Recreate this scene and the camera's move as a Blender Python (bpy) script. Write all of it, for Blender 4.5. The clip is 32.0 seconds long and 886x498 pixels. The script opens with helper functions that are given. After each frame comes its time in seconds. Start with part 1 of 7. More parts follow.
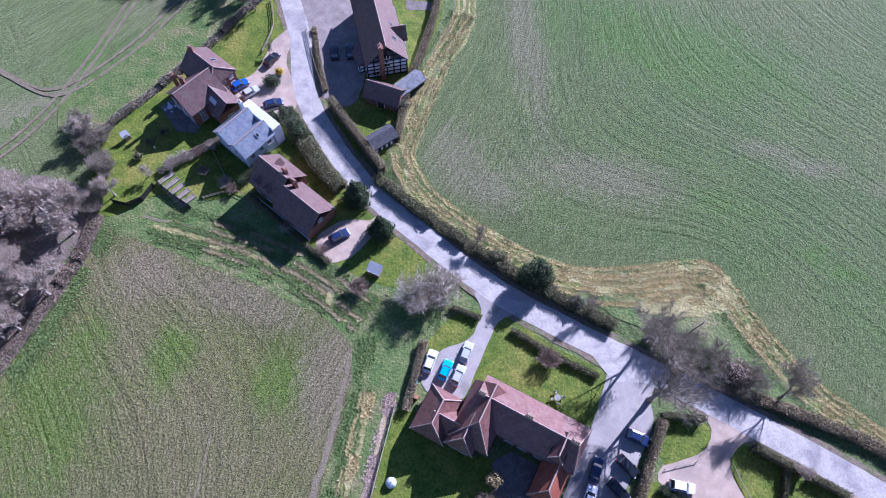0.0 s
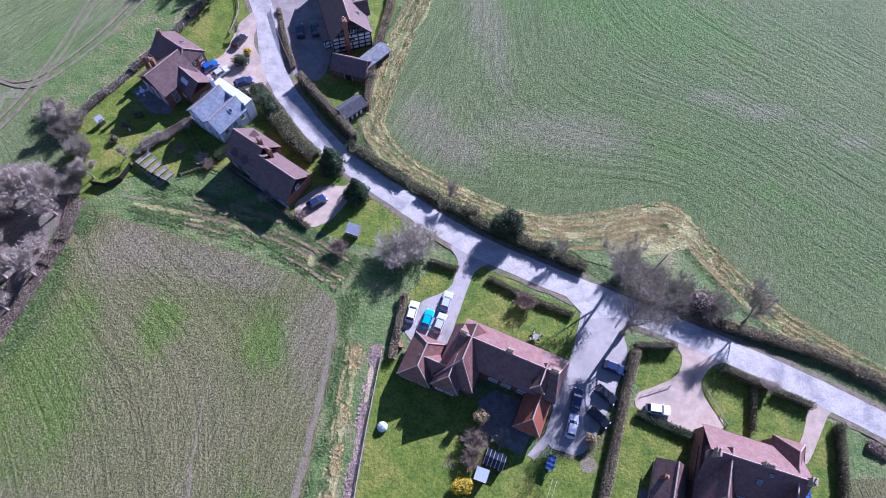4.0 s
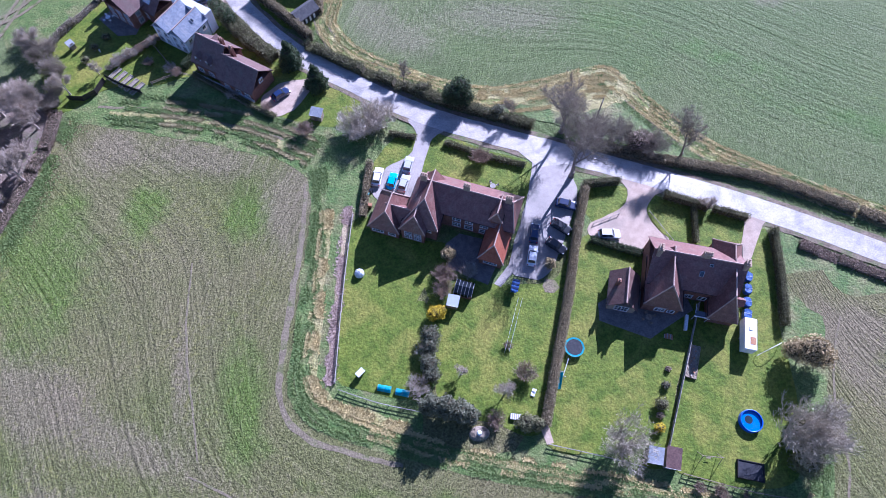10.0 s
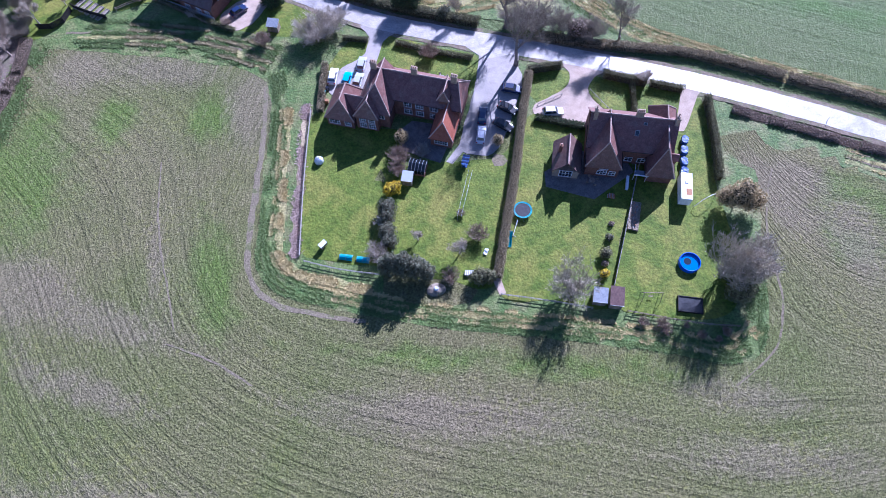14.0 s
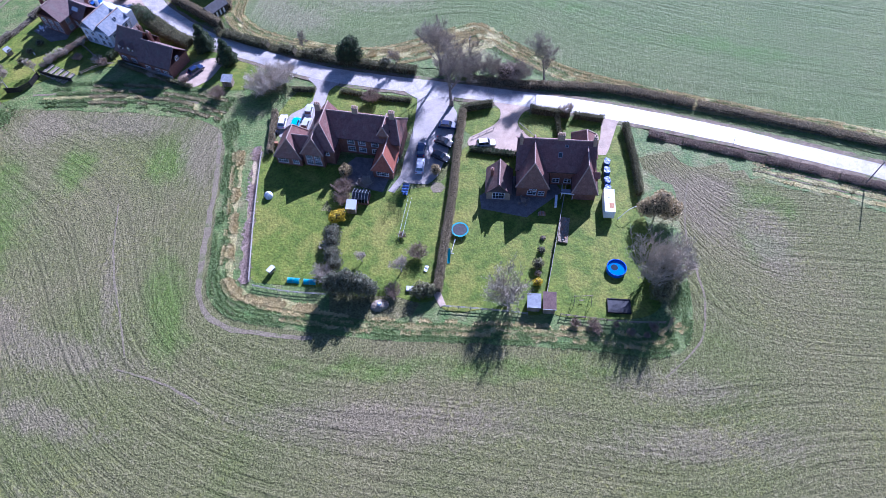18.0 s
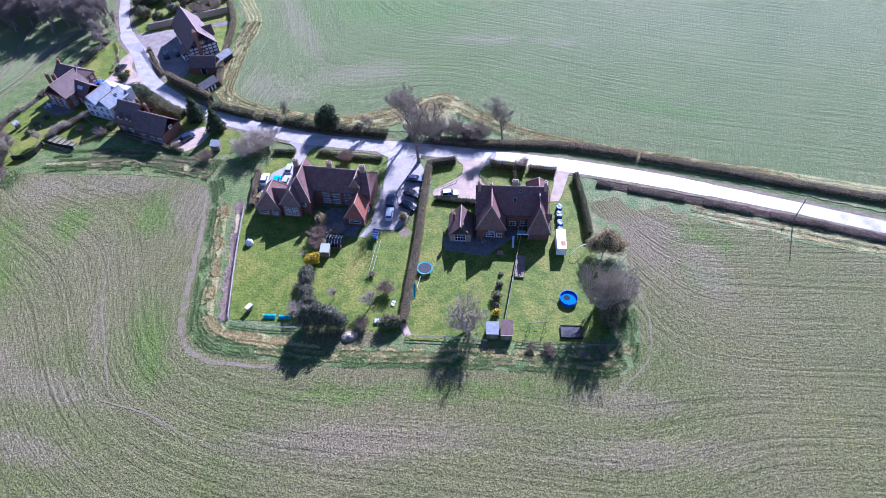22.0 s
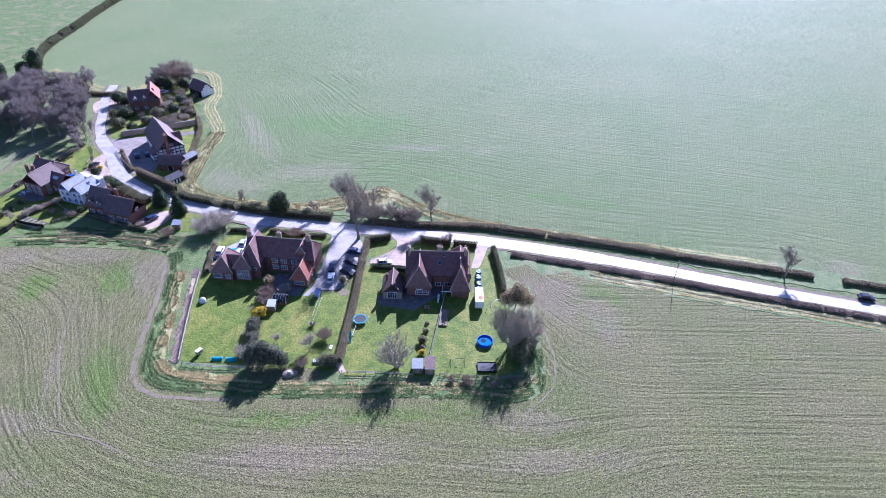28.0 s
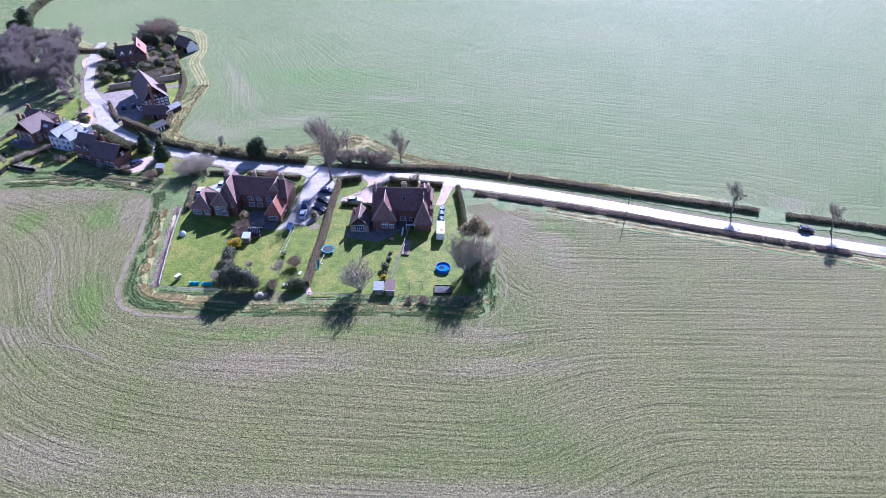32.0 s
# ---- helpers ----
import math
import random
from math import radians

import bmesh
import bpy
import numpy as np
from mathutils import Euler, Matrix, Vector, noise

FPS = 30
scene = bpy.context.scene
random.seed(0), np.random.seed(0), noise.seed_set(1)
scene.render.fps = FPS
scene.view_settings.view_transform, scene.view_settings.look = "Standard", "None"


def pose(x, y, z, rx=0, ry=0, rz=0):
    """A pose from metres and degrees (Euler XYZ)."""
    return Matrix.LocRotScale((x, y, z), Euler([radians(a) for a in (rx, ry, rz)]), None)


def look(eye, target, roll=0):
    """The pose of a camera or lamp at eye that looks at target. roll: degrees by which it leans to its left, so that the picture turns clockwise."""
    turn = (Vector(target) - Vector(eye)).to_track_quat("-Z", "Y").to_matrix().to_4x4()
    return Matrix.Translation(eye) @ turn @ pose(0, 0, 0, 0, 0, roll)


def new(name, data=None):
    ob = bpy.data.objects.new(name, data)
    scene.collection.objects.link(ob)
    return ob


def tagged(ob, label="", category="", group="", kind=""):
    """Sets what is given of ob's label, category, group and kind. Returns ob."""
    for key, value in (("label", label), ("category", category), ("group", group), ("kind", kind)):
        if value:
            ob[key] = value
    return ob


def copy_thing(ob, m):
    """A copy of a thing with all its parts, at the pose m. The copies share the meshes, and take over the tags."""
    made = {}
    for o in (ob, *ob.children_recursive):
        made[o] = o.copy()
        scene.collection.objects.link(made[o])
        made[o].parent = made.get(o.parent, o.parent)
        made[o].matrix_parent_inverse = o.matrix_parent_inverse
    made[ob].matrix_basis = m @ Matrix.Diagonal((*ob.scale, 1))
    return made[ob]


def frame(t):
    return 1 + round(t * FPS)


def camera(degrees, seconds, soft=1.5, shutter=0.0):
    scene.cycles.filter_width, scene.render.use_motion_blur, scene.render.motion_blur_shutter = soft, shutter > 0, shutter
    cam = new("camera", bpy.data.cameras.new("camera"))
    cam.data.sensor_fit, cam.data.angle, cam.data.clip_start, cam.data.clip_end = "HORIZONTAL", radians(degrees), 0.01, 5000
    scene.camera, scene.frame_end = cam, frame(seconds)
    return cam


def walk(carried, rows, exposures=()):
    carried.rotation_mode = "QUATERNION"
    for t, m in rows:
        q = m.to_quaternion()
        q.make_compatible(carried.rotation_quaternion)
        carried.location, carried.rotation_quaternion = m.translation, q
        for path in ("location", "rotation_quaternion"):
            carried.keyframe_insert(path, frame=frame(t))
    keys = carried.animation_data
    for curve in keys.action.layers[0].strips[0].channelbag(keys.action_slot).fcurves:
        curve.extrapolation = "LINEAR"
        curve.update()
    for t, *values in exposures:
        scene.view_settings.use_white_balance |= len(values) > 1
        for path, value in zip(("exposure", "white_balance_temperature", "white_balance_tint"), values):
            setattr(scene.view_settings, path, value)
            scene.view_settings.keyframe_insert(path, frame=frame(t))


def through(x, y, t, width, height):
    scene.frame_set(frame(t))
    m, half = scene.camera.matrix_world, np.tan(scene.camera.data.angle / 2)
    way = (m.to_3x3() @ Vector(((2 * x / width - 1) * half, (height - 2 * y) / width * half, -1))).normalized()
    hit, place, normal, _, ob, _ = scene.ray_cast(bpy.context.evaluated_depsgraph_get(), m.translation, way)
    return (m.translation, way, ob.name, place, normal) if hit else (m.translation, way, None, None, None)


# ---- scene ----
cam = camera(72.0, 32.0, soft=0.4)
ROWS = [  # t, x, y, z, yaw, pitch, roll
    (0.0, -2.14, 7.76, 110.72, -0.12, -66.79, 4.04),
    (1.0, -1.79, 5.62, 110.74, -1.40, -66.52, 4.29),
    (2.0, -1.62, 3.07, 110.90, -2.73, -66.33, 4.56),
    (3.0, -1.51, 0.06, 111.11, -3.83, -66.13, 4.67),
    (3.5, -1.44, -1.63, 111.21, -4.47, -66.04, 4.68),
    (5.5, -0.75, -9.64, 111.33, -6.39, -65.81, 4.19),
    (6.0, -0.46, -11.96, 111.19, -6.60, -65.73, 3.85),
    (7.0, 0.16, -16.98, 110.73, -6.97, -65.69, 3.14),
    (8.0, 0.68, -22.51, 110.05, -7.35, -65.64, 2.36),
    (9.0, 1.11, -28.52, 109.16, -7.52, -65.45, 1.52),
    (10.0, 1.69, -34.92, 108.13, -7.68, -65.01, 0.85),
    (11.0, 2.66, -41.54, 107.08, -8.05, -64.87, 0.49),
    (12.0, 3.96, -48.21, 106.11, -8.08, -64.60, -0.44),
    (13.0, 5.28, -54.71, 105.20, -7.92, -64.64, -1.64),
    (14.0, 6.35, -60.92, 104.28, -7.91, -64.86, -2.67),
    (14.5, 6.77, -63.88, 103.78, -8.37, -65.05, -2.68),
    (16.5, 9.17, -72.33, 102.68, -10.47, -66.83, -1.70),
    (17.0, 9.93, -73.66, 103.12, -11.46, -67.62, -1.20),
    (17.1, 10.08, -73.92, 103.22, -11.54, -65.81, -1.30),
    (17.2, 10.24, -74.17, 103.34, -11.59, -62.00, -1.42),
    (17.3, 10.39, -74.43, 103.45, -11.64, -58.80, -1.56),
    (17.4, 10.54, -74.68, 103.58, -11.67, -57.31, -1.70),
    (17.5, 10.70, -74.94, 103.71, -11.71, -56.79, -1.86),
    (18.0, 11.45, -76.27, 104.38, -11.90, -57.34, -2.01),
    (18.3, 11.87, -77.12, 104.82, -12.05, -57.39, -2.03),
    (18.4, 12.01, -77.41, 104.97, -12.09, -54.66, -2.05),
    (18.5, 12.14, -77.71, 105.11, -12.15, -50.95, -2.05),
    (18.6, 12.27, -78.01, 105.25, -12.21, -47.78, -2.04),
    (18.7, 12.37, -78.33, 105.39, -12.29, -47.27, -2.02),
    (19.0, 12.66, -79.29, 105.78, -12.50, -47.24, -1.97),
    (20.0, 12.92, -83.13, 106.50, -13.12, -48.07, -1.75),
    (21.0, 13.09, -87.64, 106.69, -13.10, -48.48, -2.01),
    (22.0, 13.77, -92.20, 106.63, -13.41, -49.16, -2.03),
    (23.0, 14.45, -97.18, 106.76, -14.35, -50.21, -1.89),
    (24.0, 15.08, -102.31, 106.99, -15.45, -50.79, -1.37),
    (24.5, 14.93, -104.68, 107.10, -16.18, -50.90, -0.86),
    (26.5, 13.26, -113.62, 106.84, -18.39, -44.65, 1.33),
    (27.0, 12.41, -116.38, 106.81, -18.84, -44.65, 1.57),
    (27.1, 12.20, -116.97, 106.81, -18.86, -44.46, 1.64),
    (27.2, 11.98, -117.57, 106.80, -18.88, -42.73, 1.70),
    (27.3, 11.77, -118.18, 106.79, -18.91, -38.22, 1.77),
    (27.4, 11.56, -118.78, 106.77, -18.93, -36.32, 1.83),
    (27.5, 11.37, -119.38, 106.76, -18.96, -36.02, 1.90),
    (28.0, 10.79, -122.19, 106.69, -19.46, -36.00, 1.88),
    (29.0, 10.75, -127.16, 106.23, -19.33, -36.22, 1.99),
    (30.0, 11.85, -131.57, 105.63, -18.85, -36.69, 1.71),
    (31.0, 13.99, -136.13, 105.20, -19.00, -37.56, 1.64),
    (32.0, 16.76, -140.54, 105.02, -19.07, -38.49, 1.32),
]


def aim(x, y, z, yaw, pitch, roll):
    a, p = radians(yaw), radians(pitch)
    way = Vector((-math.sin(a) * math.cos(p), math.cos(a) * math.cos(p), math.sin(p)))
    return look((x, y, z), Vector((x, y, z)) + way, roll)


KELVIN, TINT = 4950, 35
walk(cam, [(t, aim(*row)) for t, *row in ROWS], exposures=[(0.0, 1.0, KELVIN, TINT), (7.0, 1.13, KELVIN - 20, TINT), (10.0, 1.2, KELVIN - 60, TINT), (13.0, 1.2, KELVIN - 140, TINT), (19.0, 1.25, KELVIN - 140, TINT), (22.0, 1.3, KELVIN - 60, TINT), (24.0, 1.33, KELVIN - 50, TINT), (28.0, 1.38, KELVIN - 40, TINT), (32.0, 1.44, KELVIN, TINT)])

# ---- light: a low spring sun ahead of the camera, clear sky ----
SUN_EL, SUN_AZ = 30.0, 38.0
world = bpy.data.worlds.new("sky")
scene.world = world
world.use_nodes = True
wn = world.node_tree
sky = wn.nodes.new("ShaderNodeTexSky")
sky.sky_type = "NISHITA"
sky.sun_disc = False
sky.sun_elevation, sky.sun_rotation = radians(SUN_EL), radians(SUN_AZ)
sky.dust_density, sky.air_density, sky.ozone_density = 0.2, 1.0, 4.0
wn.links.new(sky.outputs[0], wn.nodes["Background"].inputs[0])
wn.nodes["Background"].inputs[1].default_value = 0.05
sun_data = bpy.data.lights.new("sun", "SUN")
sun_data.energy, sun_data.angle, sun_data.color = 4.75, radians(0.5), (1.0, 0.955, 0.9)
sun = new("sun", sun_data)
sd = Vector((math.sin(radians(SUN_AZ)) * math.cos(radians(SUN_EL)), math.cos(radians(SUN_AZ)) * math.cos(radians(SUN_EL)), math.sin(radians(SUN_EL))))
sun.matrix_world = look(sd * 300, (0, 0, 0))


# ---- materials ----
def nodes_of(name):
    m = bpy.data.materials.new(name)
    m.use_nodes = True
    t = m.node_tree
    return m, t, t.nodes["Principled BSDF"], t.nodes.new("ShaderNodeTexCoord")


def noise_node(t, vec, scale, detail=4.0, rough=0.6, dist=0.0):
    n = t.nodes.new("ShaderNodeTexNoise")
    n.inputs["Scale"].default_value, n.inputs["Detail"].default_value = scale, detail
    n.inputs["Roughness"].default_value, n.inputs["Distortion"].default_value = rough, dist
    t.links.new(vec, n.inputs["Vector"])
    return n.outputs["Fac"]


def ramp(t, fac, lo, hi, a, b):
    r = t.nodes.new("ShaderNodeValToRGB")
    r.color_ramp.elements[0].position, r.color_ramp.elements[1].position = lo, hi
    r.color_ramp.elements[0].color, r.color_ramp.elements[1].color = (*a, 1), (*b, 1)
    t.links.new(fac, r.inputs[0])
    return r.outputs[0]


def mixed(t, fac, a, b, mode="MIX"):
    n = t.nodes.new("ShaderNodeMix")
    n.data_type, n.blend_type = "RGBA", mode
    for key, v in ((0, fac), (6, a), (7, b)):
        if isinstance(v, (int, float)):
            n.inputs[key].default_value = v
        elif isinstance(v, tuple):
            n.inputs[key].default_value = (*v, 1)
        else:
            t.links.new(v, n.inputs[key])
    return n.outputs[2]


def bumped(t, p, height, strength, distance):
    b = t.nodes.new("ShaderNodeBump")
    b.inputs["Strength"].default_value, b.inputs["Distance"].default_value = strength, distance
    t.links.new(height, b.inputs["Height"])
    t.links.new(b.outputs[0], p.inputs["Normal"])


def grey(v):
    return (v, v, v)


def stuff_mat(name, a, b, scale=3.0, rough=0.8, fine=20.0, bump=0.4, dist=0.02, metal=0.0, spec=0.3, vary=0.0, c=None, cscale=0.3, blades=0.0, sheen=0.0):
    """A two-scale procedural surface: a and b mottled at scale, fine grain and relief; c: patches at cscale; vary: between objects."""
    m, t, p, co = nodes_of(name)
    vec = co.outputs["Object"]
    col = ramp(t, noise_node(t, vec, scale, 3), 0.35, 0.65, a, b)
    if c:
        col = mixed(t, ramp(t, noise_node(t, vec, cscale, 3), 0.5, 0.68, grey(0.0), grey(0.85)), col, c)
    grain = noise_node(t, vec, fine, 3)
    col = mixed(t, 0.55, col, ramp(t, grain, 0.32, 0.68, grey(0.45), grey(1.5)), "MULTIPLY")
    if blades:
        speck = noise_node(t, vec, fine * 3.5, 2, 0.8)
        col = mixed(t, blades, col, ramp(t, speck, 0.4, 0.6, grey(0.3), grey(1.7)), "MULTIPLY")
    if vary:
        info = t.nodes.new("ShaderNodeObjectInfo")
        col = mixed(t, 1.0, col, ramp(t, info.outputs["Random"], 0, 1, grey(1 - vary), grey(1 + vary)), "MULTIPLY")
    t.links.new(col, p.inputs["Base Color"])
    p.inputs["Roughness"].default_value, p.inputs["Metallic"].default_value = rough, metal
    p.inputs["Specular IOR Level"].default_value = spec
    if sheen:
        p.inputs["Sheen Weight"].default_value, p.inputs["Sheen Roughness"].default_value = sheen, 0.4
        p.inputs["Sheen Tint"].default_value = (0.75, 0.85, 0.25, 1)
    if bump:
        bumped(t, p, grain, bump, dist)
    return m


def leaf_mat(name, a, b, rough=0.65, through=0.25):
    """Leaves and twigs, each island its own shade; some light passes through."""
    m, t, p, co = nodes_of(name)
    geo = t.nodes.new("ShaderNodeNewGeometry")
    col = ramp(t, geo.outputs["Random Per Island"], 0.0, 1.0, a, b)
    col = mixed(t, 0.5, col, ramp(t, noise_node(t, co.outputs["Object"], 0.7, 2), 0.3, 0.7, grey(0.6), grey(1.4)), "MULTIPLY")
    t.links.new(col, p.inputs["Base Color"])
    p.inputs["Roughness"].default_value, p.inputs["Specular IOR Level"].default_value = rough, 0.25
    if through:
        tr = t.nodes.new("ShaderNodeBsdfTranslucent")
        t.links.new(col, tr.inputs[0])
        add = t.nodes.new("ShaderNodeMixShader")
        add.inputs[0].default_value = through
        t.links.new(p.outputs[0], add.inputs[1])
        t.links.new(tr.outputs[0], add.inputs[2])
        t.links.new(add.outputs[0], t.nodes["Material Output"].inputs[0])
    return m


def field_mat(name, green, dull, soil, soil_at, row=1.0, sheen=0.08, rows=1.0):
    """Young crop: drilled rows along the field's edge (U is the distance from it), bare soil showing in patches and streaks."""
    m, t, p, co = nodes_of(name)
    vec = co.outputs["Object"]

    def sums(kind, a, b, c=None):
        n = t.nodes.new("ShaderNodeMath")
        n.operation = kind
        for key, v in enumerate((a, b, c)):
            if v is None:
                continue
            if isinstance(v, (int, float)):
                n.inputs[key].default_value = v
            else:
                t.links.new(v, n.inputs[key])
        return n.outputs[0]

    def along(stretch):
        n = t.nodes.new("ShaderNodeMapping")
        n.inputs["Scale"].default_value = (1.0, stretch, 1.0)
        t.links.new(uv.outputs[0], n.inputs[0])
        return n.outputs[0]

    uv = t.nodes.new("ShaderNodeUVMap")
    uv.uv_map = "rows"
    streak = noise_node(t, along(0.04), 0.16, 5, 0.65)
    band = noise_node(t, along(0.03), row * 0.7, 3, 0.6)
    clump = noise_node(t, along(0.7), 1.5, 3, 0.65)
    big = noise_node(t, vec, 0.018, 4, 0.6, 0.6)
    mid = noise_node(t, vec, 0.13, 4, 0.65)
    grain = noise_node(t, vec, 2.6, 4, 0.75)
    # drilled rows: lines of plants with soil between, wavering and fading in and out
    line = ramp(t, noise_node(t, along(0.03), 0.95, 2, 0.5), 0.4, 0.66, grey(0.0), grey(1.0))
    line = sums("MULTIPLY", line, ramp(t, noise_node(t, along(0.2), 0.25, 3, 0.6), 0.36, 0.62, grey(0.3), grey(1.0)))
    col = ramp(t, big, 0.38, 0.62, green, dull)
    col = mixed(t, ramp(t, mid, 0.42, 0.7, grey(0.0), grey(0.6)), col, tuple(0.5 * (u + w) for u, w in zip(green, dull)))
    patch_uv = t.nodes.new("ShaderNodeUVMap")
    patch_uv.uv_map = "bare"
    split = t.nodes.new("ShaderNodeSeparateXYZ")
    t.links.new(patch_uv.outputs[0], split.inputs[0])
    lush = sums("MULTIPLY_ADD", mid, 0.9, split.outputs["Y"])
    ragged = sums("MULTIPLY_ADD", clump, 0.5, sums("MULTIPLY_ADD", streak, 0.6, split.outputs["X"]))
    bare = sums("MULTIPLY_ADD", streak, 0.75, noise_node(t, vec, 0.035, 4, 0.7, 0.8))
    col = mixed(t, ramp(t, lush, 0.7, 1.05, grey(0.0), grey(0.85)), col, (green[0] * 0.82, green[1] * 1.12, green[2] * 0.62))
    col = mixed(t, ramp(t, ragged, 0.68, 1.35, grey(0.0), grey(0.52)), col, soil)
    col = mixed(t, ramp(t, bare, soil_at - 0.08, soil_at + 0.3, grey(0.0), grey(0.5)), col, soil)
    col = mixed(t, ramp(t, band, 0.42, 0.72, grey(0.0), grey(0.16 * rows)), col, soil)
    col = mixed(t, ramp(t, clump, 0.5, 0.75, grey(0.0), grey(0.3)), col, soil)
    fleck = sums("MULTIPLY_ADD", noise_node(t, vec, 0.06, 3, 0.6), 0.5, noise_node(t, vec, 1.0, 3, 0.7))
    col = mixed(t, ramp(t, fleck, 0.8, 0.98, grey(0.0), grey(0.4)), col, (green[0] * 1.75, green[1] * 1.5, green[2] * 1.1))
    col = mixed(t, 0.36 * rows, col, ramp(t, line, 0.0, 1.0, grey(1.1), grey(0.62)), "MULTIPLY")
    col = mixed(t, 0.4, col, ramp(t, clump, 0.36, 0.6, grey(0.6), grey(1.25)), "MULTIPLY")
    col = mixed(t, 0.75, col, ramp(t, grain, 0.36, 0.64, grey(0.3), grey(1.6)), "MULTIPLY")
    t.links.new(col, p.inputs["Base Color"])
    p.inputs["Roughness"].default_value, p.inputs["Specular IOR Level"].default_value = 0.75, 0.11
    p.inputs["Sheen Weight"].default_value, p.inputs["Sheen Roughness"].default_value = sheen, 0.5
    p.inputs["Sheen Tint"].default_value = (0.85, 0.95, 0.5, 1)
    bumped(t, p, sums("ADD", grain, sums("MULTIPLY_ADD", line, -0.5, clump)), 1.0, 0.24)
    return m


M = {}
M["crop_north"] = field_mat("crop_north", (0.082, 0.128, 0.034), (0.118, 0.143, 0.05), (0.205, 0.172, 0.115), 1.1, 0.7, 0.3, rows=0.7)
M["crop_south"] = field_mat("crop_south", (0.116, 0.134, 0.038), (0.16, 0.147, 0.063), (0.225, 0.176, 0.12), 1.08, 0.9, rows=0.75)
M["lawn"] = stuff_mat("lawn", (0.082, 0.128, 0.013), (0.15, 0.183, 0.023), 0.4, 0.75, 1.8, 0.7, 0.2, spec=0.2, c=(0.215, 0.205, 0.04), cscale=0.1, blades=0.3, sheen=0.2)
M["rough_grass"] = stuff_mat("rough_grass", (0.08, 0.14, 0.03), (0.15, 0.185, 0.055), 0.35, 0.75, 1.8, 0.9, 0.25, c=(0.23, 0.2, 0.09), cscale=0.15, blades=0.6)
M["straw_grass"] = stuff_mat("straw_grass", (0.26, 0.24, 0.08), (0.42, 0.36, 0.16), 0.4, 0.8, 2.0, 0.9, 0.25, c=(0.13, 0.17, 0.05), cscale=0.2, blades=0.6)
M["margin"] = stuff_mat("margin", (0.13, 0.165, 0.03), (0.26, 0.24, 0.075), 0.3, 0.8, 2.0, 1.0, 0.25, c=(0.1, 0.15, 0.03), cscale=0.22, blades=0.6)
M["soil"] = stuff_mat("soil", (0.23, 0.185, 0.135), (0.31, 0.26, 0.2), 0.6, 0.9, 4.0, 0.7, 0.08, c=(0.15, 0.16, 0.07), cscale=0.25, blades=0.4)
M["wood_floor"] = stuff_mat("wood_floor", (0.15, 0.115, 0.09), (0.27, 0.22, 0.175), 0.6, 0.9, 3.0, 0.9, 0.2, c=(0.1, 0.11, 0.05), cscale=0.3, blades=0.5)
M["track"] = stuff_mat("track", (0.175, 0.145, 0.09), (0.25, 0.205, 0.135), 0.5, 0.9, 3.0, 0.8, 0.1, c=(0.12, 0.135, 0.045), cscale=0.5, blades=0.4)
M["asphalt"] = stuff_mat("asphalt", (0.4, 0.365, 0.32), (0.5, 0.46, 0.405), 0.45, 0.42, 5.0, 0.5, 0.015, spec=0.5, c=(0.27, 0.255, 0.24), cscale=0.22)
M["drive"] = stuff_mat("drive", (0.33, 0.295, 0.26), (0.42, 0.38, 0.335), 0.4, 0.7, 7.0, 0.4, 0.02, c=(0.2, 0.19, 0.17), cscale=0.2)
M["gravel"] = stuff_mat("gravel", (0.4, 0.305, 0.225), (0.5, 0.39, 0.295), 0.5, 0.85, 10.0, 0.6, 0.03, c=(0.33, 0.27, 0.21), cscale=0.2)
M["forecourt"] = stuff_mat("forecourt", (0.24, 0.2, 0.175), (0.32, 0.275, 0.235), 0.6, 0.85, 7.0, 0.5, 0.03, c=(0.19, 0.165, 0.14), cscale=0.2)
M["paving"] = stuff_mat("paving", (0.16, 0.138, 0.12), (0.23, 0.2, 0.175), 0.8, 0.8, 6.0, 0.4, 0.02)
M["tile_roof"] = stuff_mat("tile_roof", (0.16, 0.074, 0.06), (0.225, 0.11, 0.088), 1.2, 0.5, 4.0, 0.5, 0.04, spec=0.5, c=(0.2, 0.125, 0.102), cscale=0.6)
M["red_roof"] = stuff_mat("red_roof", (0.27, 0.08, 0.045), (0.34, 0.12, 0.07), 1.2, 0.6, 5.0, 0.6, 0.04)
M["brown_roof"] = stuff_mat("brown_roof", (0.12, 0.068, 0.058), (0.18, 0.108, 0.09), 1.2, 0.5, 4.0, 0.5, 0.04, spec=0.5, c=(0.135, 0.105, 0.083), cscale=0.6)
M["slate_roof"] = stuff_mat("slate_roof", (0.15, 0.18, 0.23), (0.25, 0.28, 0.31), 1.5, 0.5, 5.0, 0.4, 0.02, spec=0.5, c=(0.3, 0.31, 0.32), cscale=0.7)
M["ridge_tile"] = stuff_mat("ridge_tile", (0.36, 0.26, 0.21), (0.45, 0.34, 0.28), 2.0, 0.8, 8.0, 0.3, 0.02)
M["brick"] = stuff_mat("brick", (0.18, 0.084, 0.058), (0.25, 0.125, 0.085), 2.0, 0.85, 9.0, 0.5, 0.02)
M["pale_brick"] = stuff_mat("pale_brick", (0.32, 0.24, 0.17), (0.4, 0.31, 0.22), 2.0, 0.85, 9.0, 0.5, 0.02)
M["render_white"] = stuff_mat("render_white", (0.72, 0.74, 0.76), (0.8, 0.8, 0.8), 0.6, 0.8, 10.0, 0.15, 0.01)
M["white_paint"] = stuff_mat("white_paint", (0.76, 0.76, 0.76), (0.82, 0.82, 0.82), 1.0, 0.5, 12.0, 0.05, 0.01)
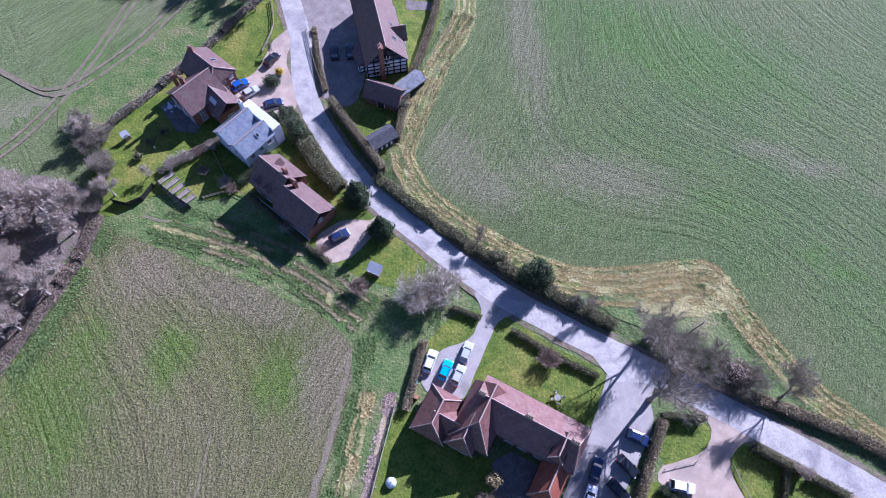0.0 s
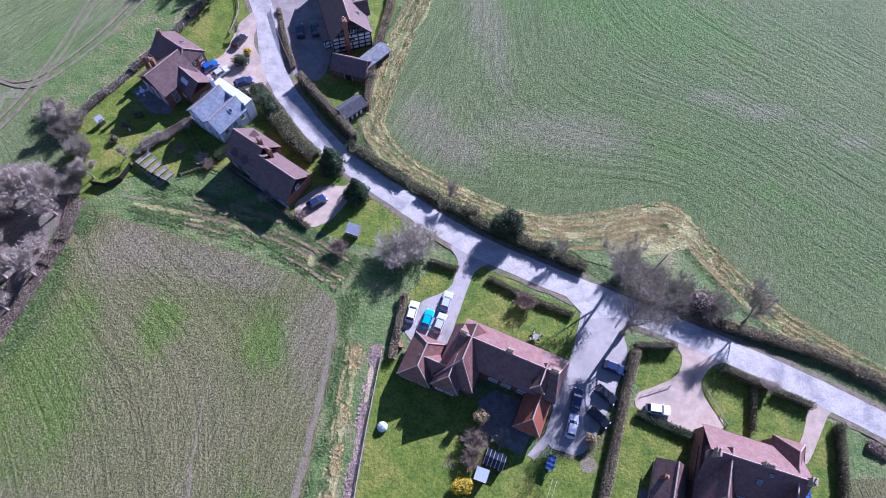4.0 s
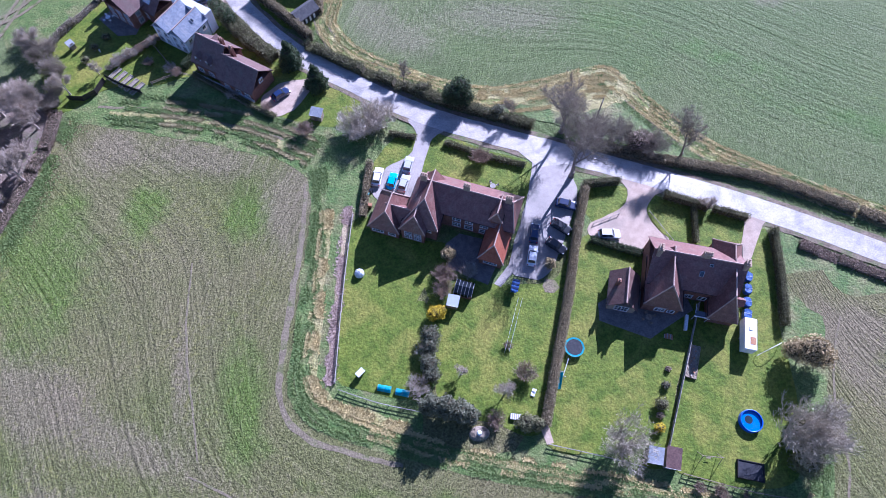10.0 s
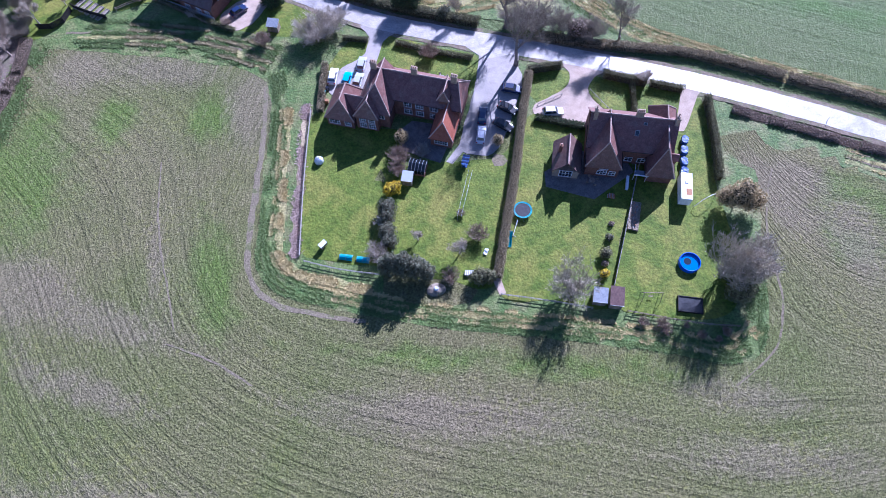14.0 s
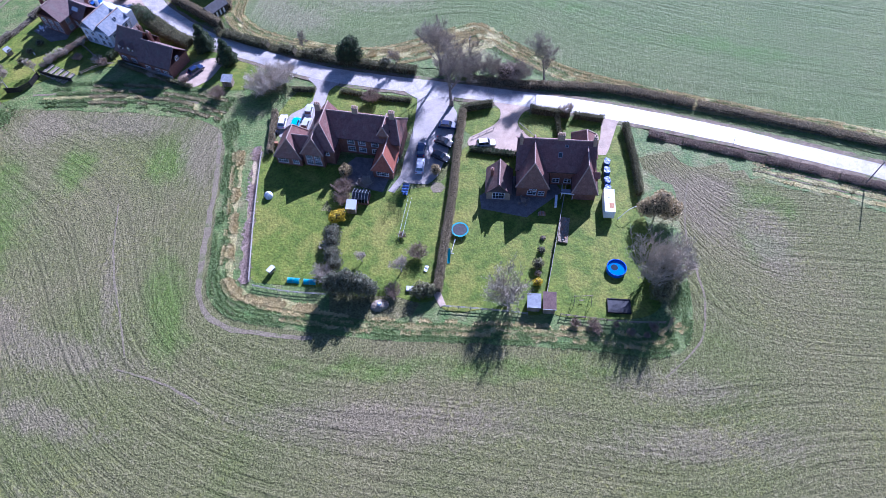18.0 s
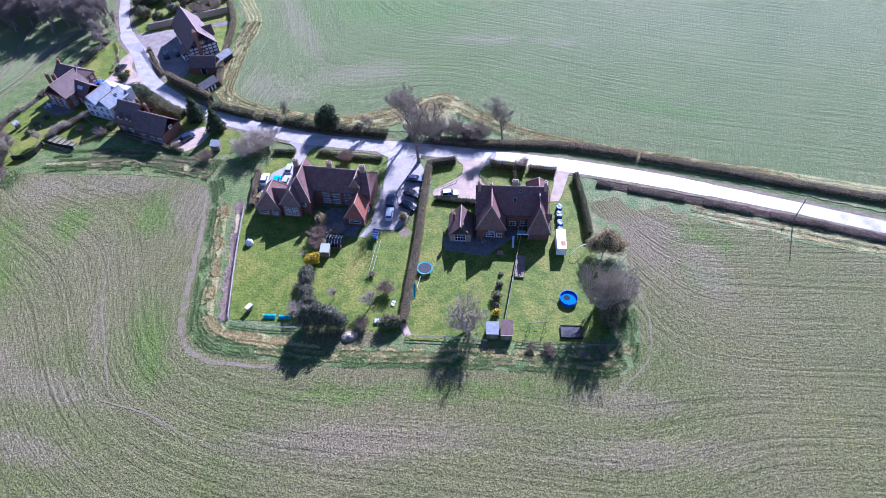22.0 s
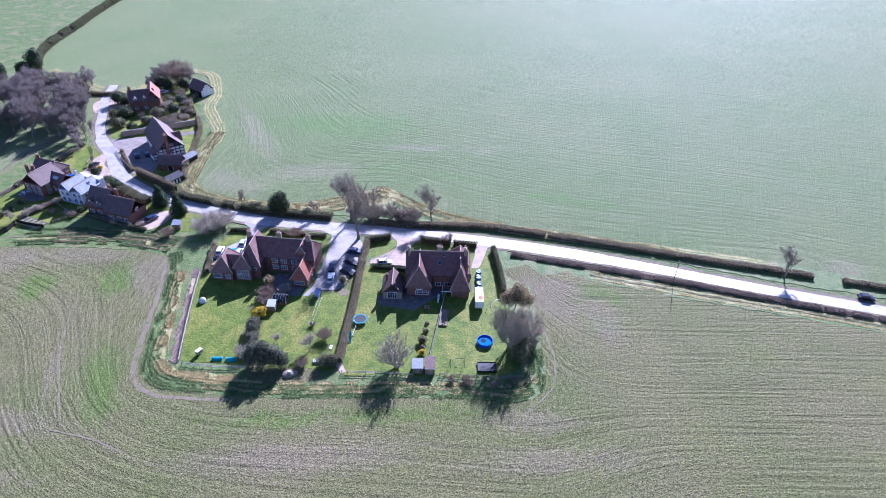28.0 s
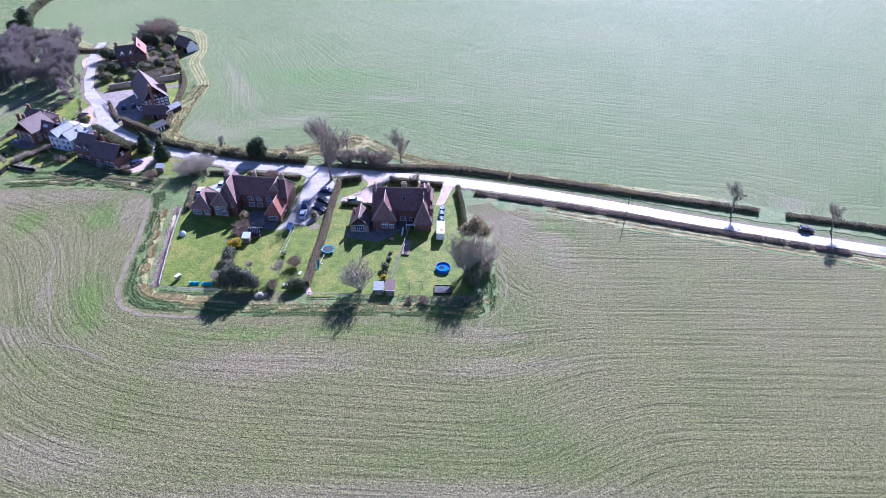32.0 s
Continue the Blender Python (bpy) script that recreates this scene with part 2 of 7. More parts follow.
M["black_timber"] = stuff_mat("black_timber", (0.02, 0.018, 0.016), (0.035, 0.03, 0.028), 3.0, 0.7, 12.0, 0.3, 0.01)
M["timber"] = stuff_mat("timber", (0.22, 0.17, 0.12), (0.32, 0.26, 0.19), 2.0, 0.85, 10.0, 0.4, 0.02, vary=0.2)
M["grey_timber"] = stuff_mat("grey_timber", (0.3, 0.28, 0.25), (0.4, 0.37, 0.33), 2.0, 0.85, 10.0, 0.4, 0.02, vary=0.15)
M["dark_felt"] = stuff_mat("dark_felt", (0.07, 0.07, 0.075), (0.11, 0.11, 0.11), 1.5, 0.85, 8.0, 0.3, 0.02)
M["pot"] = stuff_mat("pot", (0.4, 0.26, 0.18), (0.5, 0.36, 0.27), 2.0, 0.8, 8.0, 0.2, 0.01)
M["grey_slab"] = stuff_mat("grey_slab", (0.16, 0.17, 0.18), (0.26, 0.27, 0.28), 1.2, 0.7, 6.0, 0.4, 0.02, c=(0.12, 0.12, 0.1), cscale=0.8)
M["lead"] = stuff_mat("lead", (0.3, 0.32, 0.34), (0.4, 0.42, 0.44), 2.0, 0.5, 9.0, 0.2, 0.01)
M["bark"] = stuff_mat("bark", (0.18, 0.15, 0.12), (0.28, 0.235, 0.195), 2.0, 0.9, 12.0, 0.6, 0.03)
M["pale_bark"] = stuff_mat("pale_bark", (0.38, 0.345, 0.285), (0.52, 0.475, 0.4), 2.0, 0.9, 12.0, 0.4, 0.02)
M["fan_bark"] = stuff_mat("fan_bark", (0.34, 0.3, 0.225), (0.48, 0.425, 0.33), 2.0, 0.9, 12.0, 0.4, 0.02)
M["beech_bark"] = stuff_mat("beech_bark", (0.33, 0.275, 0.22), (0.5, 0.42, 0.34), 2.0, 0.9, 12.0, 0.4, 0.02)
M["rust_bark"] = stuff_mat("rust_bark", (0.25, 0.17, 0.12), (0.34, 0.25, 0.19), 2.0, 0.9, 12.0, 0.4, 0.02)
M["twigs"] = leaf_mat("twigs", (0.23, 0.2, 0.145), (0.38, 0.335, 0.25), 0.85, 0.25)
M["mauve_twigs"] = leaf_mat("mauve_twigs", (0.21, 0.18, 0.15), (0.36, 0.31, 0.265), 0.85, 0.3)
M["bramble"] = leaf_mat("bramble", (0.36, 0.26, 0.2), (0.55, 0.43, 0.35))
M["wood_bark"] = stuff_mat("wood_bark", (0.24, 0.2, 0.18), (0.33, 0.28, 0.26), 2.0, 0.9, 12.0, 0.4, 0.02)
M["pale_twigs"] = leaf_mat("pale_twigs", (0.37, 0.31, 0.23), (0.57, 0.485, 0.37), 0.85, 0.3)
M["grey_twigs"] = leaf_mat("grey_twigs", (0.29, 0.255, 0.185), (0.48, 0.425, 0.32), 0.85, 0.25)
M["brown_twigs"] = leaf_mat("brown_twigs", (0.25, 0.19, 0.14), (0.4, 0.32, 0.24), 0.85, 0.2)
M["hedge"] = leaf_mat("hedge", (0.12, 0.125, 0.055), (0.25, 0.24, 0.125))
M["brown_hedge"] = leaf_mat("brown_hedge", (0.22, 0.18, 0.1), (0.4, 0.335, 0.205))
M["evergreen"] = leaf_mat("evergreen", (0.035, 0.06, 0.028), (0.09, 0.12, 0.05))
M["olive"] = leaf_mat("olive", (0.32, 0.25, 0.125), (0.53, 0.42, 0.22))
M["grey_green"] = leaf_mat("grey_green", (0.09, 0.1, 0.06), (0.2, 0.2, 0.13))
M["yellow"] = leaf_mat("yellow", (0.55, 0.4, 0.02), (0.8, 0.62, 0.04))
M["tuft"] = leaf_mat("tuft", (0.42, 0.34, 0.13), (0.64, 0.53, 0.25))
M["dead_bramble"] = stuff_mat("dead_bramble", (0.3, 0.23, 0.135), (0.45, 0.36, 0.22), 0.8, 0.9, 3.0, 0.9, 0.15, blades=0.6)
M["olive_tuft"] = leaf_mat("olive_tuft", (0.26, 0.23, 0.1), (0.42, 0.36, 0.19))
M["green_tuft"] = leaf_mat("green_tuft", (0.11, 0.18, 0.045), (0.21, 0.27, 0.085))
# stems inside hedges and shrubs, the shade between leaves put into the brown
M["shade_core"] = stuff_mat("shade_core", (0.05, 0.045, 0.025), (0.1, 0.085, 0.05), 1.0, 0.95, 5.0, 0.6, 0.1)


def paint(name, col, rough=0.3, metal=0.0, coat=0.6):
    m, t, p, co = nodes_of(name)
    n = noise_node(t, co.outputs["Object"], 1.5, 3)
    t.links.new(ramp(t, n, 0.3, 0.7, tuple(v * 0.88 for v in col), col), p.inputs["Base Color"])
    p.inputs["Roughness"].default_value, p.inputs["Metallic"].default_value = rough, metal
    p.inputs["Coat Weight"].default_value, p.inputs["Coat Roughness"].default_value = coat, 0.08
    return m


for key, col in (("car_white", (0.78, 0.78, 0.78)), ("car_silver", (0.5, 0.52, 0.54)), ("car_black", (0.015, 0.016, 0.02)), ("car_blue", (0.02, 0.1, 0.42)),
                 ("car_sky", (0.02, 0.42, 0.75)), ("car_navy", (0.015, 0.03, 0.09)), ("car_red", (0.25, 0.03, 0.02))):
    M[key] = paint(key, col)
M["plastic_blue"] = paint("plastic_blue", (0.02, 0.12, 0.62), 0.35, 0, 0.2)
M["turquoise"] = paint("turquoise", (0.04, 0.5, 0.62), 0.45, 0, 0.1)
M["tarp_blue"] = stuff_mat("tarp_blue", (0.015, 0.06, 0.22), (0.04, 0.12, 0.34), 1.2, 0.45, 4.0, 0.4, 0.05, spec=0.5)
M["pale_plastic"] = paint("pale_plastic", (0.68, 0.72, 0.74), 0.4, 0, 0.1)
M["mat_black"] = stuff_mat("mat_black", (0.02, 0.022, 0.028), (0.04, 0.042, 0.05), 2.0, 0.6, 20.0, 0.2, 0.005)
M["rubber"] = stuff_mat("rubber", (0.015, 0.015, 0.015), (0.03, 0.03, 0.03), 4.0, 0.8, 20.0, 0.2, 0.005)
M["steel"] = paint("steel", (0.5, 0.52, 0.54), 0.35, 0.9, 0.0)
M["glass"] = paint("glass", (0.03, 0.04, 0.05), 0.06, 0.0, 1.0)
M["lamp_red"] = paint("lamp_red", (0.35, 0.02, 0.01), 0.2)
M["lamp_clear"] = paint("lamp_clear", (0.7, 0.7, 0.7), 0.1)
M["water"] = paint("water", (0.02, 0.18, 0.6), 0.05, 0.0, 1.0)
M["orange_rust"] = stuff_mat("orange_rust", (0.35, 0.16, 0.08), (0.45, 0.24, 0.13), 1.0, 0.8, 6.0, 0.2, 0.02)


# ---- mesh helpers ----
def mesh_ob(name, bm, mat, parent=None, label="", smooth=False):
    me = bpy.data.meshes.new(name)
    bm.normal_update()
    bm.to_mesh(me)
    bm.free()
    return place(name, me, mat, parent, label, smooth)


def place(name, me, mat, parent=None, label="", smooth=False):
    if mat is not None and not me.materials:
        me.materials.append(M[mat] if isinstance(mat, str) else mat)
    if smooth:
        me.polygons.foreach_set("use_smooth", [True] * len(me.polygons))
    ob = new(name, me)
    if parent is not None:
        ob.parent = parent
    if label:
        ob["label"] = label
    return ob


part = mesh_ob


def thing(name, x, y, z=0.0, rz=0.0, label="", category="", group="", kind=""):
    e = new(name)
    e.matrix_basis = pose(x, y, z, 0, 0, rz)
    return tagged(e, label, category, group, kind)


def box(bm, x0, x1, y0, y1, z0, z1, bevel=0.0):
    g = bmesh.ops.create_cube(bm, size=1.0, matrix=Matrix.LocRotScale(((x0 + x1) / 2, (y0 + y1) / 2, (z0 + z1) / 2), None, (x1 - x0, y1 - y0, z1 - z0)))
    if bevel:
        edges = list({e for v in g["verts"] for e in v.link_edges})
        bmesh.ops.bevel(bm, geom=edges, offset=bevel, segments=2, profile=0.5, affect="EDGES")
    return bm


def boxes(*rows, bevel=0.0):
    bm = bmesh.new()
    for r in rows:
        box(bm, *r, bevel=bevel)
    return bm


def tube(bm, a, b, r0, r1=None, n=8, caps=True):
    a, b = Vector(a), Vector(b)
    r1 = r0 if r1 is None else r1
    q = (b - a).to_track_quat("Z", "Y").to_matrix().to_4x4()
    bmesh.ops.create_cone(bm, cap_ends=caps, segments=n, radius1=r0, radius2=r1, depth=(b - a).length, matrix=Matrix.Translation((a + b) / 2) @ q)
    return bm


def tubes(*rows, n=8):
    bm = bmesh.new()
    for r in rows:
        tube(bm, *r, n=n)
    return bm


def curve_through(pts, step=1.5, closed=False):
    """A smooth line through points (Catmull-Rom), as an array."""
    p = np.array(pts, float)
    n = len(p)
    out = []
    for i in range(n if closed else n - 1):
        if closed:
            a, b, c, d = p[(i - 1) % n], p[i], p[(i + 1) % n], p[(i + 2) % n]
        else:
            a, b, c, d = p[max(i - 1, 0)], p[i], p[i + 1], p[min(i + 2, n - 1)]
        k = max(1, int(np.linalg.norm(c - b) / step))
        for j in range(k):
            s = j / k
            out.append(0.5 * (2 * b + (c - a) * s + (2 * a - 5 * b + 4 * c - d) * s * s + (3 * b - a - 3 * c + d) * s ** 3))
    if not closed:
        out.append(p[-1])
    return np.array(out)


def wobble(line, amp, size, seed):
    """Uneven edge: moves points about by noise."""
    return np.array([(x + amp * noise.noise((x / size, y / size, seed)), y + amp * noise.noise((x / size, y / size, seed + 9.0))) for x, y in line])


def sheet(name, outline, z, mat, label, rough=0.5, smooth_line=True, category="ground", parent=None, step=1.2):
    """A patch of ground: a closed outline filled, with a small skirt down into the earth."""
    line = curve_through(outline, step, True) if smooth_line else np.array(outline, float)
    if rough:
        line = wobble(line, rough, 2.2, z * 10)
    bm = bmesh.new()
    vs = [bm.verts.new((x, y, z)) for x, y in line]
    f = bm.faces.new(vs)
    low = [bm.verts.new((x, y, -0.3)) for x, y in line]
    for i in range(len(vs)):
        j = (i + 1) % len(vs)
        bm.faces.new((vs[j], vs[i], low[i], low[j]))
    bmesh.ops.triangulate(bm, faces=[f])
    bmesh.ops.recalc_face_normals(bm, faces=bm.faces)
    ob = mesh_ob(name, bm, mat)
    return tagged(ob, label, category, kind="structure")


def ribbon(name, line, widths, z, mat, label, category="ground", jitter=0.15, seed=1.0, kind="structure", thick=0.3):
    """A strip of ground along a line, left and right widths (or per point)."""
    line = np.array(line)
    d = np.gradient(line, axis=0)
    d /= np.linalg.norm(d, axis=1)[:, None]
    nrm = np.stack([-d[:, 1], d[:, 0]], 1)
    bm = bmesh.new()
    rows = []
    for i, (p, n) in enumerate(zip(line, nrm)):
        w = widths(i / (len(line) - 1)) if callable(widths) else widths
        a = p + n * (w[0] + jitter * noise.noise((p[0] / 2, p[1] / 2, seed)))
        b = p - n * (w[1] + jitter * noise.noise((p[0] / 2, p[1] / 2, seed + 5)))
        rows.append([bm.verts.new((a[0], a[1], -thick)), bm.verts.new((a[0], a[1], z)), bm.verts.new((b[0], b[1], z)), bm.verts.new((b[0], b[1], -thick))])
    for r, s in zip(rows, rows[1:]):
        for k in range(3):
            bm.faces.new((r[k], s[k], s[k + 1], r[k + 1]))
    bmesh.ops.recalc_face_normals(bm, faces=bm.faces)
    return tagged(mesh_ob(name, bm, mat), label, category, kind=kind)


def edge_distance(pts, line):
    """Distance of points from a line, and the place along it."""
    best = np.full(len(pts), 1e9)
    along = np.zeros(len(pts))
    run = 0.0
    for a, b in zip(line, line[1:]):
        d = b - a
        ln = np.linalg.norm(d)
        s = np.clip(((pts - a) @ d) / (ln * ln), 0, 1)
        q = np.linalg.norm(pts - (a + s[:, None] * d), axis=1)
        m = q < best
        best[m], along[m] = q[m], run + s[m] * ln
        run += ln
    return best, along


def inside(pts, poly):
    x, y = pts[:, 0], pts[:, 1]
    hit = np.zeros(len(pts), bool)
    for (ax, ay), (bx, by) in zip(poly, np.roll(poly, -1, axis=0)):
        m = (ay > y) != (by > y)
        hit ^= m & (x < (bx - ax) * (y - ay) / (by - ay + 1e-12) + ax)
    return hit


def field(name, poly, edge, z, mat, label, cell=3.0, bare=(), lush=(), turned=False):
    """A field: a grid inside a polygon, its UV the distance from the edge and the run along it."""
    poly = np.array(poly, float)
    x0, y0 = poly.min(0)
    x1, y1 = poly.max(0)
    xs, ys = np.arange(x0, x1 + cell, cell), np.arange(y0, y1 + cell, cell)
    gx, gy = np.meshgrid(xs, ys)
    pts = np.stack([gx.ravel(), gy.ravel()], 1)
    nx = len(xs)
    idx = np.arange(len(pts)).reshape(gx.shape)
    quads = np.stack([idx[:-1, :-1].ravel(), idx[:-1, 1:].ravel(), idx[1:, 1:].ravel(), idx[1:, :-1].ravel()], 1)
    quads = quads[inside(pts[quads].mean(1), poly)]
    used, inv = np.unique(quads, return_inverse=True)
    quads = inv.reshape(-1, 4)
    pts = pts[used]
    line = np.array(edge, float)
    dist, along = edge_distance(pts, line)
    soft = np.full(len(pts), np.inf)
    for q in line[::2]:
        soft = np.logaddexp(soft, -0.07 * np.hypot(pts[:, 0] - q[0], pts[:, 1] - q[1])) if np.isfinite(soft[0]) else -0.07 * np.hypot(pts[:, 0] - q[0], pts[:, 1] - q[1])
    drill = -soft / 0.07
    if turned:
        # past the field's corner the rows run straight on
        over = np.clip((pts[:, 0] - 50) / 40, 0, 1)
        over = over * over * (3 - 2 * over)
        drill = drill * (1 - over) + over * (-0.31 * (pts[:, 0] - 58.7) - 0.95 * (pts[:, 1] + 43.5) - 30)
    along = pts @ np.array((0.893, -0.45))
    relief = [z + 0.12 * noise.noise((px / 14, py / 14, 3.0)) * min(1.0, q / 12) + 0.0 for (px, py), q in zip(pts, dist)]
    me = bpy.data.meshes.new(name)
    me.from_pydata([(px, py, max(h, z - 0.05)) for (px, py), h in zip(pts, relief)], [], quads.tolist())
    uv = me.uv_layers.new(name="rows")
    loops = np.empty(len(me.loops), int)
    me.loops.foreach_get("vertex_index", loops)
    uv.data.foreach_set("uv", np.stack([drill[loops], along[loops]], 1).ravel())
    worn = me.uv_layers.new(name="bare")
    amount = []
    for patches in (bare, lush):
        a = np.zeros(len(pts))
        for px, py, rx, ry, turn in patches:
            c, s = math.cos(radians(turn)), math.sin(radians(turn))
            dx, dy = pts[:, 0] - px, pts[:, 1] - py
            a = np.maximum(a, 0.62 * np.exp(-0.9 * ((dx * c + dy * s) / rx) ** 2 - 0.9 * ((dy * c - dx * s) / ry) ** 2))
        amount.append(a)
    worn.data.foreach_set("uv", np.stack([amount[0][loops], amount[1][loops]], 1).ravel())
    return tagged(place(name, me, mat, smooth=True), label, "field", kind="structure")

# ---- ground: one sheet to the horizon, with fields, margins, lane and drives on it ----
ROAD = [(-44, 178), (-46, 161), (-45.5, 146), (-45, 132), (-42.6, 118), (-38.2, 106), (-36, 95), (-32.8, 86.5), (-27.4, 78), (-21.5, 70.7), (-15, 64.5), (-7.6, 58.8),
        (0, 53), (10, 46.5), (23, 40.2), (34.6, 35), (45.6, 30), (56.5, 24.8), (67, 19.6), (78, 13.6), (92.5, 5), (106, -3.8), (119, -12.6), (131, -21.2), (143, -29.5), (155, -37.5),
        (180, -54), (230, -86), (300, -128), (420, -200)]
EDGE_FAR = [(-72.2, 208.4), (-55.5, 186.1), (-44.7, 174.2), (-35.0, 173.7), (-25.6, 183.7), (-15.4, 191.6), (-6.6, 189.6), (1.1, 180.6)]
EDGE_N = [(0.5, 166), (2.5, 158), (1.0, 150), (-1, 140), (2.1, 115), (-4, 98), (-8, 82), (-9, 75.7), (-3.6, 67.5), (10.5, 58.5), (22, 54), (33.5, 54), (45.5, 56.5), (52.4, 55.5), (60, 44.5), (69, 33.5),
          (84, 23), (97, 15), (112, 6), (128, -3), (150, -16), (180, -37), (300, -110), (420, -182)]
EDGE_S = [(-66, 55), (-54.7, 52), (-36, 46), (-22, 40.5), (-17.4, 36), (-17, 26.4), (-21, 0), (-21.8, -9.9), (-18, -16), (-9.1, -20.2), (6.2, -26.4), (29, -33.3), (47.3, -39.3), (58.7, -43.5),
          (65.5, -40.5), (71.5, -25), (77.5, -6.5), (84, -2), (95, -9), (115, -22), (140, -38), (165, -54), (230, -96), (420, -215)]
road_line = curve_through(ROAD, 2.0)
edge_n = wobble(curve_through(EDGE_N, 2.0), 0.6, 6.0, 2.0)
edge_s = wobble(curve_through([*EDGE_S[:14], (120, -63.5), (250, -105), (420, -160)], 2.0), 0.6, 6.0, 4.0)

bm = bmesh.new()
bmesh.ops.create_grid(bm, x_segments=60, y_segments=60, size=3000)
gl = bm.loops.layers.uv.new("rows")
for f in bm.faces:
    for lp in f.loops:
        lp[gl].uv = (lp.vert.co.x * 0.8 + lp.vert.co.y * 0.55, lp.vert.co.y * 0.8 - lp.vert.co.x * 0.55)
    for v in f.verts:
        v.co.z = -0.06
tagged(mesh_ob("ground", bm, "crop_north"), "open green farmland reaching to the horizon", "ground", kind="structure")

north_edge = np.array([*EDGE_FAR, *EDGE_N], float)
g = np.gradient(north_edge, axis=0)
g /= np.linalg.norm(g, axis=1)[:, None]
north_edge += np.stack([g[:, 1], -g[:, 0]], 1) * 4.5
field("ground_field_north", [*[tuple(p) for p in north_edge], (600, -300), (900, 400), (300, 900), (0, 700), (-50, 330), (-70, 275), (-79, 244), (-79, 210)], edge_n, 0.0, "crop_north", "large green crop field with fine drilled rows", 4.0,
      bare=[(73, 81.5, 15, 2.6, -17), (94, 73, 10, 2.4, -27), (0, 76, 6, 9, 20), (7, 70, 8, 5, -30), (30, 74, 16, 5, -10), (170, -26, 6, 4, 0), (14, 110, 4, 30, 8)], lush=[(56, 69.5, 11, 3, -6), (76, 57.5, 18, 2.6, -31), (110, 30, 30, 4, -30), (50, 110, 40, 14, -15)])
field("ground_field_south", [(-88, 20), (-66, 56), (-54, 54), (-20, 42), (0, 20), (70, 0), (84, 2), *EDGE_S[-7:], (420, -400), (-260, -400), (-260, -60), (-130, -20)], edge_s, 0.01, "crop_south",
      "green and brown crop field with curving drilled rows", 3.0,
      bare=[(-19, 33, 3.5, 7, 10), (-23, 27, 4, 10, 5), (-40, 42, 14, 4, -18), (-58, 46, 7, 6, 0), (-66, -6, 12, 6, -30), (-50, -15, 18, 3.5, -28), (-40, -8, 1.6, 14, 4), (10, -43, 26, 3.5, -14), (79, -13, 4, 11, 15), (84, -10, 8, 4, -32), (90, -20, 7, 4, -30), (-53, -27, 18, 2.2, -27), (89, -26, 4, 9, 8), (58, -49, 12, 2.6, -20), (60, -60, 20, 3, -15), (30, -84, 60, 5, -18), (-40, -52, 30, 5, -20)],
      lush=[(-29, 28, 6, 9, 0), (-50, 30, 6, 8, 0), (88, -26, 8, 4, -30), (-30, -10, 5, 16, 5), (20, -36, 40, 3, -14), (-70, 20, 14, 20, 0), (93, -16, 9, 5, -30)], turned=True)

WEST_EDGE = [(-150, 60), (-112, 70), (-96, 76), (-86, 87), (-74, 101), (-62, 117), (-50, 128), (-58, 133)]
field("ground_field_west", [*WEST_EDGE, (-90, 128), (-150, 140), (-260, 150), (-260, 40)], curve_through(WEST_EDGE, 2.0), -0.04, "crop_north", "green crop field with worn soil near the wood", 3.0,
      bare=[(-92, 79, 16, 6, 34), (-82, 88, 12, 3.5, 46), (-104, 76, 16, 7, 20), (-66, 120, 18, 4, 50)], lush=[(-84, 96, 5, 8, 40)])

# grass margins
n_in = np.array([(-12.2, 84), (-13, 76), (-9.5, 69), (0, 60.5), (10, 54), (23, 47.5), (34, 42.5), (46, 36.5), (57, 31), (67, 25.5), (79, 19.5), (93, 10.5), (107, 1.5), (120, -7), (132, -15.5), (144, -24), (156, -31.5), (182, -48), (300, -122), (420, -192)])
sheet("ground_margin_north", [*[tuple(p) for p in n_in[::-1]], (-10, 100), (-6.5, 118), (-8, 140), (-10, 160), *EDGE_N[1:]], 0.05, "rough_grass", "strip of rough grass along the field and hedge", 0.8)
margin_line = np.array(curve_through([*EDGE_FAR, *EDGE_N[1:21]], 2.0), float)
g = np.gradient(margin_line, axis=0)
g /= np.linalg.norm(g, axis=1)[:, None]
margin_side = np.stack([g[:, 1], -g[:, 0]], 1)
for off, wd, mt in ((2.6, 2.5, "margin"), (0.5, 0.35, "straw_grass"), (1.7, 0.25, "straw_grass"), (2.4, 0.12, "track"), (3.2, 0.3, "straw_grass"), (4.5, 0.22, "straw_grass"), (5.3, 0.12, "track")):
    ribbon("ground_mown_stripe", wobble(margin_line + margin_side * off, 0.45, 5, off if wd < 1 else 0.0), (wd, wd), 0.06 + (off * 0.003 if wd < 1 else 0.0), mt, "dry mown line in the grass margin", jitter=0.45, seed=off)
bank_line = np.array(curve_through(EDGE_S[-6:], 2.0), float)
g = np.gradient(bank_line, axis=0)
g /= np.linalg.norm(g, axis=1)[:, None]
bank_side = np.stack([-g[:, 1], g[:, 0]], 1)
for off, wd, mt in ((0.4, 0.5, "straw_grass"), (1.5, 0.14, "track"), (2.3, 0.45, "straw_grass"), (3.4, 0.14, "track")):
    ribbon("ground_bank_stripe", wobble(bank_line + bank_side * off, 0.4, 5, off), (wd, wd), 0.075 + off * 0.003, mt, "dry line along the grassy bank", jitter=0.5, seed=off)
sheet("ground_far_pasture", [(-81, 208), (-82, 225), (-81, 244), (-73, 273), (-60, 318), (-30, 400), (60, 620), (-700, 900), (-700, 180), (-140, 196)], -0.02, "rough_grass", "light yellow-green pasture beyond the far hedge", 0.5, False)
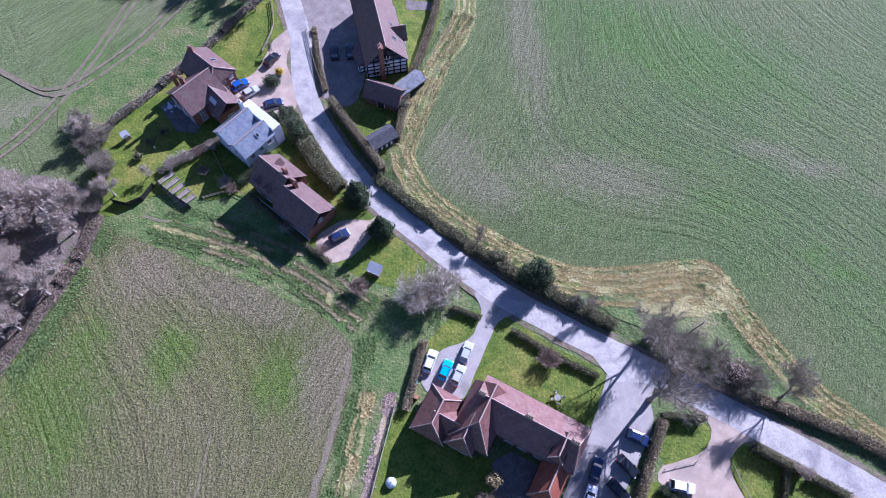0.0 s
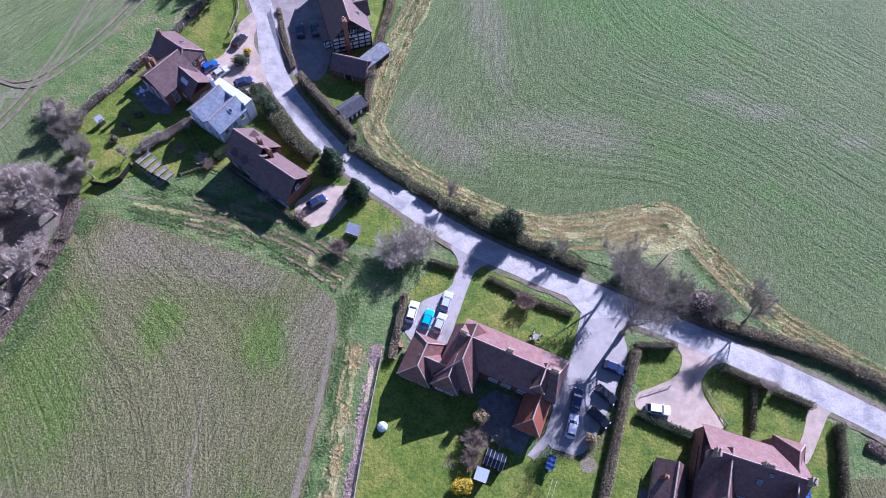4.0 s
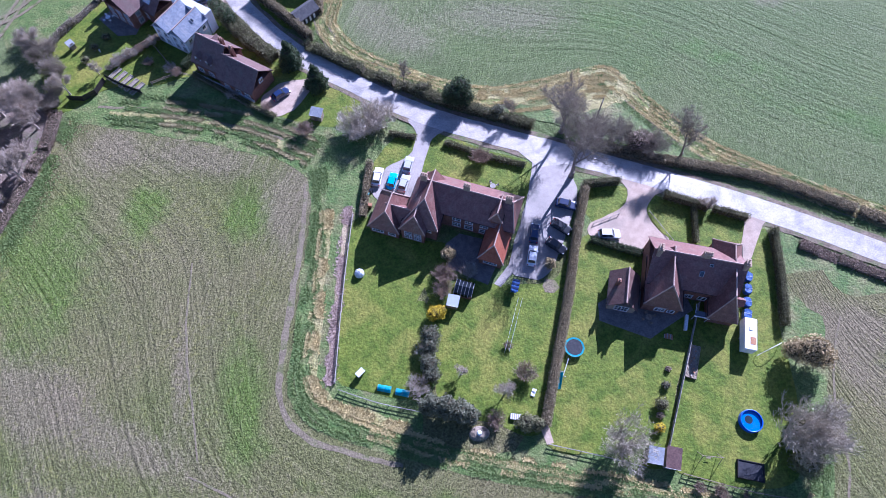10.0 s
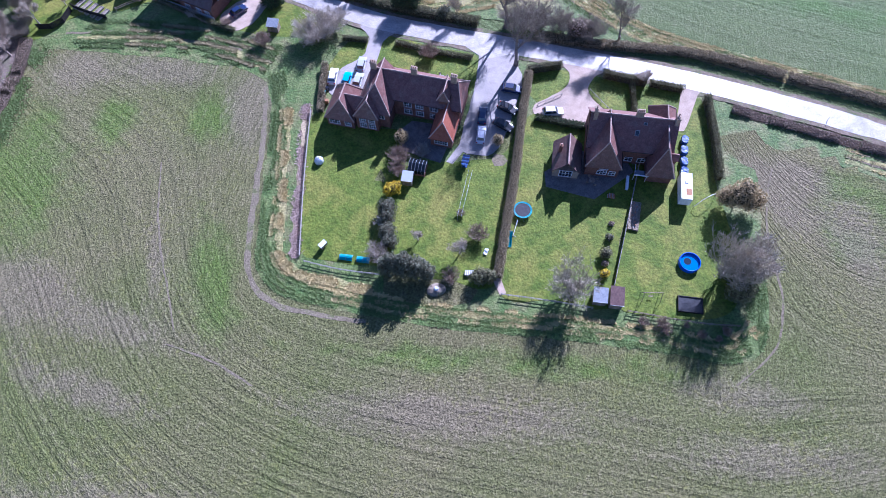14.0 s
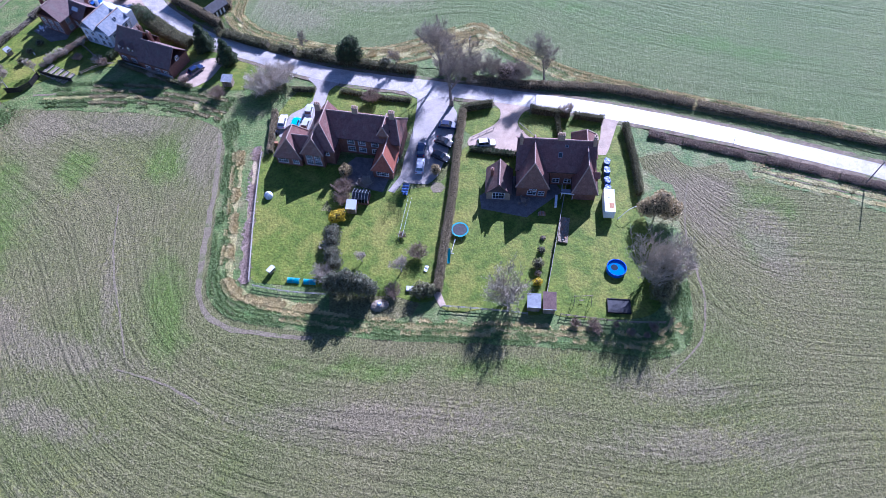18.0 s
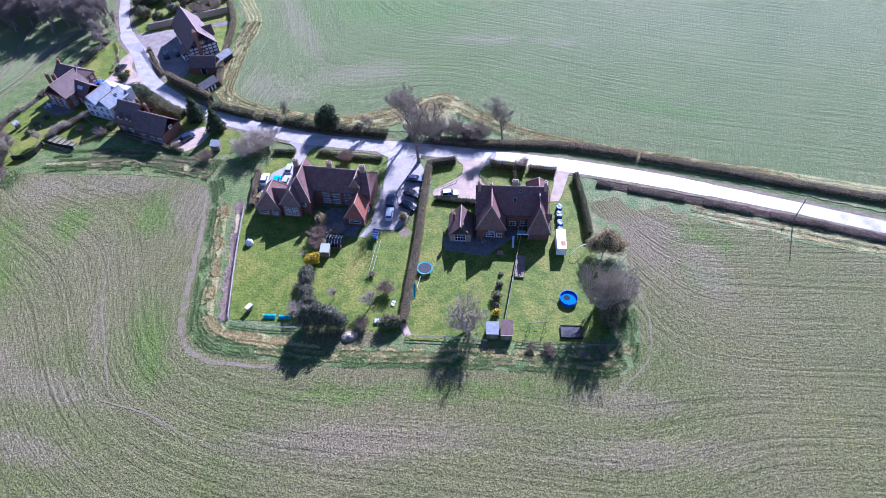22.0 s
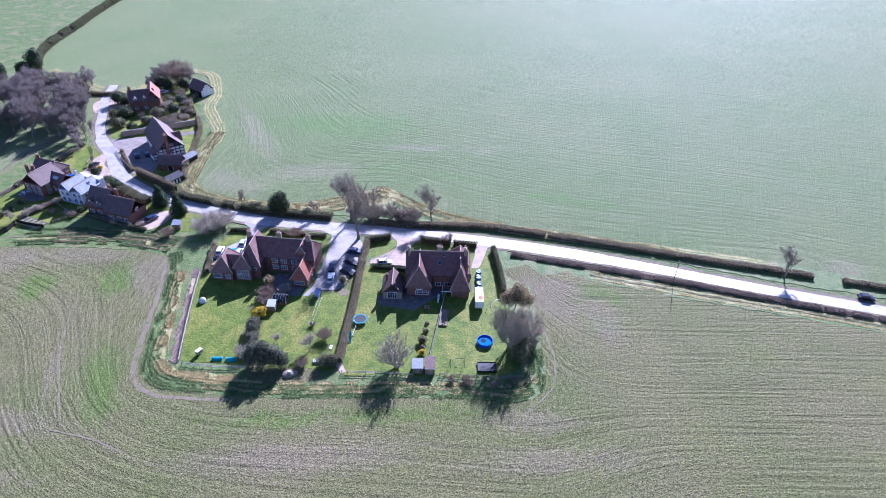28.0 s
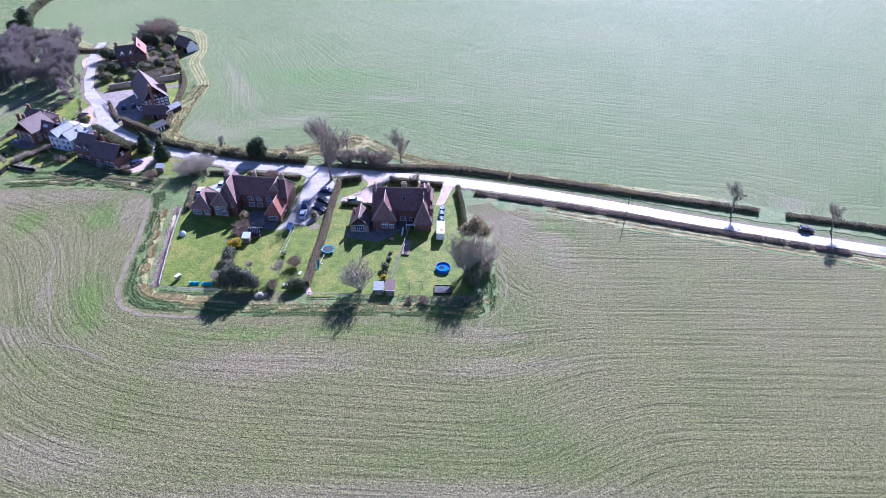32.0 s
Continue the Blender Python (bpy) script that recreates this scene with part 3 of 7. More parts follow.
sheet("ground_straw_bay", [(20, 53), (33, 53), (45, 55.5), (51.8, 54.6), (55.5, 49), (50, 45.5), (40, 44.5), (30, 48), (22, 51)], 0.1, "straw_grass", "patch of yellowed grass in the field corner", 1.2)
sheet("ground_margin_south", [*EDGE_S[4:17], (80, 1), (76, 12), (68, 18), (40, 30), (10, 43), (-5, 48), (-14, 44)], 0.03, "rough_grass", "strip of rough green grass round the gardens", 0.6)
sheet("ground_margin_west", [(-66, 54), (-54.7, 50.5), (-36, 44.5), (-22, 39), (-16, 34), (-11, 46), (-25, 53), (-41, 64), (-50, 63), (-62, 62), (-69, 57)], 0.04, "rough_grass", "bank of rough tussocky grass below the cottages", 0.6)
sheet("ground_margin_east", [(77, -6), (84, -3.5), (96, -11), (116, -24), (141, -40), (166, -56), (232, -98), (420, -216), (420, -206), (181, -61), (155, -44), (143, -36.5), (131, -28), (119, -19.5),
                             (106, -10.5), (92, -2), (80, 5.5), (74, 9)], 0.035, "rough_grass", "grass verge and bank beside the lane", 0.6)
sheet("ground_cottage_gardens", [(-70, 57), (-60, 63), (-50, 62.5), (-41, 63.5), (-27, 53), (-14, 47), (-5, 48), (-4, 54.5), (-15, 62), (-28, 75), (-36, 88), (-40, 104), (-44, 117), (-52, 112), (-58, 101), (-66, 88), (-76, 76), (-75, 66)],
      0.06, "lawn", "mown lawns and gardens of the cottages", 0.4)
sheet("ground_timber_house_garden", [(-12.5, 78), (-18, 75), (-30, 84), (-35, 100), (-40, 118), (-41, 134), (-42, 160), (-22, 170), (-9, 166), (-9, 140), (-6, 118), (-10, 98)], 0.055, "lawn", "garden ground round the timbered house", 0.4)
sheet("ground_west_verge", [(-76, 78), (-66, 89.5), (-58, 103), (-52, 113.5), (-46, 122), (-49, 128), (-62, 116), (-74, 100), (-86, 86), (-84, 76)], 0.045, "rough_grass", "bright grass strip beside the ploughed field", 0.8)
# lawns of the two pairs of houses
sheet("ground_lawn_west", [(-8.5, 23), (-13.4, -8), (-12.5, -9.2), (0.5, -13.4), (4, -9), (8.5, 6), (11, 15), (2, 18)], 0.07, "lawn", "large mown lawn behind the brick houses", 0.25)
sheet("ground_lawn_middle", [(4, -14), (9, 7), (17, 6.5), (28.5, 6), (33, 12), (28, -4), (21.5, -21), (13, -19)], 0.075, "lawn", "mown back lawn with worn patches", 0.25)
sheet("ground_lawn_right", [(36.5, 14.5), (29.5, -3), (21.5, -22.5), (31, -26.5), (41, -29.5), (45, -19.5), (53.5, -2), (50, 8)], 0.08, "lawn", "smooth mown lawn behind the tiled house", 0.25)
sheet("ground_lawn_east", [(54, -2), (47.5, -15.5), (41.6, -29), (54.5, -34.5), (63, -33), (67, -20), (68.5, -8), (73, 8), (71.5, 12), (65, 6)], 0.085, "lawn", "long mown side lawn", 0.25)
sheet("ground_front_lawns", [(-4, 34), (1, 42), (6, 43), (11, 42.5), (20, 37), (29, 32.5), (27, 25), (22, 22), (5, 28)], 0.065, "lawn", "front lawns between the lane and the houses", 0.25)
sheet("ground_front_lawns_east", [(38, 24.5), (46, 25), (55, 21), (66, 16), (71, 13), (65.5, 6), (56, 9), (44, 14), (38.6, 18)], 0.066, "lawn", "front lawns edged with hedges", 0.25)

# soil tracks and worn lines in the crop
for line, w in (([(-17.8, 33), (-19, 20), (-22.5, 0), (-23.5, -10), (-19.5, -17.2), (-9.5, -21.8), (-3, -24)], 0.6), ([(82, -5), (77, -13.5), (73.6, -22), (71.2, -34), (66.4, -42), (57.5, -47)], 0.22),
                ([(-40.0, 17.8), (-40.5, 6.3), (-39.7, -3.4), (-38.3, -12.0), (-37.3, -19.1)], 0.20), ([(-38.6, -21.5), (-32.7, -24.9), (-27.4, -28.7), (-22.3, -33.4)], 0.22)
                ):
    ribbon("ground_track_soil", wobble(curve_through(line, 0.8), 0.25, 4, 1.0), lambda s, w=w: (w * (0.55 + 0.45 * math.sin(3.1 * s)), w * (0.55 + 0.45 * math.sin(3.1 * s))), 0.04, "track", "curving strip of bare brown soil", jitter=0.35 * min(1.0, w * 1.6))
for dx in (0.0, 2.1):
    for line in ([(-118, 100), (-100, 90), (-88, 87), (-76, 100), (-66, 118), (-58, 128)], [(-105, 60), (-92, 76), (-84, 96), (-78, 124), (-76, 160)]):
        l2 = np.array(line, float) + (dx * 0.7, -dx * 0.7)
        ribbon("ground_wheel_track", curve_through(l2, 2.0), (0.35, 0.35), 0.1 + 0.004 * len(bpy.data.objects) % 0.02, "track", "bare wheel track through the crop", jitter=0.2)

FENCE_W = [(-9.4, 26), (-12.4, 8), (-14.7, -8.4)]
ribbon("ground_bramble_strip", wobble(curve_through(FENCE_W, 1.0), 0.3, 3, 2.0), (0.6, 0.7), 0.085, "dead_bramble", "strip of dead brown brambles along the fence", jitter=0.5)
ribbon("ground_straw_strip", wobble(curve_through([(-13.4, 26), (-15.8, 8), (-17.6, -5), (-17.2, -9), (-14, -12.6), (-8, -15.4), (-2, -18)], 1.0), 0.5, 3, 3.0), (0.8, 0.8), 0.08, "straw_grass", "band of straw-coloured tussocks in the margin", jitter=0.6)
ribbon("ground_bank_strip", wobble(curve_through([(-60, 55.6), (-48, 53), (-36, 49.5), (-26, 45), (-17, 39)], 1.0), 0.6, 3, 3.0), (0.9, 0.9), 0.08, "straw_grass", "band of dry tussocks on the bank", jitter=0.9)
ribbon("ground_bank_furrow", wobble(curve_through([(-62, 58), (-50, 55.5), (-38, 51.5), (-27, 47), (-16, 41)], 1.0), 0.6, 3, 5.0), (0.3, 0.3), 0.085, "track", "dark furrow along the bank", jitter=0.4)
ribbon("ground_straw_strip", wobble(curve_through([(6, -23.5), (18, -27), (30, -30.5), (44, -35.2), (56, -40.5)], 1.0), 0.5, 3, 3.0), (0.6, 0.6), 0.08, "straw_grass", "band of dry tussocks below the fence", jitter=0.8)

# lane and drives
M["verge"] = stuff_mat("verge", (0.16, 0.125, 0.085), (0.25, 0.2, 0.14), 0.7, 0.9, 3.0, 0.8, 0.08, c=(0.1, 0.14, 0.04), cscale=0.35, blades=0.5)
road_dir = np.gradient(road_line, axis=0)
road_dir /= np.linalg.norm(road_dir, axis=1)[:, None]
for side in (-1, 1):
    ribbon("ground_road_verge", road_line + np.stack([-road_dir[:, 1], road_dir[:, 0]], 1) * 2.7 * side, (0.75, 0.75), 0.098, "verge", "muddy brown verge beside the lane", jitter=0.5, seed=side + 3.0)
ribbon("road", road_line, lambda s: (1.8, 1.8) if s < 0.09 else (2.4, 2.4) if s < 0.4 else (2.1, 2.1), 0.127, "asphalt", "narrow pale asphalt country lane", "road", 0.18)
sheet("pavement_lane_mouth", [(25.5, 40.5), (30, 32), (33, 31.5), (38, 31), (52, 26), (54, 24), (60, 21), (58, 24.5), (46, 31)], 0.122, "asphalt", "widened asphalt at the mouths of the drives", 0.3, category="road")
sheet("drive_west", [(4.6, 46.6), (6.0, 43.2), (4, 37.5), (-1, 35), (-4.6, 30), (-2, 26.5), (3, 26), (6.6, 34.5), (9.2, 41), (12.4, 43.2), (10, 46)], 0.112, "drive", "grey tarmac drive with parked cars", 0.2, category="drive")
sheet("drive_middle", [(31, 35), (29, 31), (26, 22.5), (21.8, 13), (20.6, 9), (23.5, 7), (28.5, 8), (36.8, 23), (37, 28), (38, 33)], 0.116, "drive", "pale tarmac drive shaded by tree branches", 0.2, category="drive")
sheet("drive_gravel", [(47, 27.5), (47.6, 24), (46.5, 21), (43.5, 19), (38.4, 17.2), (37.6, 14.6), (42, 12), (47, 9.4), (53, 11), (51, 15), (50.4, 19), (53, 22), (56, 23.5)], 0.118, "gravel", "pinkish gravel drive and turning place", 0.2, category="drive")
sheet("drive_east", [(69.4, 16.6), (69.0, 13.6), (67, 9.5), (64.5, 5), (66.5, 4.5), (70, 9), (72.6, 12.8), (74.4, 14.6)], 0.114, "gravel", "pale stone side drive", 0.15, category="drive")
sheet("drive_cottages", [(-40, 98), (-36.8, 92), (-36, 86), (-39, 82), (-46, 84), (-50, 90), (-46, 96), (-44, 104), (-40, 108)], 0.116, "gravel", "pale gravel parking in front of the cottages", 0.3, category="drive")
sheet("drive_cottage_low", [(-12, 60.5), (-16, 57), (-20, 52), (-25, 51), (-27, 56), (-22, 60), (-17, 60.5), (-14.5, 62.5)], 0.112, "gravel", "sloping gravel drive between conifers", 0.3, category="drive")
sheet("drive_timber_house", [(-40, 118), (-34, 119), (-25, 117), (-24, 104), (-22, 97), (-24, 88), (-30, 89), (-33.5, 99), (-37, 108)], 0.114, "forecourt", "paved forecourt of the timbered house", 0.3, category="drive")
sheet("drive_far", [(-48, 147), (-41, 150), (-34, 156), (-37, 161), (-44, 163), (-50, 158)], 0.117, "gravel", "pale yard at the end of the lane", 0.3, category="drive")
sheet("terrace_middle", [(9, 16), (9, 11), (16, 6.5), (18, 10), (17, 16), (12, 18)], 0.105, "paving", "paved terrace behind the houses", 0.1, False, "terrace")
sheet("terrace_right", [(36, 0.5), (35.5, -3), (44, -7.5), (47, -6), (53.5, -3), (52.5, 2), (44, 4)], 0.107, "paving", "brick-paved terrace behind the tiled house", 0.15, False, "terrace")
sheet("terrace_cottage", [(-65, 84), (-60, 78), (-56, 78), (-55, 81), (-62, 87)], 0.108, "paving", "pale paved terrace beside the cottage", 0.1, False, "terrace")
sheet("path_side", [(22.4, 12.0), (17.2, 6.6), (18.4, 5.8), (22.2, 9.4)], 0.113, "drive", "narrow paved path beside the brick wing", 0.05, False, "path")
sheet("ground_dug_bed", [(26.2, 5.2), (27.2, 6.4), (28.9, 6.0), (29.4, 4.4), (28.2, 3.4), (26.6, 3.8)], 0.102, "track", "dug brown flower bed at the end of the drive", 0.2)
sheet("path_garden", [(20.8, -20), (21.6, -23.6), (22.8, -23.4), (22.4, -20)], 0.11, "gravel", "short pale path at the hedge end", 0.05, False, "path")


# ---- houses ----
def roof_solid(L, W, eave, ridge, hipa, hipb, over=0.35, thick=0.22, off=0.0):
    """A pitched roof along x: hipa and hipb are how far each end is hipped back (0: gable). A closed shell."""
    bm = bmesh.new()
    hx, hy = L / 2 + over, W / 2 + over
    drop = over * (ridge - eave) / (W / 2)
    e = eave - drop
    shells = []
    for dz in (thick, 0.0):
        lo = [bm.verts.new(p) for p in ((-hx, -hy, e + dz), (hx, -hy, e + dz), (hx, hy, e + dz), (-hx, hy, e + dz))]
        a = bm.verts.new((-hx + hipa, off, ridge + dz))
        b = bm.verts.new((hx - hipb, off, ridge + dz))
        shells.append((lo, a, b))
    (lo, a, b), (li, c, d) = shells
    for q, s in ((lo, (a, b)), (li, (c, d))):
        bm.faces.new((q[0], q[1], s[1], s[0]))
        bm.faces.new((q[2], q[3], s[0], s[1]))
    for i, j in ((0, 1), (2, 3)):
        bm.faces.new((lo[i], lo[j], li[j], li[i]))
    for i, j, top, low, hip in ((1, 2, b, d, hipb), (3, 0, a, c, hipa)):
        if hip > 0.01:
            bm.faces.new((lo[i], lo[j], top))
            bm.faces.new((li[i], li[j], low))
            bm.faces.new((lo[i], lo[j], li[j], li[i]))
        else:
            bm.faces.new((lo[i], top, low, li[i]))
            bm.faces.new((top, lo[j], li[j], low))
    bmesh.ops.recalc_face_normals(bm, faces=bm.faces)
    return bm


def ridge_line(L, W, eave, ridge, hipa, hipb, over=0.35, off=0.0):
    hx, hy = L / 2 + over, W / 2 + over
    e = eave - over * (ridge - eave) / (W / 2) + 0.24
    a, b = (-hx + hipa, off, ridge + 0.24), (hx - hipb, off, ridge + 0.24)
    rows = [(a, b, 0.14)]
    if hipa > 0.01:
        rows += [(a, (-hx, -hy, e), 0.13), (a, (-hx, hy, e), 0.13)]
    if hipb > 0.01:
        rows += [(b, (hx, -hy, e), 0.13), (b, (hx, hy, e), 0.13)]
    return tubes(*rows, n=6)


def wall_solid(L, W, eave, ridge, hipa, hipb, off=0.0):
    """Walls of a wing, with gable ends where the roof is not hipped."""
    bm = bmesh.new()
    hx, hy = L / 2, W / 2
    lo = [bm.verts.new(p) for p in ((-hx, -hy, -0.2), (hx, -hy, -0.2), (hx, hy, -0.2), (-hx, hy, -0.2))]
    hi = [bm.verts.new(p) for p in ((-hx, -hy, eave), (hx, -hy, eave), (hx, hy, eave), (-hx, hy, eave))]
    for i in range(4):
        j = (i + 1) % 4
        bm.faces.new((lo[i], lo[j], hi[j], hi[i]))
    bm.faces.new(hi)
    for i, j, s, hip in ((1, 2, 1, hipb), (3, 0, -1, hipa)):
        if hip < 0.01:
            top = bm.verts.new((s * hx, off, ridge - 0.02))
            bm.faces.new((hi[i], hi[j], top))
            k = bm.verts.new((s * (hx - 0.3), off, ridge - 0.02))
            bm.faces.new((top, hi[j], k))
            bm.faces.new((hi[i], top, k))
    bmesh.ops.recalc_face_normals(bm, faces=bm.faces)
    return bm


def wing(house, x, y, L, W, eave, ridge, turn=0.0, hipa=0.0, hipb=0.0, wall="brick", roof="tile_roof", off=0.0, lines=True):
    m = pose(x, y, 0, 0, 0, turn)
    w = part("wall", wall_solid(L, W, eave, ridge, hipa, hipb, off), wall, house)
    r = part("roof", roof_solid(L, W, eave, ridge, hipa, hipb, off=off), roof, house)
    w.matrix_basis = m
    r.matrix_basis = m
    if lines:
        part("ridge_tiles", ridge_line(L, W, eave, ridge, hipa, hipb, off=off), "ridge_tile", r)
    for s in (-1, 1):
        g = part("gutter", tubes(((-L / 2, s * (W / 2 + 0.36), eave - 0.2), (L / 2, s * (W / 2 + 0.36), eave - 0.2), 0.06), n=6), "black_timber", r)
    return m


def window(house, m, x, z, w, h, side, reach, bars=2, mat="white_paint", rise=0.0):
    """A framed window on a wing's wall. side: which wall (0 -y, 1 +x, 2 +y, 3 -x); x along it; reach: the wall's distance from the wing's middle."""
    e = new("window")
    e.parent = house
    e.matrix_basis = m @ pose(0, 0, 0, 0, 0, (0, 90, 180, 270)[side]) @ pose(x, -reach, z)
    bm = boxes((-w / 2 - 0.07, -w / 2 + 0.04, -0.07, 0.05, -0.06, h + 0.06), (w / 2 - 0.04, w / 2 + 0.07, -0.07, 0.05, -0.06, h + 0.06),
               (-w / 2, w / 2, -0.07, 0.05, h - 0.04, h + 0.07), (-w / 2, w / 2, -0.07, 0.05, -0.07, 0.04))
    for i in range(1, bars):
        c = -w / 2 + w * i / bars
        box(bm, c - 0.04, c + 0.04, -0.065, 0.05, 0, h)
    if h > 1.0:
        box(bm, -w / 2, w / 2, -0.06, 0.05, h * 0.55 - 0.03, h * 0.55 + 0.03)
    part("window_frame", bm, mat, e)
    part("pane", boxes((-w / 2 + 0.03, w / 2 - 0.03, -0.025, 0.02, 0.03, h - 0.03)), "glass", e)
    part("sill", boxes((-w / 2 - 0.14, w / 2 + 0.14, -0.16, 0.03, -0.14, -0.06), bevel=0.015), "ridge_tile", e)
    return e


def door(house, m, x, side, reach, mat="timber", w=0.95, h=2.05):
    e = new("door")
    e.parent = house
    e.matrix_basis = m @ pose(0, 0, 0, 0, 0, (0, 90, 180, 270)[side]) @ pose(x, -reach, 0.05)
    part("door_frame", boxes((-w / 2 - 0.1, -w / 2, -0.07, 0.04, 0, h + 0.1), (w / 2, w / 2 + 0.1, -0.07, 0.04, 0, h + 0.1), (-w / 2, w / 2, -0.07, 0.04, h, h + 0.1)), "white_paint", e)
    part("door_panel", boxes((-w / 2, w / 2, -0.04, 0.03, 0, h)), mat, e)
    part("door_handle", tubes(((w / 2 - 0.12, -0.1, 1.0), (w / 2 - 0.24, -0.1, 1.0), 0.02), ((w / 2 - 0.12, -0.1, 1.0), (w / 2 - 0.12, -0.03, 1.0), 0.015)), "steel", e)


def chimney(house, x, y, z0, z1, sx=1.0, sy=0.6, pots=3, turn=0.0, mat="brick"):
    c = part("chimney", boxes((-sx / 2, sx / 2, -sy / 2, sy / 2, z0, z1 - 0.3), (-sx / 2 - 0.07, sx / 2 + 0.07, -sy / 2 - 0.07, sy / 2 + 0.07, z1 - 0.3, z1), bevel=0.02), mat, house)
    c.matrix_basis = pose(x, y, 0, 0, 0, turn)
    for i in range(pots):
        px = 0 if pots == 1 else -sx / 2 + 0.2 + (sx - 0.4) * i / (pots - 1)
        bm = tubes(((px, 0, z1 - 0.05), (px, 0, z1 + 0.5), 0.15, 0.12), n=10)
        tube(bm, (px, 0, z1 + 0.44), (px, 0, z1 + 0.52), 0.155, n=10)
        part("chimney_pot", bm, "pot", c)
    return c


def dormer(house, m, x, y, z, w=1.3, h=1.3, d=2.2, roof="tile_roof", wall="brick"):
    """A gabled dormer facing -y of the wing."""
    e = new("dormer")
    e.parent = house
    e.matrix_basis = m @ pose(x, y, z)
    bm = bmesh.new()
    box(bm, -w / 2, w / 2, 0, d, 0, h)
    v = [bm.verts.new(p) for p in ((-w / 2, 0, h), (w / 2, 0, h), (0, 0, h + w * 0.55))]
    bm.faces.new(v)
    part("cheek", bm, wall, e)
    r = part("dormer_roof", roof_solid(d + 0.2, w, h, h + w * 0.55, 0, 0, 0.2, 0.1), roof, e)
    r.matrix_basis = pose(0, d / 2, 0, 0, 0, 90)
    part("dormer_window", boxes((-w / 2 + 0.15, w / 2 - 0.15, -0.05, 0.02, 0.15, h - 0.1)), "white_paint", e)
    part("dormer_pane", boxes((-w / 2 + 0.24, -0.04, -0.07, 0.0, 0.24, h - 0.2), (0.04, w / 2 - 0.24, -0.07, 0.0, 0.24, h - 0.2)), "glass", e)


def skylight(house, m, x, y, z, slope, w=0.8, h=1.1, mat="glass"):
    e = new("skylight")
    e.parent = house
    e.matrix_basis = m @ pose(x, y, z, slope, 0, 0)
    part("skylight_frame", boxes((-w / 2, -w / 2 + 0.08, -h / 2, h / 2, -0.05, 0.1), (w / 2 - 0.08, w / 2, -h / 2, h / 2, -0.05, 0.1), (-w / 2, w / 2, -h / 2, -h / 2 + 0.08, -0.05, 0.1), (-w / 2, w / 2, h / 2 - 0.08, h / 2, -0.05, 0.1)), "lead", e)
    part("skylight_pane", boxes((-w / 2 + 0.07, w / 2 - 0.07, -h / 2 + 0.07, h / 2 - 0.07, 0.0, 0.06)), mat, e)


# long brick pair with hipped wings (west)
h1 = thing("house", 14.8, 23.4, 0, -24, "long brick house with brown tiled hipped roofs and chimneys", "house")
m = wing(h1, 0.2, -1.2, 19, 7.6, 5.0, 8.6, 0, 0.01, 1.6)
for x in (-1.5, 1.0, 4.0):
    window(h1, m, x, 3.1, 1.5, 1.3, 0, 3.8, 3)
    window(h1, m, x, 0.9, 1.6, 1.3, 0, 3.8, 3)
for x in (-6, -2, 2, 6):
    window(h1, m, x, 3.0, 1.2, 1.2, 2, 3.8, 2)
    window(h1, m, x, 0.9, 1.2, 1.2, 2, 3.8, 2)
door(h1, m, 4, 2, 3.8)
m = wing(h1, -7.5, -3.9, 9.8, 6.6, 4.6, 8.9, 90, 3.6, 0.01)
window(h1, m, 1.6, 2.7, 1.2, 1.2, 3, 4.9, 2)
m = wing(h1, -8.6, -7.4, 5.6, 4.6, 4.4, 7.3, 90, 1.7, 0.01)
for x in (-0.9, 1.0):
    window(h1, m, x, 2.5, 1.3, 1.2, 3, 2.8, 3)
    window(h1, m, x, 0.7, 1.4, 1.3, 3, 2.8, 3)
m = wing(h1, -14.3, -6.8, 7.8, 5.8, 2.9, 6.5, 90, 2.0, 2.2)
window(h1, m, -1.3, 0.8, 2.2, 1.4, 3, 3.9, 4)
window(h1, m, 1.6, 0.8, 1.3, 1.4, 3, 3.9, 3)
m = wing(h1, -12.4, -7.0, 4.4, 4.2, 3.2, 5.9, 0, 0.01, 0.01)
window(h1, m, 0.3, 0.8, 1.3, 1.4, 0, 2.1, 3)
m = wing(h1, 7.2, -7.0, 8.0, 4.4, 2.9, 5.8, 90, 1.9, 0.01, "brick", "red_roof")
window(h1, m, 0, 0.9, 2.6, 1.2, 3, 4.0, 5)
window(h1, m, 0.8, 0.9, 1.2, 1.2, 0, 2.2, 2)
m = wing(h1, 6.2, -2.6, 4.2, 1.9, 7.2, 8.6, 90, 0.7, 0.01)
for x, y in ((-9.0, -1.2), (-0.6, -1.0), (7.6, -1.2)):
    chimney(h1, x, y, 5, 10.4, 1.2, 0.7, 3, mat="pale_brick")

# tiled house pair (east)
h2 = thing("house", 53.6, 3.8, 0, -18.6, "brick house pair with dark brown tiled roofs and tall chimneys", "house")
m = wing(h2, 0, 0, 16, 9.0, 4.6, 9.0, 0, 0.01, 0.01)
skylight(h2, m, 0.8, -2.3, 7.1, 46)
skylight(h2, m, 2.0, -1.0, 8.5, 46, 0.7, 0.5)
for x in (0.5, 3.0):
    window(h2, m, x, 0.9, 1.4, 1.2, 0, 4.5, 2)
for x in (-5, -1, 3):
    window(h2, m, x, 2.9, 1.2, 1.2, 2, 4.5, 2)
    window(h2, m, x, 0.9, 1.2, 1.2, 2, 4.5, 2)
door(h2, m, 1.0, 2, 4.5, "car_navy")
m = wing(h2, -4.6, -3.6, 9.4, 6.4, 3.8, 8.6, 90, 2.2, 0.01)
window(h2, m, 0, 0.9, 1.8, 1.2, 3, 4.7, 3)
window(h2, m, 0.2, 2.6, 1.5, 0.9, 3, 4.7, 3)
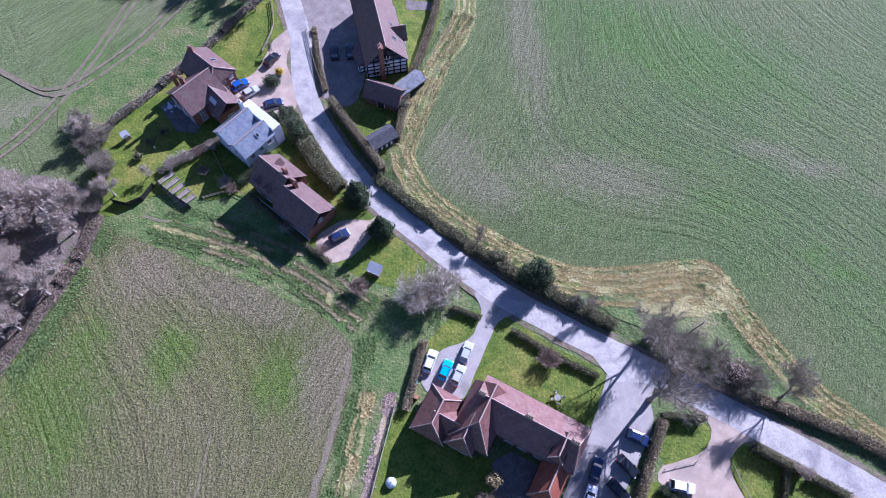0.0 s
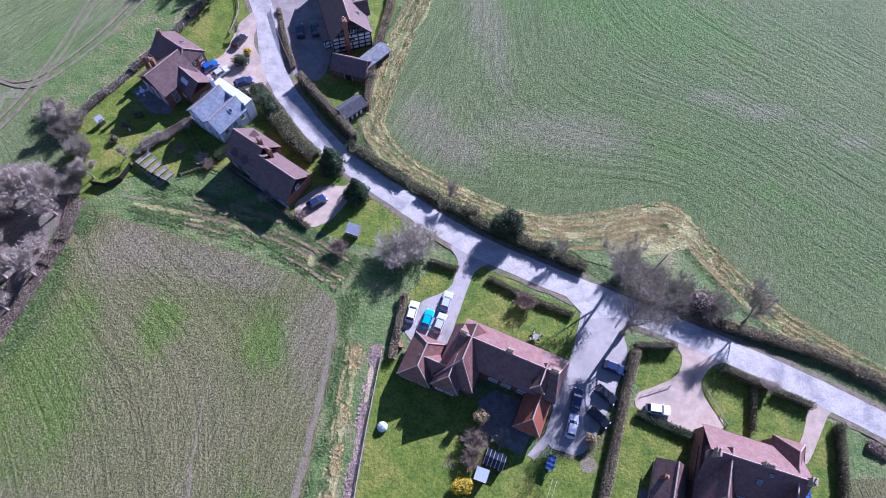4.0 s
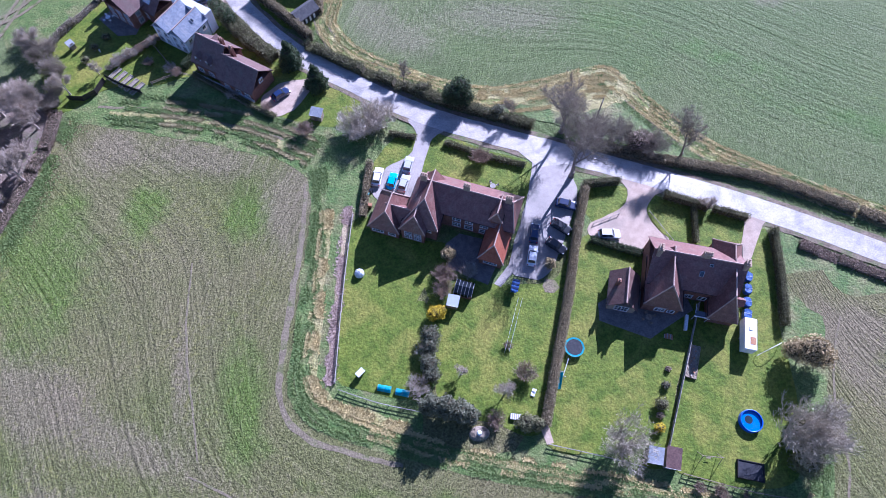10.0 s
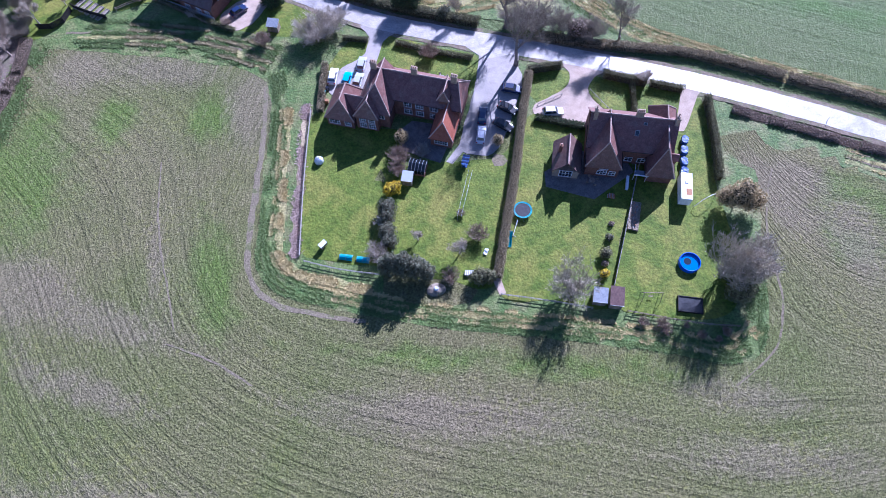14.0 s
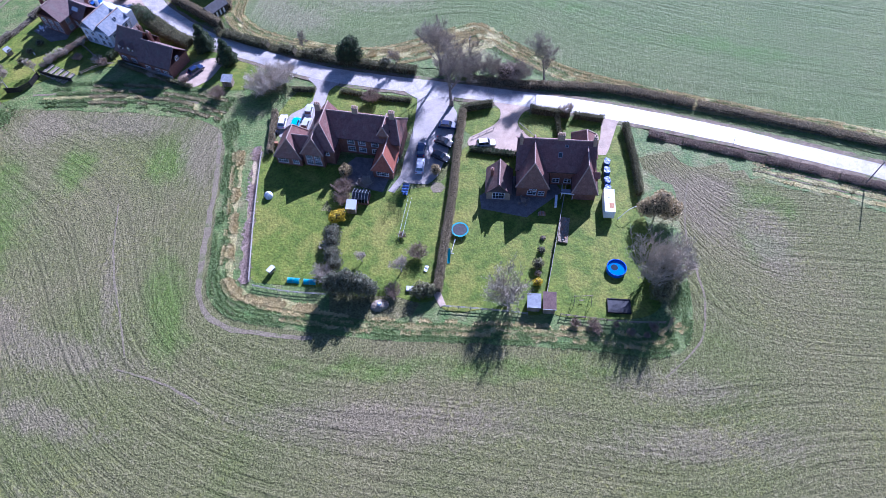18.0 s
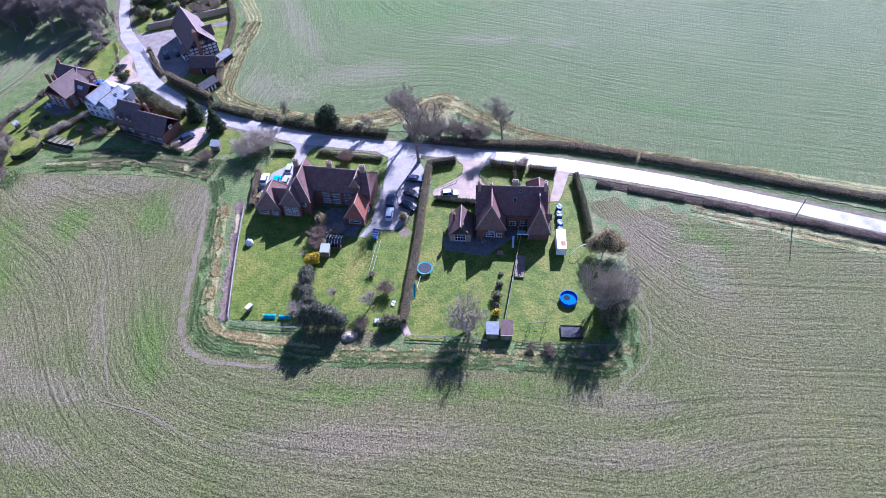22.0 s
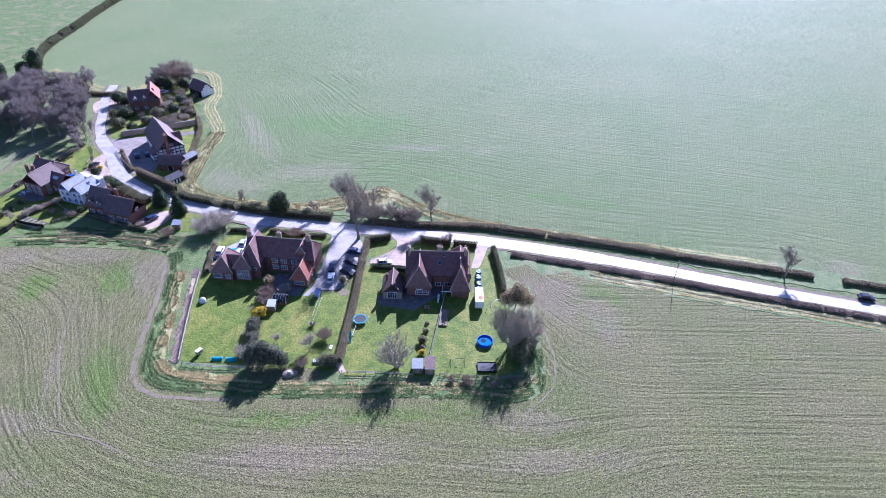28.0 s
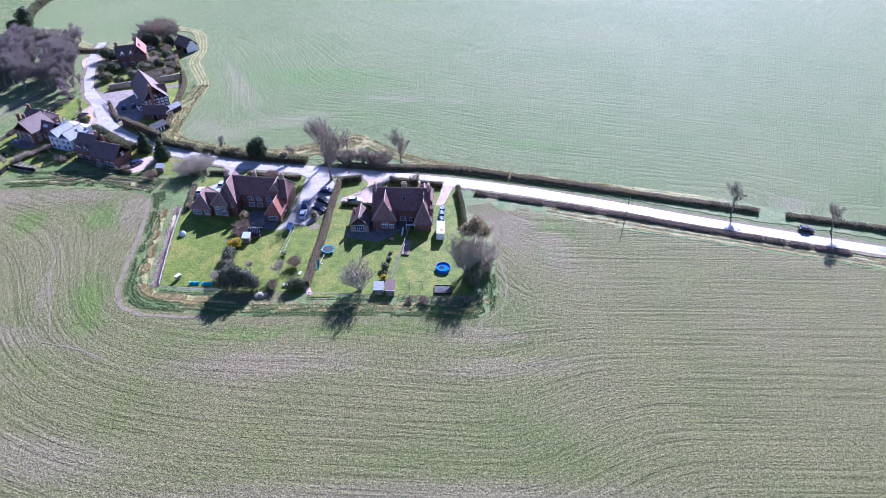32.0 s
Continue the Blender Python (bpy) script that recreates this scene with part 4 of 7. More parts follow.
window(h2, m, 2.0, 0.9, 1.2, 1.2, 3, 4.7, 2)
m = wing(h2, 6.4, -3.6, 9.4, 4.8, 3.0, 8.2, 90, 2.6, 0.01)
window(h2, m, 0, 0.9, 1.4, 1.2, 3, 4.5, 2)
dormer(h2, m, -1.6, -2.6, 3.6, 1.4, 1.2, 2.0)
m = wing(h2, 6.4, 3.2, 6.6, 4.8, 4.6, 7.9, 90, 0.01, 2.5)
chimney(h2, -7.5, -0.4, 6, 10.8, 1.3, 0.7, 3, 90, "pale_brick")
chimney(h2, 0.7, 0.2, 7, 10.6, 1.4, 0.7, 4, 0, "pale_brick")
chimney(h2, 7.7, -0.2, 6, 10.6, 1.2, 0.7, 2, 90, "pale_brick")

annexe = thing("outbuilding", 40.6, 1.5, 0, -18.6, "small tiled outbuilding with a wide garden window", "outbuilding")
m = wing(annexe, 0, 0, 6.4, 5.0, 2.5, 5.2, 90, 0.01, 0.01, "pale_brick", "brown_roof")
window(annexe, m, 0, 0.5, 2.4, 1.9, 3, 3.2, 4)
chimney(annexe, -1.6, 0.5, 3, 5.6, 0.6, 0.6, 1)

# cottages along the bend
c1 = thing("cottage", -56, 87, 0, 0, "brick cottage with brown tiled roofs and white windows", "house")
m = wing(c1, -0.1, -1.5, 8.6, 8.0, 4.4, 7.6, 51, 0.01, 0.01, "brick", "brown_roof")
for x in (-2.4, 0, 2.4):
    window(c1, m, x, 2.6, 1.2, 1.1, 3, 4.3, 2)
    window(c1, m, x, 0.7, 1.3, 1.2, 3, 4.3, 2)
for x in (-2.2, 0.4):
    window(c1, m, x, 2.7, 1.1, 1.1, 0, 4.0, 2)
    window(c1, m, x, 0.7, 1.2, 1.2, 0, 4.0, 2)
chimney(c1, -1.8, -1.6, 6, 8.9, 0.9, 0.6, 2)
chimney(c1, -3.6, -1.2, 4, 9.2, 0.7, 0.7, 2, 51)
m = wing(c1, 1.2, 4.2, 8.6, 7.0, 4.8, 7.6, -36, 0.01, 1.6, "brick", "brown_roof")
for x in (-2.0, 0.2, 2.2):
    window(c1, m, x, 3.2, 0.9, 1.2, 1, 4.3, 2)
    window(c1, m, x, 0.9, 1.0, 1.2, 1, 4.3, 2)
skylight(c1, m, 0.6, 1.8, 6.5, -38)
chimney(c1, -1.6, 6.2, 6, 9.0, 0.8, 0.6, 2)
m = wing(c1, 4.9, -2.9, 6.4, 5.4, 3.6, 5.9, -42, 0.01, 0.01, "brick", "brown_roof")
skylight(c1, m, 0.2, -1.3, 5.0, 40, 2.2, 1.1, "pale_plastic")
window(c1, m, -0.4, 1.0, 1.6, 1.2, 0, 2.7, 3)
window(c1, m, 0.0, 1.0, 1.4, 1.2, 1, 3.2, 2)
c2 = thing("cottage", -45.2, 77.6, 0, -37, "white rendered cottage with twin grey slate roofs", "house")
for x in (-0.6, 4.1):
    m = wing(c2, x, -0.7, 7.4, 4.5, 4.6, 6.7, 90, 0.01, 0.01, "render_white", "slate_roof")
    for k in (-1.0, 1.0):
        window(c2, m, k, 2.9, 0.9, 1.0, 3, 3.7, 2)
        window(c2, m, k, 0.8, 1.1, 1.2, 3, 3.7, 2)
skylight(c2, m, 1.0, -1.1, 6.0, 43, 0.7, 0.9)
for y in (-2.2, 0.2, 2.4):
    window(c2, m, y, 2.8, 0.9, 1.0, 0, 2.25, 2)
part("parapet", boxes((-2.9, 6.4, 3.2, 5.3, 0, 5.7), bevel=0.03), "render_white", c2)
part("flat_roof", boxes((-2.7, 6.2, 3.35, 5.15, 5.66, 5.78)), "pale_plastic", c2)
chimney(c2, -2.4, 3.0, 4, 7.6, 0.8, 0.6, 2, 0, "render_white")
c3 = thing("cottage", -34.1, 65.6, 0, -36, "brick cottage with brown tiled roofs and two white dormers", "house")
m = wing(c3, -2.0, -0.3, 7.2, 7.8, 3.6, 7.8, 0, 0.01, 0.01, "brick", "brown_roof")
for x in (-2.0, 0.9):
    dormer(c3, m, x, -3.6, 3.7, 1.4, 1.2, 2.4, "brown_roof", "render_white")
    window(c3, m, x, 0.8, 1.3, 1.2, 0, 3.9, 2)
chimney(c3, 0.4, 0.6, 6, 8.8, 0.9, 0.6, 2)
dormer(c3, m @ pose(0, 0, 0, 0, 0, 180), 0.8, -2.4, 5.0, 1.4, 1.2, 2.2, "brown_roof", "brown_roof")
window(c3, m, -0.6, 3.6, 1.2, 1.1, 1, 3.6, 2)
m = wing(c3, 6.4, -1.5, 9.0, 7.2, 3.2, 6.6, 0, 0.01, 0.01, "brick", "brown_roof")
for x in (-2.4, 0.6, 3.0):
    window(c3, m, x, 0.8, 1.3, 1.2, 0, 3.6, 2)
window(c3, m, 0, 3.2, 1.0, 1.0, 1, 4.5, 2)
chimney(c3, 3.0, 0.2, 5, 7.9, 0.9, 0.7, 3)
part("plinth", boxes((-5.8, 11.0, -5.3, -5.15, 0, 0.9)), "render_white", c3)

# timbered house
h4 = thing("house", -19.2, 103.8, 0, 107, "black and white timbered house with brown tiled roof", "house")
m = wing(h4, 0, 0, 15, 9.0, 4.4, 9.4, 0, 0.01, 0.01, "render_white", "brown_roof")
bm = bmesh.new()
for k in range(7):
    y = -4.4 + 8.8 * k / 6
    top = 4.4 + (4.5 - abs(y)) * 5.0 / 4.5
    box(bm, -7.58, -7.46, y - 0.13, y + 0.13, 0, max(top - 0.15, 0.5))
for z in (0.25, 1.4, 2.6, 3.7, 5.0, 6.4, 7.8):
    half = 4.45 if z < 4.4 else 4.45 * (9.4 - z) / 5.0
    box(bm, -7.6, -7.46, -half, half, z - 0.12, z + 0.12)
part("timber_frame", bm, "black_timber", h4, "black timber framing on white panels")
window(h4, m, 0.0, 3.0, 1.4, 1.0, 3, 7.52, 2)
window(h4, m, 0.0, 5.4, 1.2, 0.9, 3, 7.52, 2)
window(h4, m, -2.6, 0.8, 1.4, 1.1, 3, 7.52, 2)
chimney(h4, -8.1, 1.2, 0, 10.2, 1.3, 0.9, 2, mat="brick")
for x in (-3.5, 0.5):
    skylight(h4, m, x, -2.6, 6.8, 48)
m = wing(h4, -0.5, -3.4, 4.0, 3.0, 4.6, 6.8, 90, 0.01, 0.01, "render_white", "brown_roof")
barn = thing("outbuilding", -17.0, 90.0, 0, -16, "brick outbuilding with an orange tiled roof", "outbuilding")
m = wing(barn, 0, 0, 7.6, 4.6, 2.4, 4.8, 0, 0.01, 0.01, "brick", "brown_roof")
door(barn, m, 0, 0, 2.3, "black_timber", 1.6)
lean = thing("shed", -12.3, 93.0, 0, 46, "grey lean-to shed beside the timbered house", "shed")
m = wing(lean, 0, 0, 7.4, 3.0, 2.0, 2.7, 0, 0.01, 0.01, "black_timber", "grey_slab", lines=False)
bwshed = thing("shed", -16.6, 78.8, 0, 40, "black timber shed with white boards", "shed")
m = wing(bwshed, 0, 0, 5.6, 3.2, 2.2, 3.3, 0, 0.01, 0.01, "black_timber", "dark_felt", lines=False)
part("white_boards", boxes(*[(-2.4 + 1.2 * k, -1.9 + 1.2 * k, -1.64, -1.58, 0.2, 2.0) for k in range(4)]), "white_paint", bwshed)

sheet("ground_oval_lawn", [(-9.5, 107), (-7.2, 110), (-8, 114), (-11, 115), (-12.8, 112), (-12, 108)], 0.09, "lawn", "bright oval lawn behind the timbered house", 0.05)
sheet("terrace_timber_house", [(-14.5, 116), (-6.5, 116.5), (-6.8, 119), (-15, 119)], 0.095, "paving", "pale paved terrace behind the timbered house", 0.1, False, "terrace")
m = wing(h4, 9.6, 0, 4.6, 8.6, 4.3, 9.1, 0, 0.01, 0.01, "render_white", "brown_roof")
window(h4, m, 0, 0.8, 1.2, 1.2, 0, 4.3, 2)
annex = thing("lean_to", -22.6, 99.2, 0, 113, "low timbered lean-to against the house", "lean-to")
m = wing(annex, 0, 0, 4.2, 3.4, 2.6, 3.6, 0, 0.01, 0.01, "render_white", "brown_roof", lines=False)
bm = bmesh.new()
for k in range(4):
    box(bm, -2.18, -2.08, -1.6 + k * 1.03, -1.42 + k * 1.03, 0, 2.6)
for z in (0.3, 1.3, 2.4):
    box(bm, -2.2, -2.08, -1.65, 1.65, z - 0.1, z + 0.1)
part("timber_frame", bm, "black_timber", annex)

# far houses beyond the timbered house
h5 = thing("house", -29.5, 148.2, 0, 3, "red brick farmhouse half hidden by bushes", "house")
m = wing(h5, 0, 0, 9.5, 7.4, 4.4, 7.8, 0, 0.01, 0.01, "brick", "brown_roof")
for x in (-2.6, 1.0):
    dormer(h5, m, x, -3.3, 4.6, 1.3, 1.0, 2.0, "brown_roof", "render_white")
    window(h5, m, x, 0.9, 1.2, 1.2, 0, 3.7, 2)
m = wing(h5, 4.0, 2.2, 10.5, 5.4, 4.6, 8.2, 90, 0.01, 0.01, "brick", "red_roof")
window(h5, m, 0, 3.0, 1.2, 1.2, 3, 5.25, 2)
chimney(h5, -4.0, 0, 6, 9.4, 1.0, 0.7, 2)
h6 = thing("barn", -6.4, 158.6, 0, -56, "dark-roofed barn with a white gable at the field corner", "barn")
m = wing(h6, 0, 0, 8.6, 6.2, 2.8, 5.8, 0, 0.01, 0.01, "black_timber", "brown_roof")
part("gable_board", boxes((4.3, 4.38, -2.9, 2.9, 0.2, 3.0), (4.3, 4.38, -1.9, 1.9, 3.0, 4.0), (4.3, 4.38, -0.9, 0.9, 4.0, 5.0)), "white_paint", h6, "white boarded gable")


# ---- plants ----
def bare_tree_mesh(name, height, spread, seed, levels=4, trunk=0.28, fork=0.25, twig=0.022, bushy=False, droop=0.0):
    """A leafless tree: a tapered trunk and limbs that fork down to twigs; three-sided tubes."""
    rnd = random.Random(seed)
    segs = []

    def grow(p, d, length, r, level):
        steps = 3 if level < 2 else 2
        r1 = max(r * 0.55, twig)
        for i in range(steps):
            bend = Vector((rnd.uniform(-1, 1), rnd.uniform(-1, 1), rnd.uniform(-0.3, 0.9) - droop * level * 0.3)) * (0.14 + 0.05 * level)
            d = (d + bend).normalized()
            q = p + d * (length / steps)
            ra, rb = r + (r1 - r) * i / steps, r + (r1 - r) * (i + 1) / steps
            segs.append((p.copy(), q.copy(), ra, rb))
            if level < levels and (i > 0 or level > 0):
                for _ in range(rnd.choice((1, 2)) if level < levels - 1 else 2):
                    a = rnd.uniform(0, 6.283)
                    side = Vector((math.cos(a), math.sin(a), rnd.uniform(0.0, 0.7)))
                    grow(q, (d * 0.55 + side * spread).normalized(), length * rnd.uniform(0.5, 0.72), max(rb * 0.7, twig), level + 1)
            p = q
        if level < levels:
            grow(p, d, length * rnd.uniform(0.55, 0.75), max(r1, twig), level + 1)

    if bushy:
        for k in range(9):
            a = k * 0.698 + rnd.uniform(-0.3, 0.3)
            grow(Vector((0.25 * math.cos(a), 0.25 * math.sin(a), -0.1)), Vector((math.cos(a) * spread, math.sin(a) * spread, 1)).normalized(), height * 0.42, trunk * 0.4, 1)
    else:
        grow(Vector((0, 0, -0.2)), Vector((0, 0, 1)), height * 0.42, trunk, 0)
    vs, fs = [], []
    for a, b, ra, rb in segs:
        d = (b - a).normalized()
        u = d.orthogonal().normalized()
        w = d.cross(u)
        n = len(vs)
        sides = 5 if ra > 0.08 else 3
        for c, r in ((a, ra), (b, rb)):
            for k in range(sides):
                t = 6.2832 * k / sides
                vs.append(c + (u * math.cos(t) + w * math.sin(t)) * r)
        fs += [(n + k, n + (k + 1) % sides, n + sides + (k + 1) % sides, n + sides + k) for k in range(sides)]
    k = height / max(v[2] for v in vs)
    me = bpy.data.meshes.new(name)
    me.from_pydata([tuple(v * k) for v in vs], [], fs)
    return me, np.array([(a * k, b * k) for a, b, ra, rb in segs if ra < 0.06])

def leaf_cloud(name, blobs, count, size, seed, flat=0.5):
    """Many small leaf blades scattered through the outer part of ellipsoids (x, y, z, rx, ry, rz)."""
    rs = np.random.RandomState(seed)
    vol = np.array([b[3] * b[4] * b[5] for b in blobs]) ** 0.67
    per = np.maximum(1, (count * vol / vol.sum()).astype(int))
    vs, fs = [], []
    for b, n in zip(blobs, per):
        d = rs.normal(size=(n, 3))
        d /= np.linalg.norm(d, axis=1)[:, None]
        rad = rs.uniform(0.62, 1.06, n)[:, None] * (1 + 0.16 * np.sin(5 * d[:, :1] + seed) * np.cos(4 * d[:, 1:2]))
        c = np.array(b[:3]) + d * rad * np.array(b[3:6])
        ax = rs.normal(size=(n, 3))
        ax /= np.linalg.norm(ax, axis=1)[:, None]
        nr = d * 0.8 + rs.normal(size=(n, 3)) * flat
        up = np.cross(nr, ax)
        up /= np.linalg.norm(up, axis=1)[:, None]
        ax = np.cross(up, nr)
        ax /= np.linalg.norm(ax, axis=1)[:, None]
        s = size * rs.uniform(0.6, 1.4, (n, 1))
        base = len(vs)
        quad = np.stack([c - ax * s, c + up * s * 0.55, c + ax * s, c - up * s * 0.55], 1).reshape(-1, 3)
        quad[:, 2] = np.maximum(quad[:, 2], 0.02)
        vs += quad.tolist()
        fs += [(base + 4 * i, base + 4 * i + 1, base + 4 * i + 2, base + 4 * i + 3) for i in range(n)]
    me = bpy.data.meshes.new(name)
    me.from_pydata(vs, [], fs)
    return me


def core_mesh(blobs, k=0.72):
    """A solid hull inside a plant; its dark colour stands for the inner shade."""
    bm = bmesh.new()
    for x, y, z, a, b, c in blobs:
        bmesh.ops.create_icosphere(bm, subdivisions=2, radius=1.0, matrix=Matrix.Translation((x, y, z)) @ Matrix.Diagonal((a * k, b * k, c * k, 1)))
    for v in bm.verts:
        v.co += v.co.normalized() * 0.25 * noise.noise(v.co * 1.3)
        v.co.z = max(v.co.z, 0.0)
    return bm


def sliver_cloud(name, tips, count, length, width, seed):
    """Fine twigs: thin blades that fan out from the ends of the branches (rows of start and end)."""
    rs = np.random.RandomState(seed)
    i = rs.randint(0, len(tips), count)
    a, b = tips[i, 0], tips[i, 1]
    c = a + (b - a) * rs.uniform(0.2, 1.2, (count, 1)) + rs.normal(size=(count, 3)) * 0.22
    ax = b - a
    ax /= np.linalg.norm(ax, axis=1)[:, None]
    ax = ax + np.array((0, 0, 0.25)) + rs.normal(size=(count, 3)) * 0.5
    ax /= np.linalg.norm(ax, axis=1)[:, None]
    up = np.cross(ax, rs.normal(size=(count, 3)))
    up /= np.linalg.norm(up, axis=1)[:, None]
    s = length * rs.uniform(0.5, 1.4, (count, 1))
    w = width * rs.uniform(0.6, 1.4, (count, 1))
    pts = np.stack([c - up * w, c + up * w, c + ax * s], 1).reshape(-1, 3)
    pts[:, 2] = np.maximum(pts[:, 2], 0.1)
    me = bpy.data.meshes.new(name)
    me.from_pydata(pts.tolist(), [], [(3 * k, 3 * k + 1, 3 * k + 2) for k in range(count)])
    return me


TREES = {}


def bare_tree(kind, x, y, scale=1.0, turn=0.0, label="", name="bare_tree", group=""):
    """kind: one of the tree forms; a thing with trunk and crown."""
    forms = {"oak": (17, 0.75, 3, 5, 0.42, 0.022, False, 0.0, "bark"), "ash": (11, 0.6, 5, 5, 0.24, 0.02, False, 0.0, "bark"), "pale": (8, 0.8, 8, 5, 0.2, 0.02, False, 0.1, "pale_bark"),
             "grey": (10, 0.85, 11, 5, 0.3, 0.024, False, 0.0, "pale_bark"), "fan": (9, 0.62, 41, 5, 0.34, 0.02, True, 0.0, "fan_bark"), "bush": (4.5, 0.8, 13, 4, 0.2, 0.022, True, 0.0, "bark"), "pale_bush": (5, 0.9, 17, 4, 0.2, 0.024, True, 0.0, "pale_bark"),
             "rust_bush": (4, 0.8, 19, 4, 0.16, 0.022, True, 0.0, "rust_bark"), "wood": (13, 0.6, 23, 5, 0.26, 0.03, False, 0.0, "wood_bark"), "wood_pale": (11, 0.8, 29, 5, 0.3, 0.036, False, 0.0, "beech_bark")}
    if kind not in TREES:
        h, sp, seed, lv, tr, tw, bushy, dr, bark = forms[kind]
        TREES[kind] = (*bare_tree_mesh("crown", h, sp, seed, lv, tr, twig=tw, bushy=bushy, droop=dr), bark, h, tr)
    me, tips, bark, h, tr = TREES[kind]
    e = thing(name, x, y, 0, turn, label or "leafless tree with grey branches", "shrub" if name in ("scrub", "thicket") or "bush" in kind else "tree", group)
    e.scale = (scale, scale, scale)
    place("crown", me, bark, e)
    key = kind + "_trunk"
    if key not in TREES:
        bm = bmesh.new()
        if "bush" in kind:
            for k in range(5):
                tube(bm, (0.2 * math.cos(k * 1.26), 0.2 * math.sin(k * 1.26), -0.2), (0.35 * math.cos(k * 1.26), 0.35 * math.sin(k * 1.26), 0.5), 0.06, 0.04, 6)
        else:
            tube(bm, (0, 0, -0.3), (0, 0, 0.25), tr * 1.7, tr * 1.15, 10)
            tube(bm, (0, 0, 0.2), (0, 0, 1.6), tr * 1.15, tr * 0.95, 10)
        t = bpy.data.meshes.new("trunk")
        bm.to_mesh(t)
        bm.free()
        TREES[key] = t
    place("trunk", TREES[key], bark, e)
    key = kind + "_twig"
    if key not in TREES:
        n, ln, w = {"oak": (6000, 0.9, 0.015), "wood": (5000, 1.0, 0.022), "wood_pale": (1700, 0.9, 0.017), "pale": (5200, 0.6, 0.014), "pale_bush": (3600, 0.6, 0.016), "grey": (6500, 0.7, 0.015), "fan": (1700, 0.6, 0.011)}.get(kind, (4200, 0.65, 0.017))
        TREES[key] = sliver_cloud("twig_spray", tips, n, ln, w, 5 + n)
    place("twig_spray", TREES[key], {"pale_bark": "pale_twigs", "beech_bark": "pale_twigs", "fan_bark": "grey_twigs", "rust_bark": "brown_twigs", "wood_bark": "mauve_twigs"}.get(bark, "twigs"), e)
    return e


def shrub(name, x, y, blobs, count, size, mat, label, seed=1, category="shrub", trunk=True, group=""):
    """A leafy plant: stems, a hull coloured dark as inner shade and a cloud of leaf blades."""
    e = thing(name, x, y, 0, 0, label, category, group)
    place("crown", leaf_cloud("crown", blobs, count, size, seed), mat, e)
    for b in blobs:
        part("growth_shade_core", core_mesh([b]), "shade_core", e)
    if trunk:
        part("trunk", tubes(((0, 0, -0.2), (0, 0, max(b[2] for b in blobs) * 0.8), 0.14, 0.06)), "bark", e)
    return e


def hedge(name, line, width, height, mat, label, seed=1, dens=70, size=0.17, gaps=0.0, category="hedge", top=0.25):
    """A hedge along a line: a stem hull with shade in its dark colour, leaf blades over sides and top, an uneven crest.
    """
    line = curve_through(line, 0.7) if len(line) > 2 else np.array([np.array(line[0]) + (np.array(line[1]) - np.array(line[0])) * s for s in np.linspace(0, 1, max(3, int(np.linalg.norm(np.array(line[1]) - np.array(line[0])) / 0.7)))])
    d = np.gradient(line, axis=0)
    d /= np.linalg.norm(d, axis=1)[:, None]
    nr = np.stack([-d[:, 1], d[:, 0]], 1)
    rs = np.random.RandomState(seed)
    hs = np.array([height * (1 + top * noise.noise((x / 3.1, y / 3.1, seed))) * (0.35 if gaps and noise.noise((x / 5, y / 5, seed + 3.3)) < gaps - 0.5 else 1.0) for x, y in line])
    ws = np.array([width * (1 + 0.25 * noise.noise((x / 2.3, y / 2.3, seed + 7.0))) for x, y in line])
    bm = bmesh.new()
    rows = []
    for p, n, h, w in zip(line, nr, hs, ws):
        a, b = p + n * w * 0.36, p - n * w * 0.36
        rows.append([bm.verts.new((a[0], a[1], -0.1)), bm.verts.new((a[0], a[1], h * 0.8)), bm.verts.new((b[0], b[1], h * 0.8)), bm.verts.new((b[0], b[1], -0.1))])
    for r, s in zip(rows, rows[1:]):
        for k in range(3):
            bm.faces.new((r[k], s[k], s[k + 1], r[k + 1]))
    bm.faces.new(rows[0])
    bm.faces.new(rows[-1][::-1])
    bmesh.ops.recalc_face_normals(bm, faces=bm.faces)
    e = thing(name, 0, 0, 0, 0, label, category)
    part("stem_shade_mass", bm, "shade_core", e)
    n = int(len(line) * 0.7 * dens * 3.6)
    size *= 0.66
    i = rs.randint(0, len(line), n)
    u = rs.uniform(-0.5, 0.5, n)
    face = rs.uniform(0, 1, n)
    w, h = ws[i], hs[i]
    y = np.where(face < 0.45, u * w, np.sign(u) * w * rs.uniform(0.36, 0.54, n))
    z = np.where(face < 0.45, h * rs.uniform(0.8, 1.08, n), h * rs.uniform(0.03, 1.0, n))
    z *= 1 - 0.22 * (2 * np.abs(y) / w) ** 3
    c = np.stack([line[i, 0] + nr[i, 0] * y + d[i, 0] * rs.uniform(-0.5, 0.5, n), line[i, 1] + nr[i, 1] * y + d[i, 1] * rs.uniform(-0.5, 0.5, n), z], 1)
    ax = rs.normal(size=(n, 3))
    ax /= np.linalg.norm(ax, axis=1)[:, None]
    up = np.cross(ax, rs.normal(size=(n, 3)))
    up /= np.linalg.norm(up, axis=1)[:, None]
    s = size * rs.uniform(0.6, 1.6, (n, 1))
    quad = np.stack([c - ax * s, c + up * s * 0.6, c + ax * s, c - up * s * 0.6], 1).reshape(-1, 3)
    me = bpy.data.meshes.new("leaf_cover")
    me.from_pydata(quad.tolist(), [], [(4 * k, 4 * k + 1, 4 * k + 2, 4 * k + 3) for k in range(n)])
    place("leaf_cover", me, mat, e)
    return e


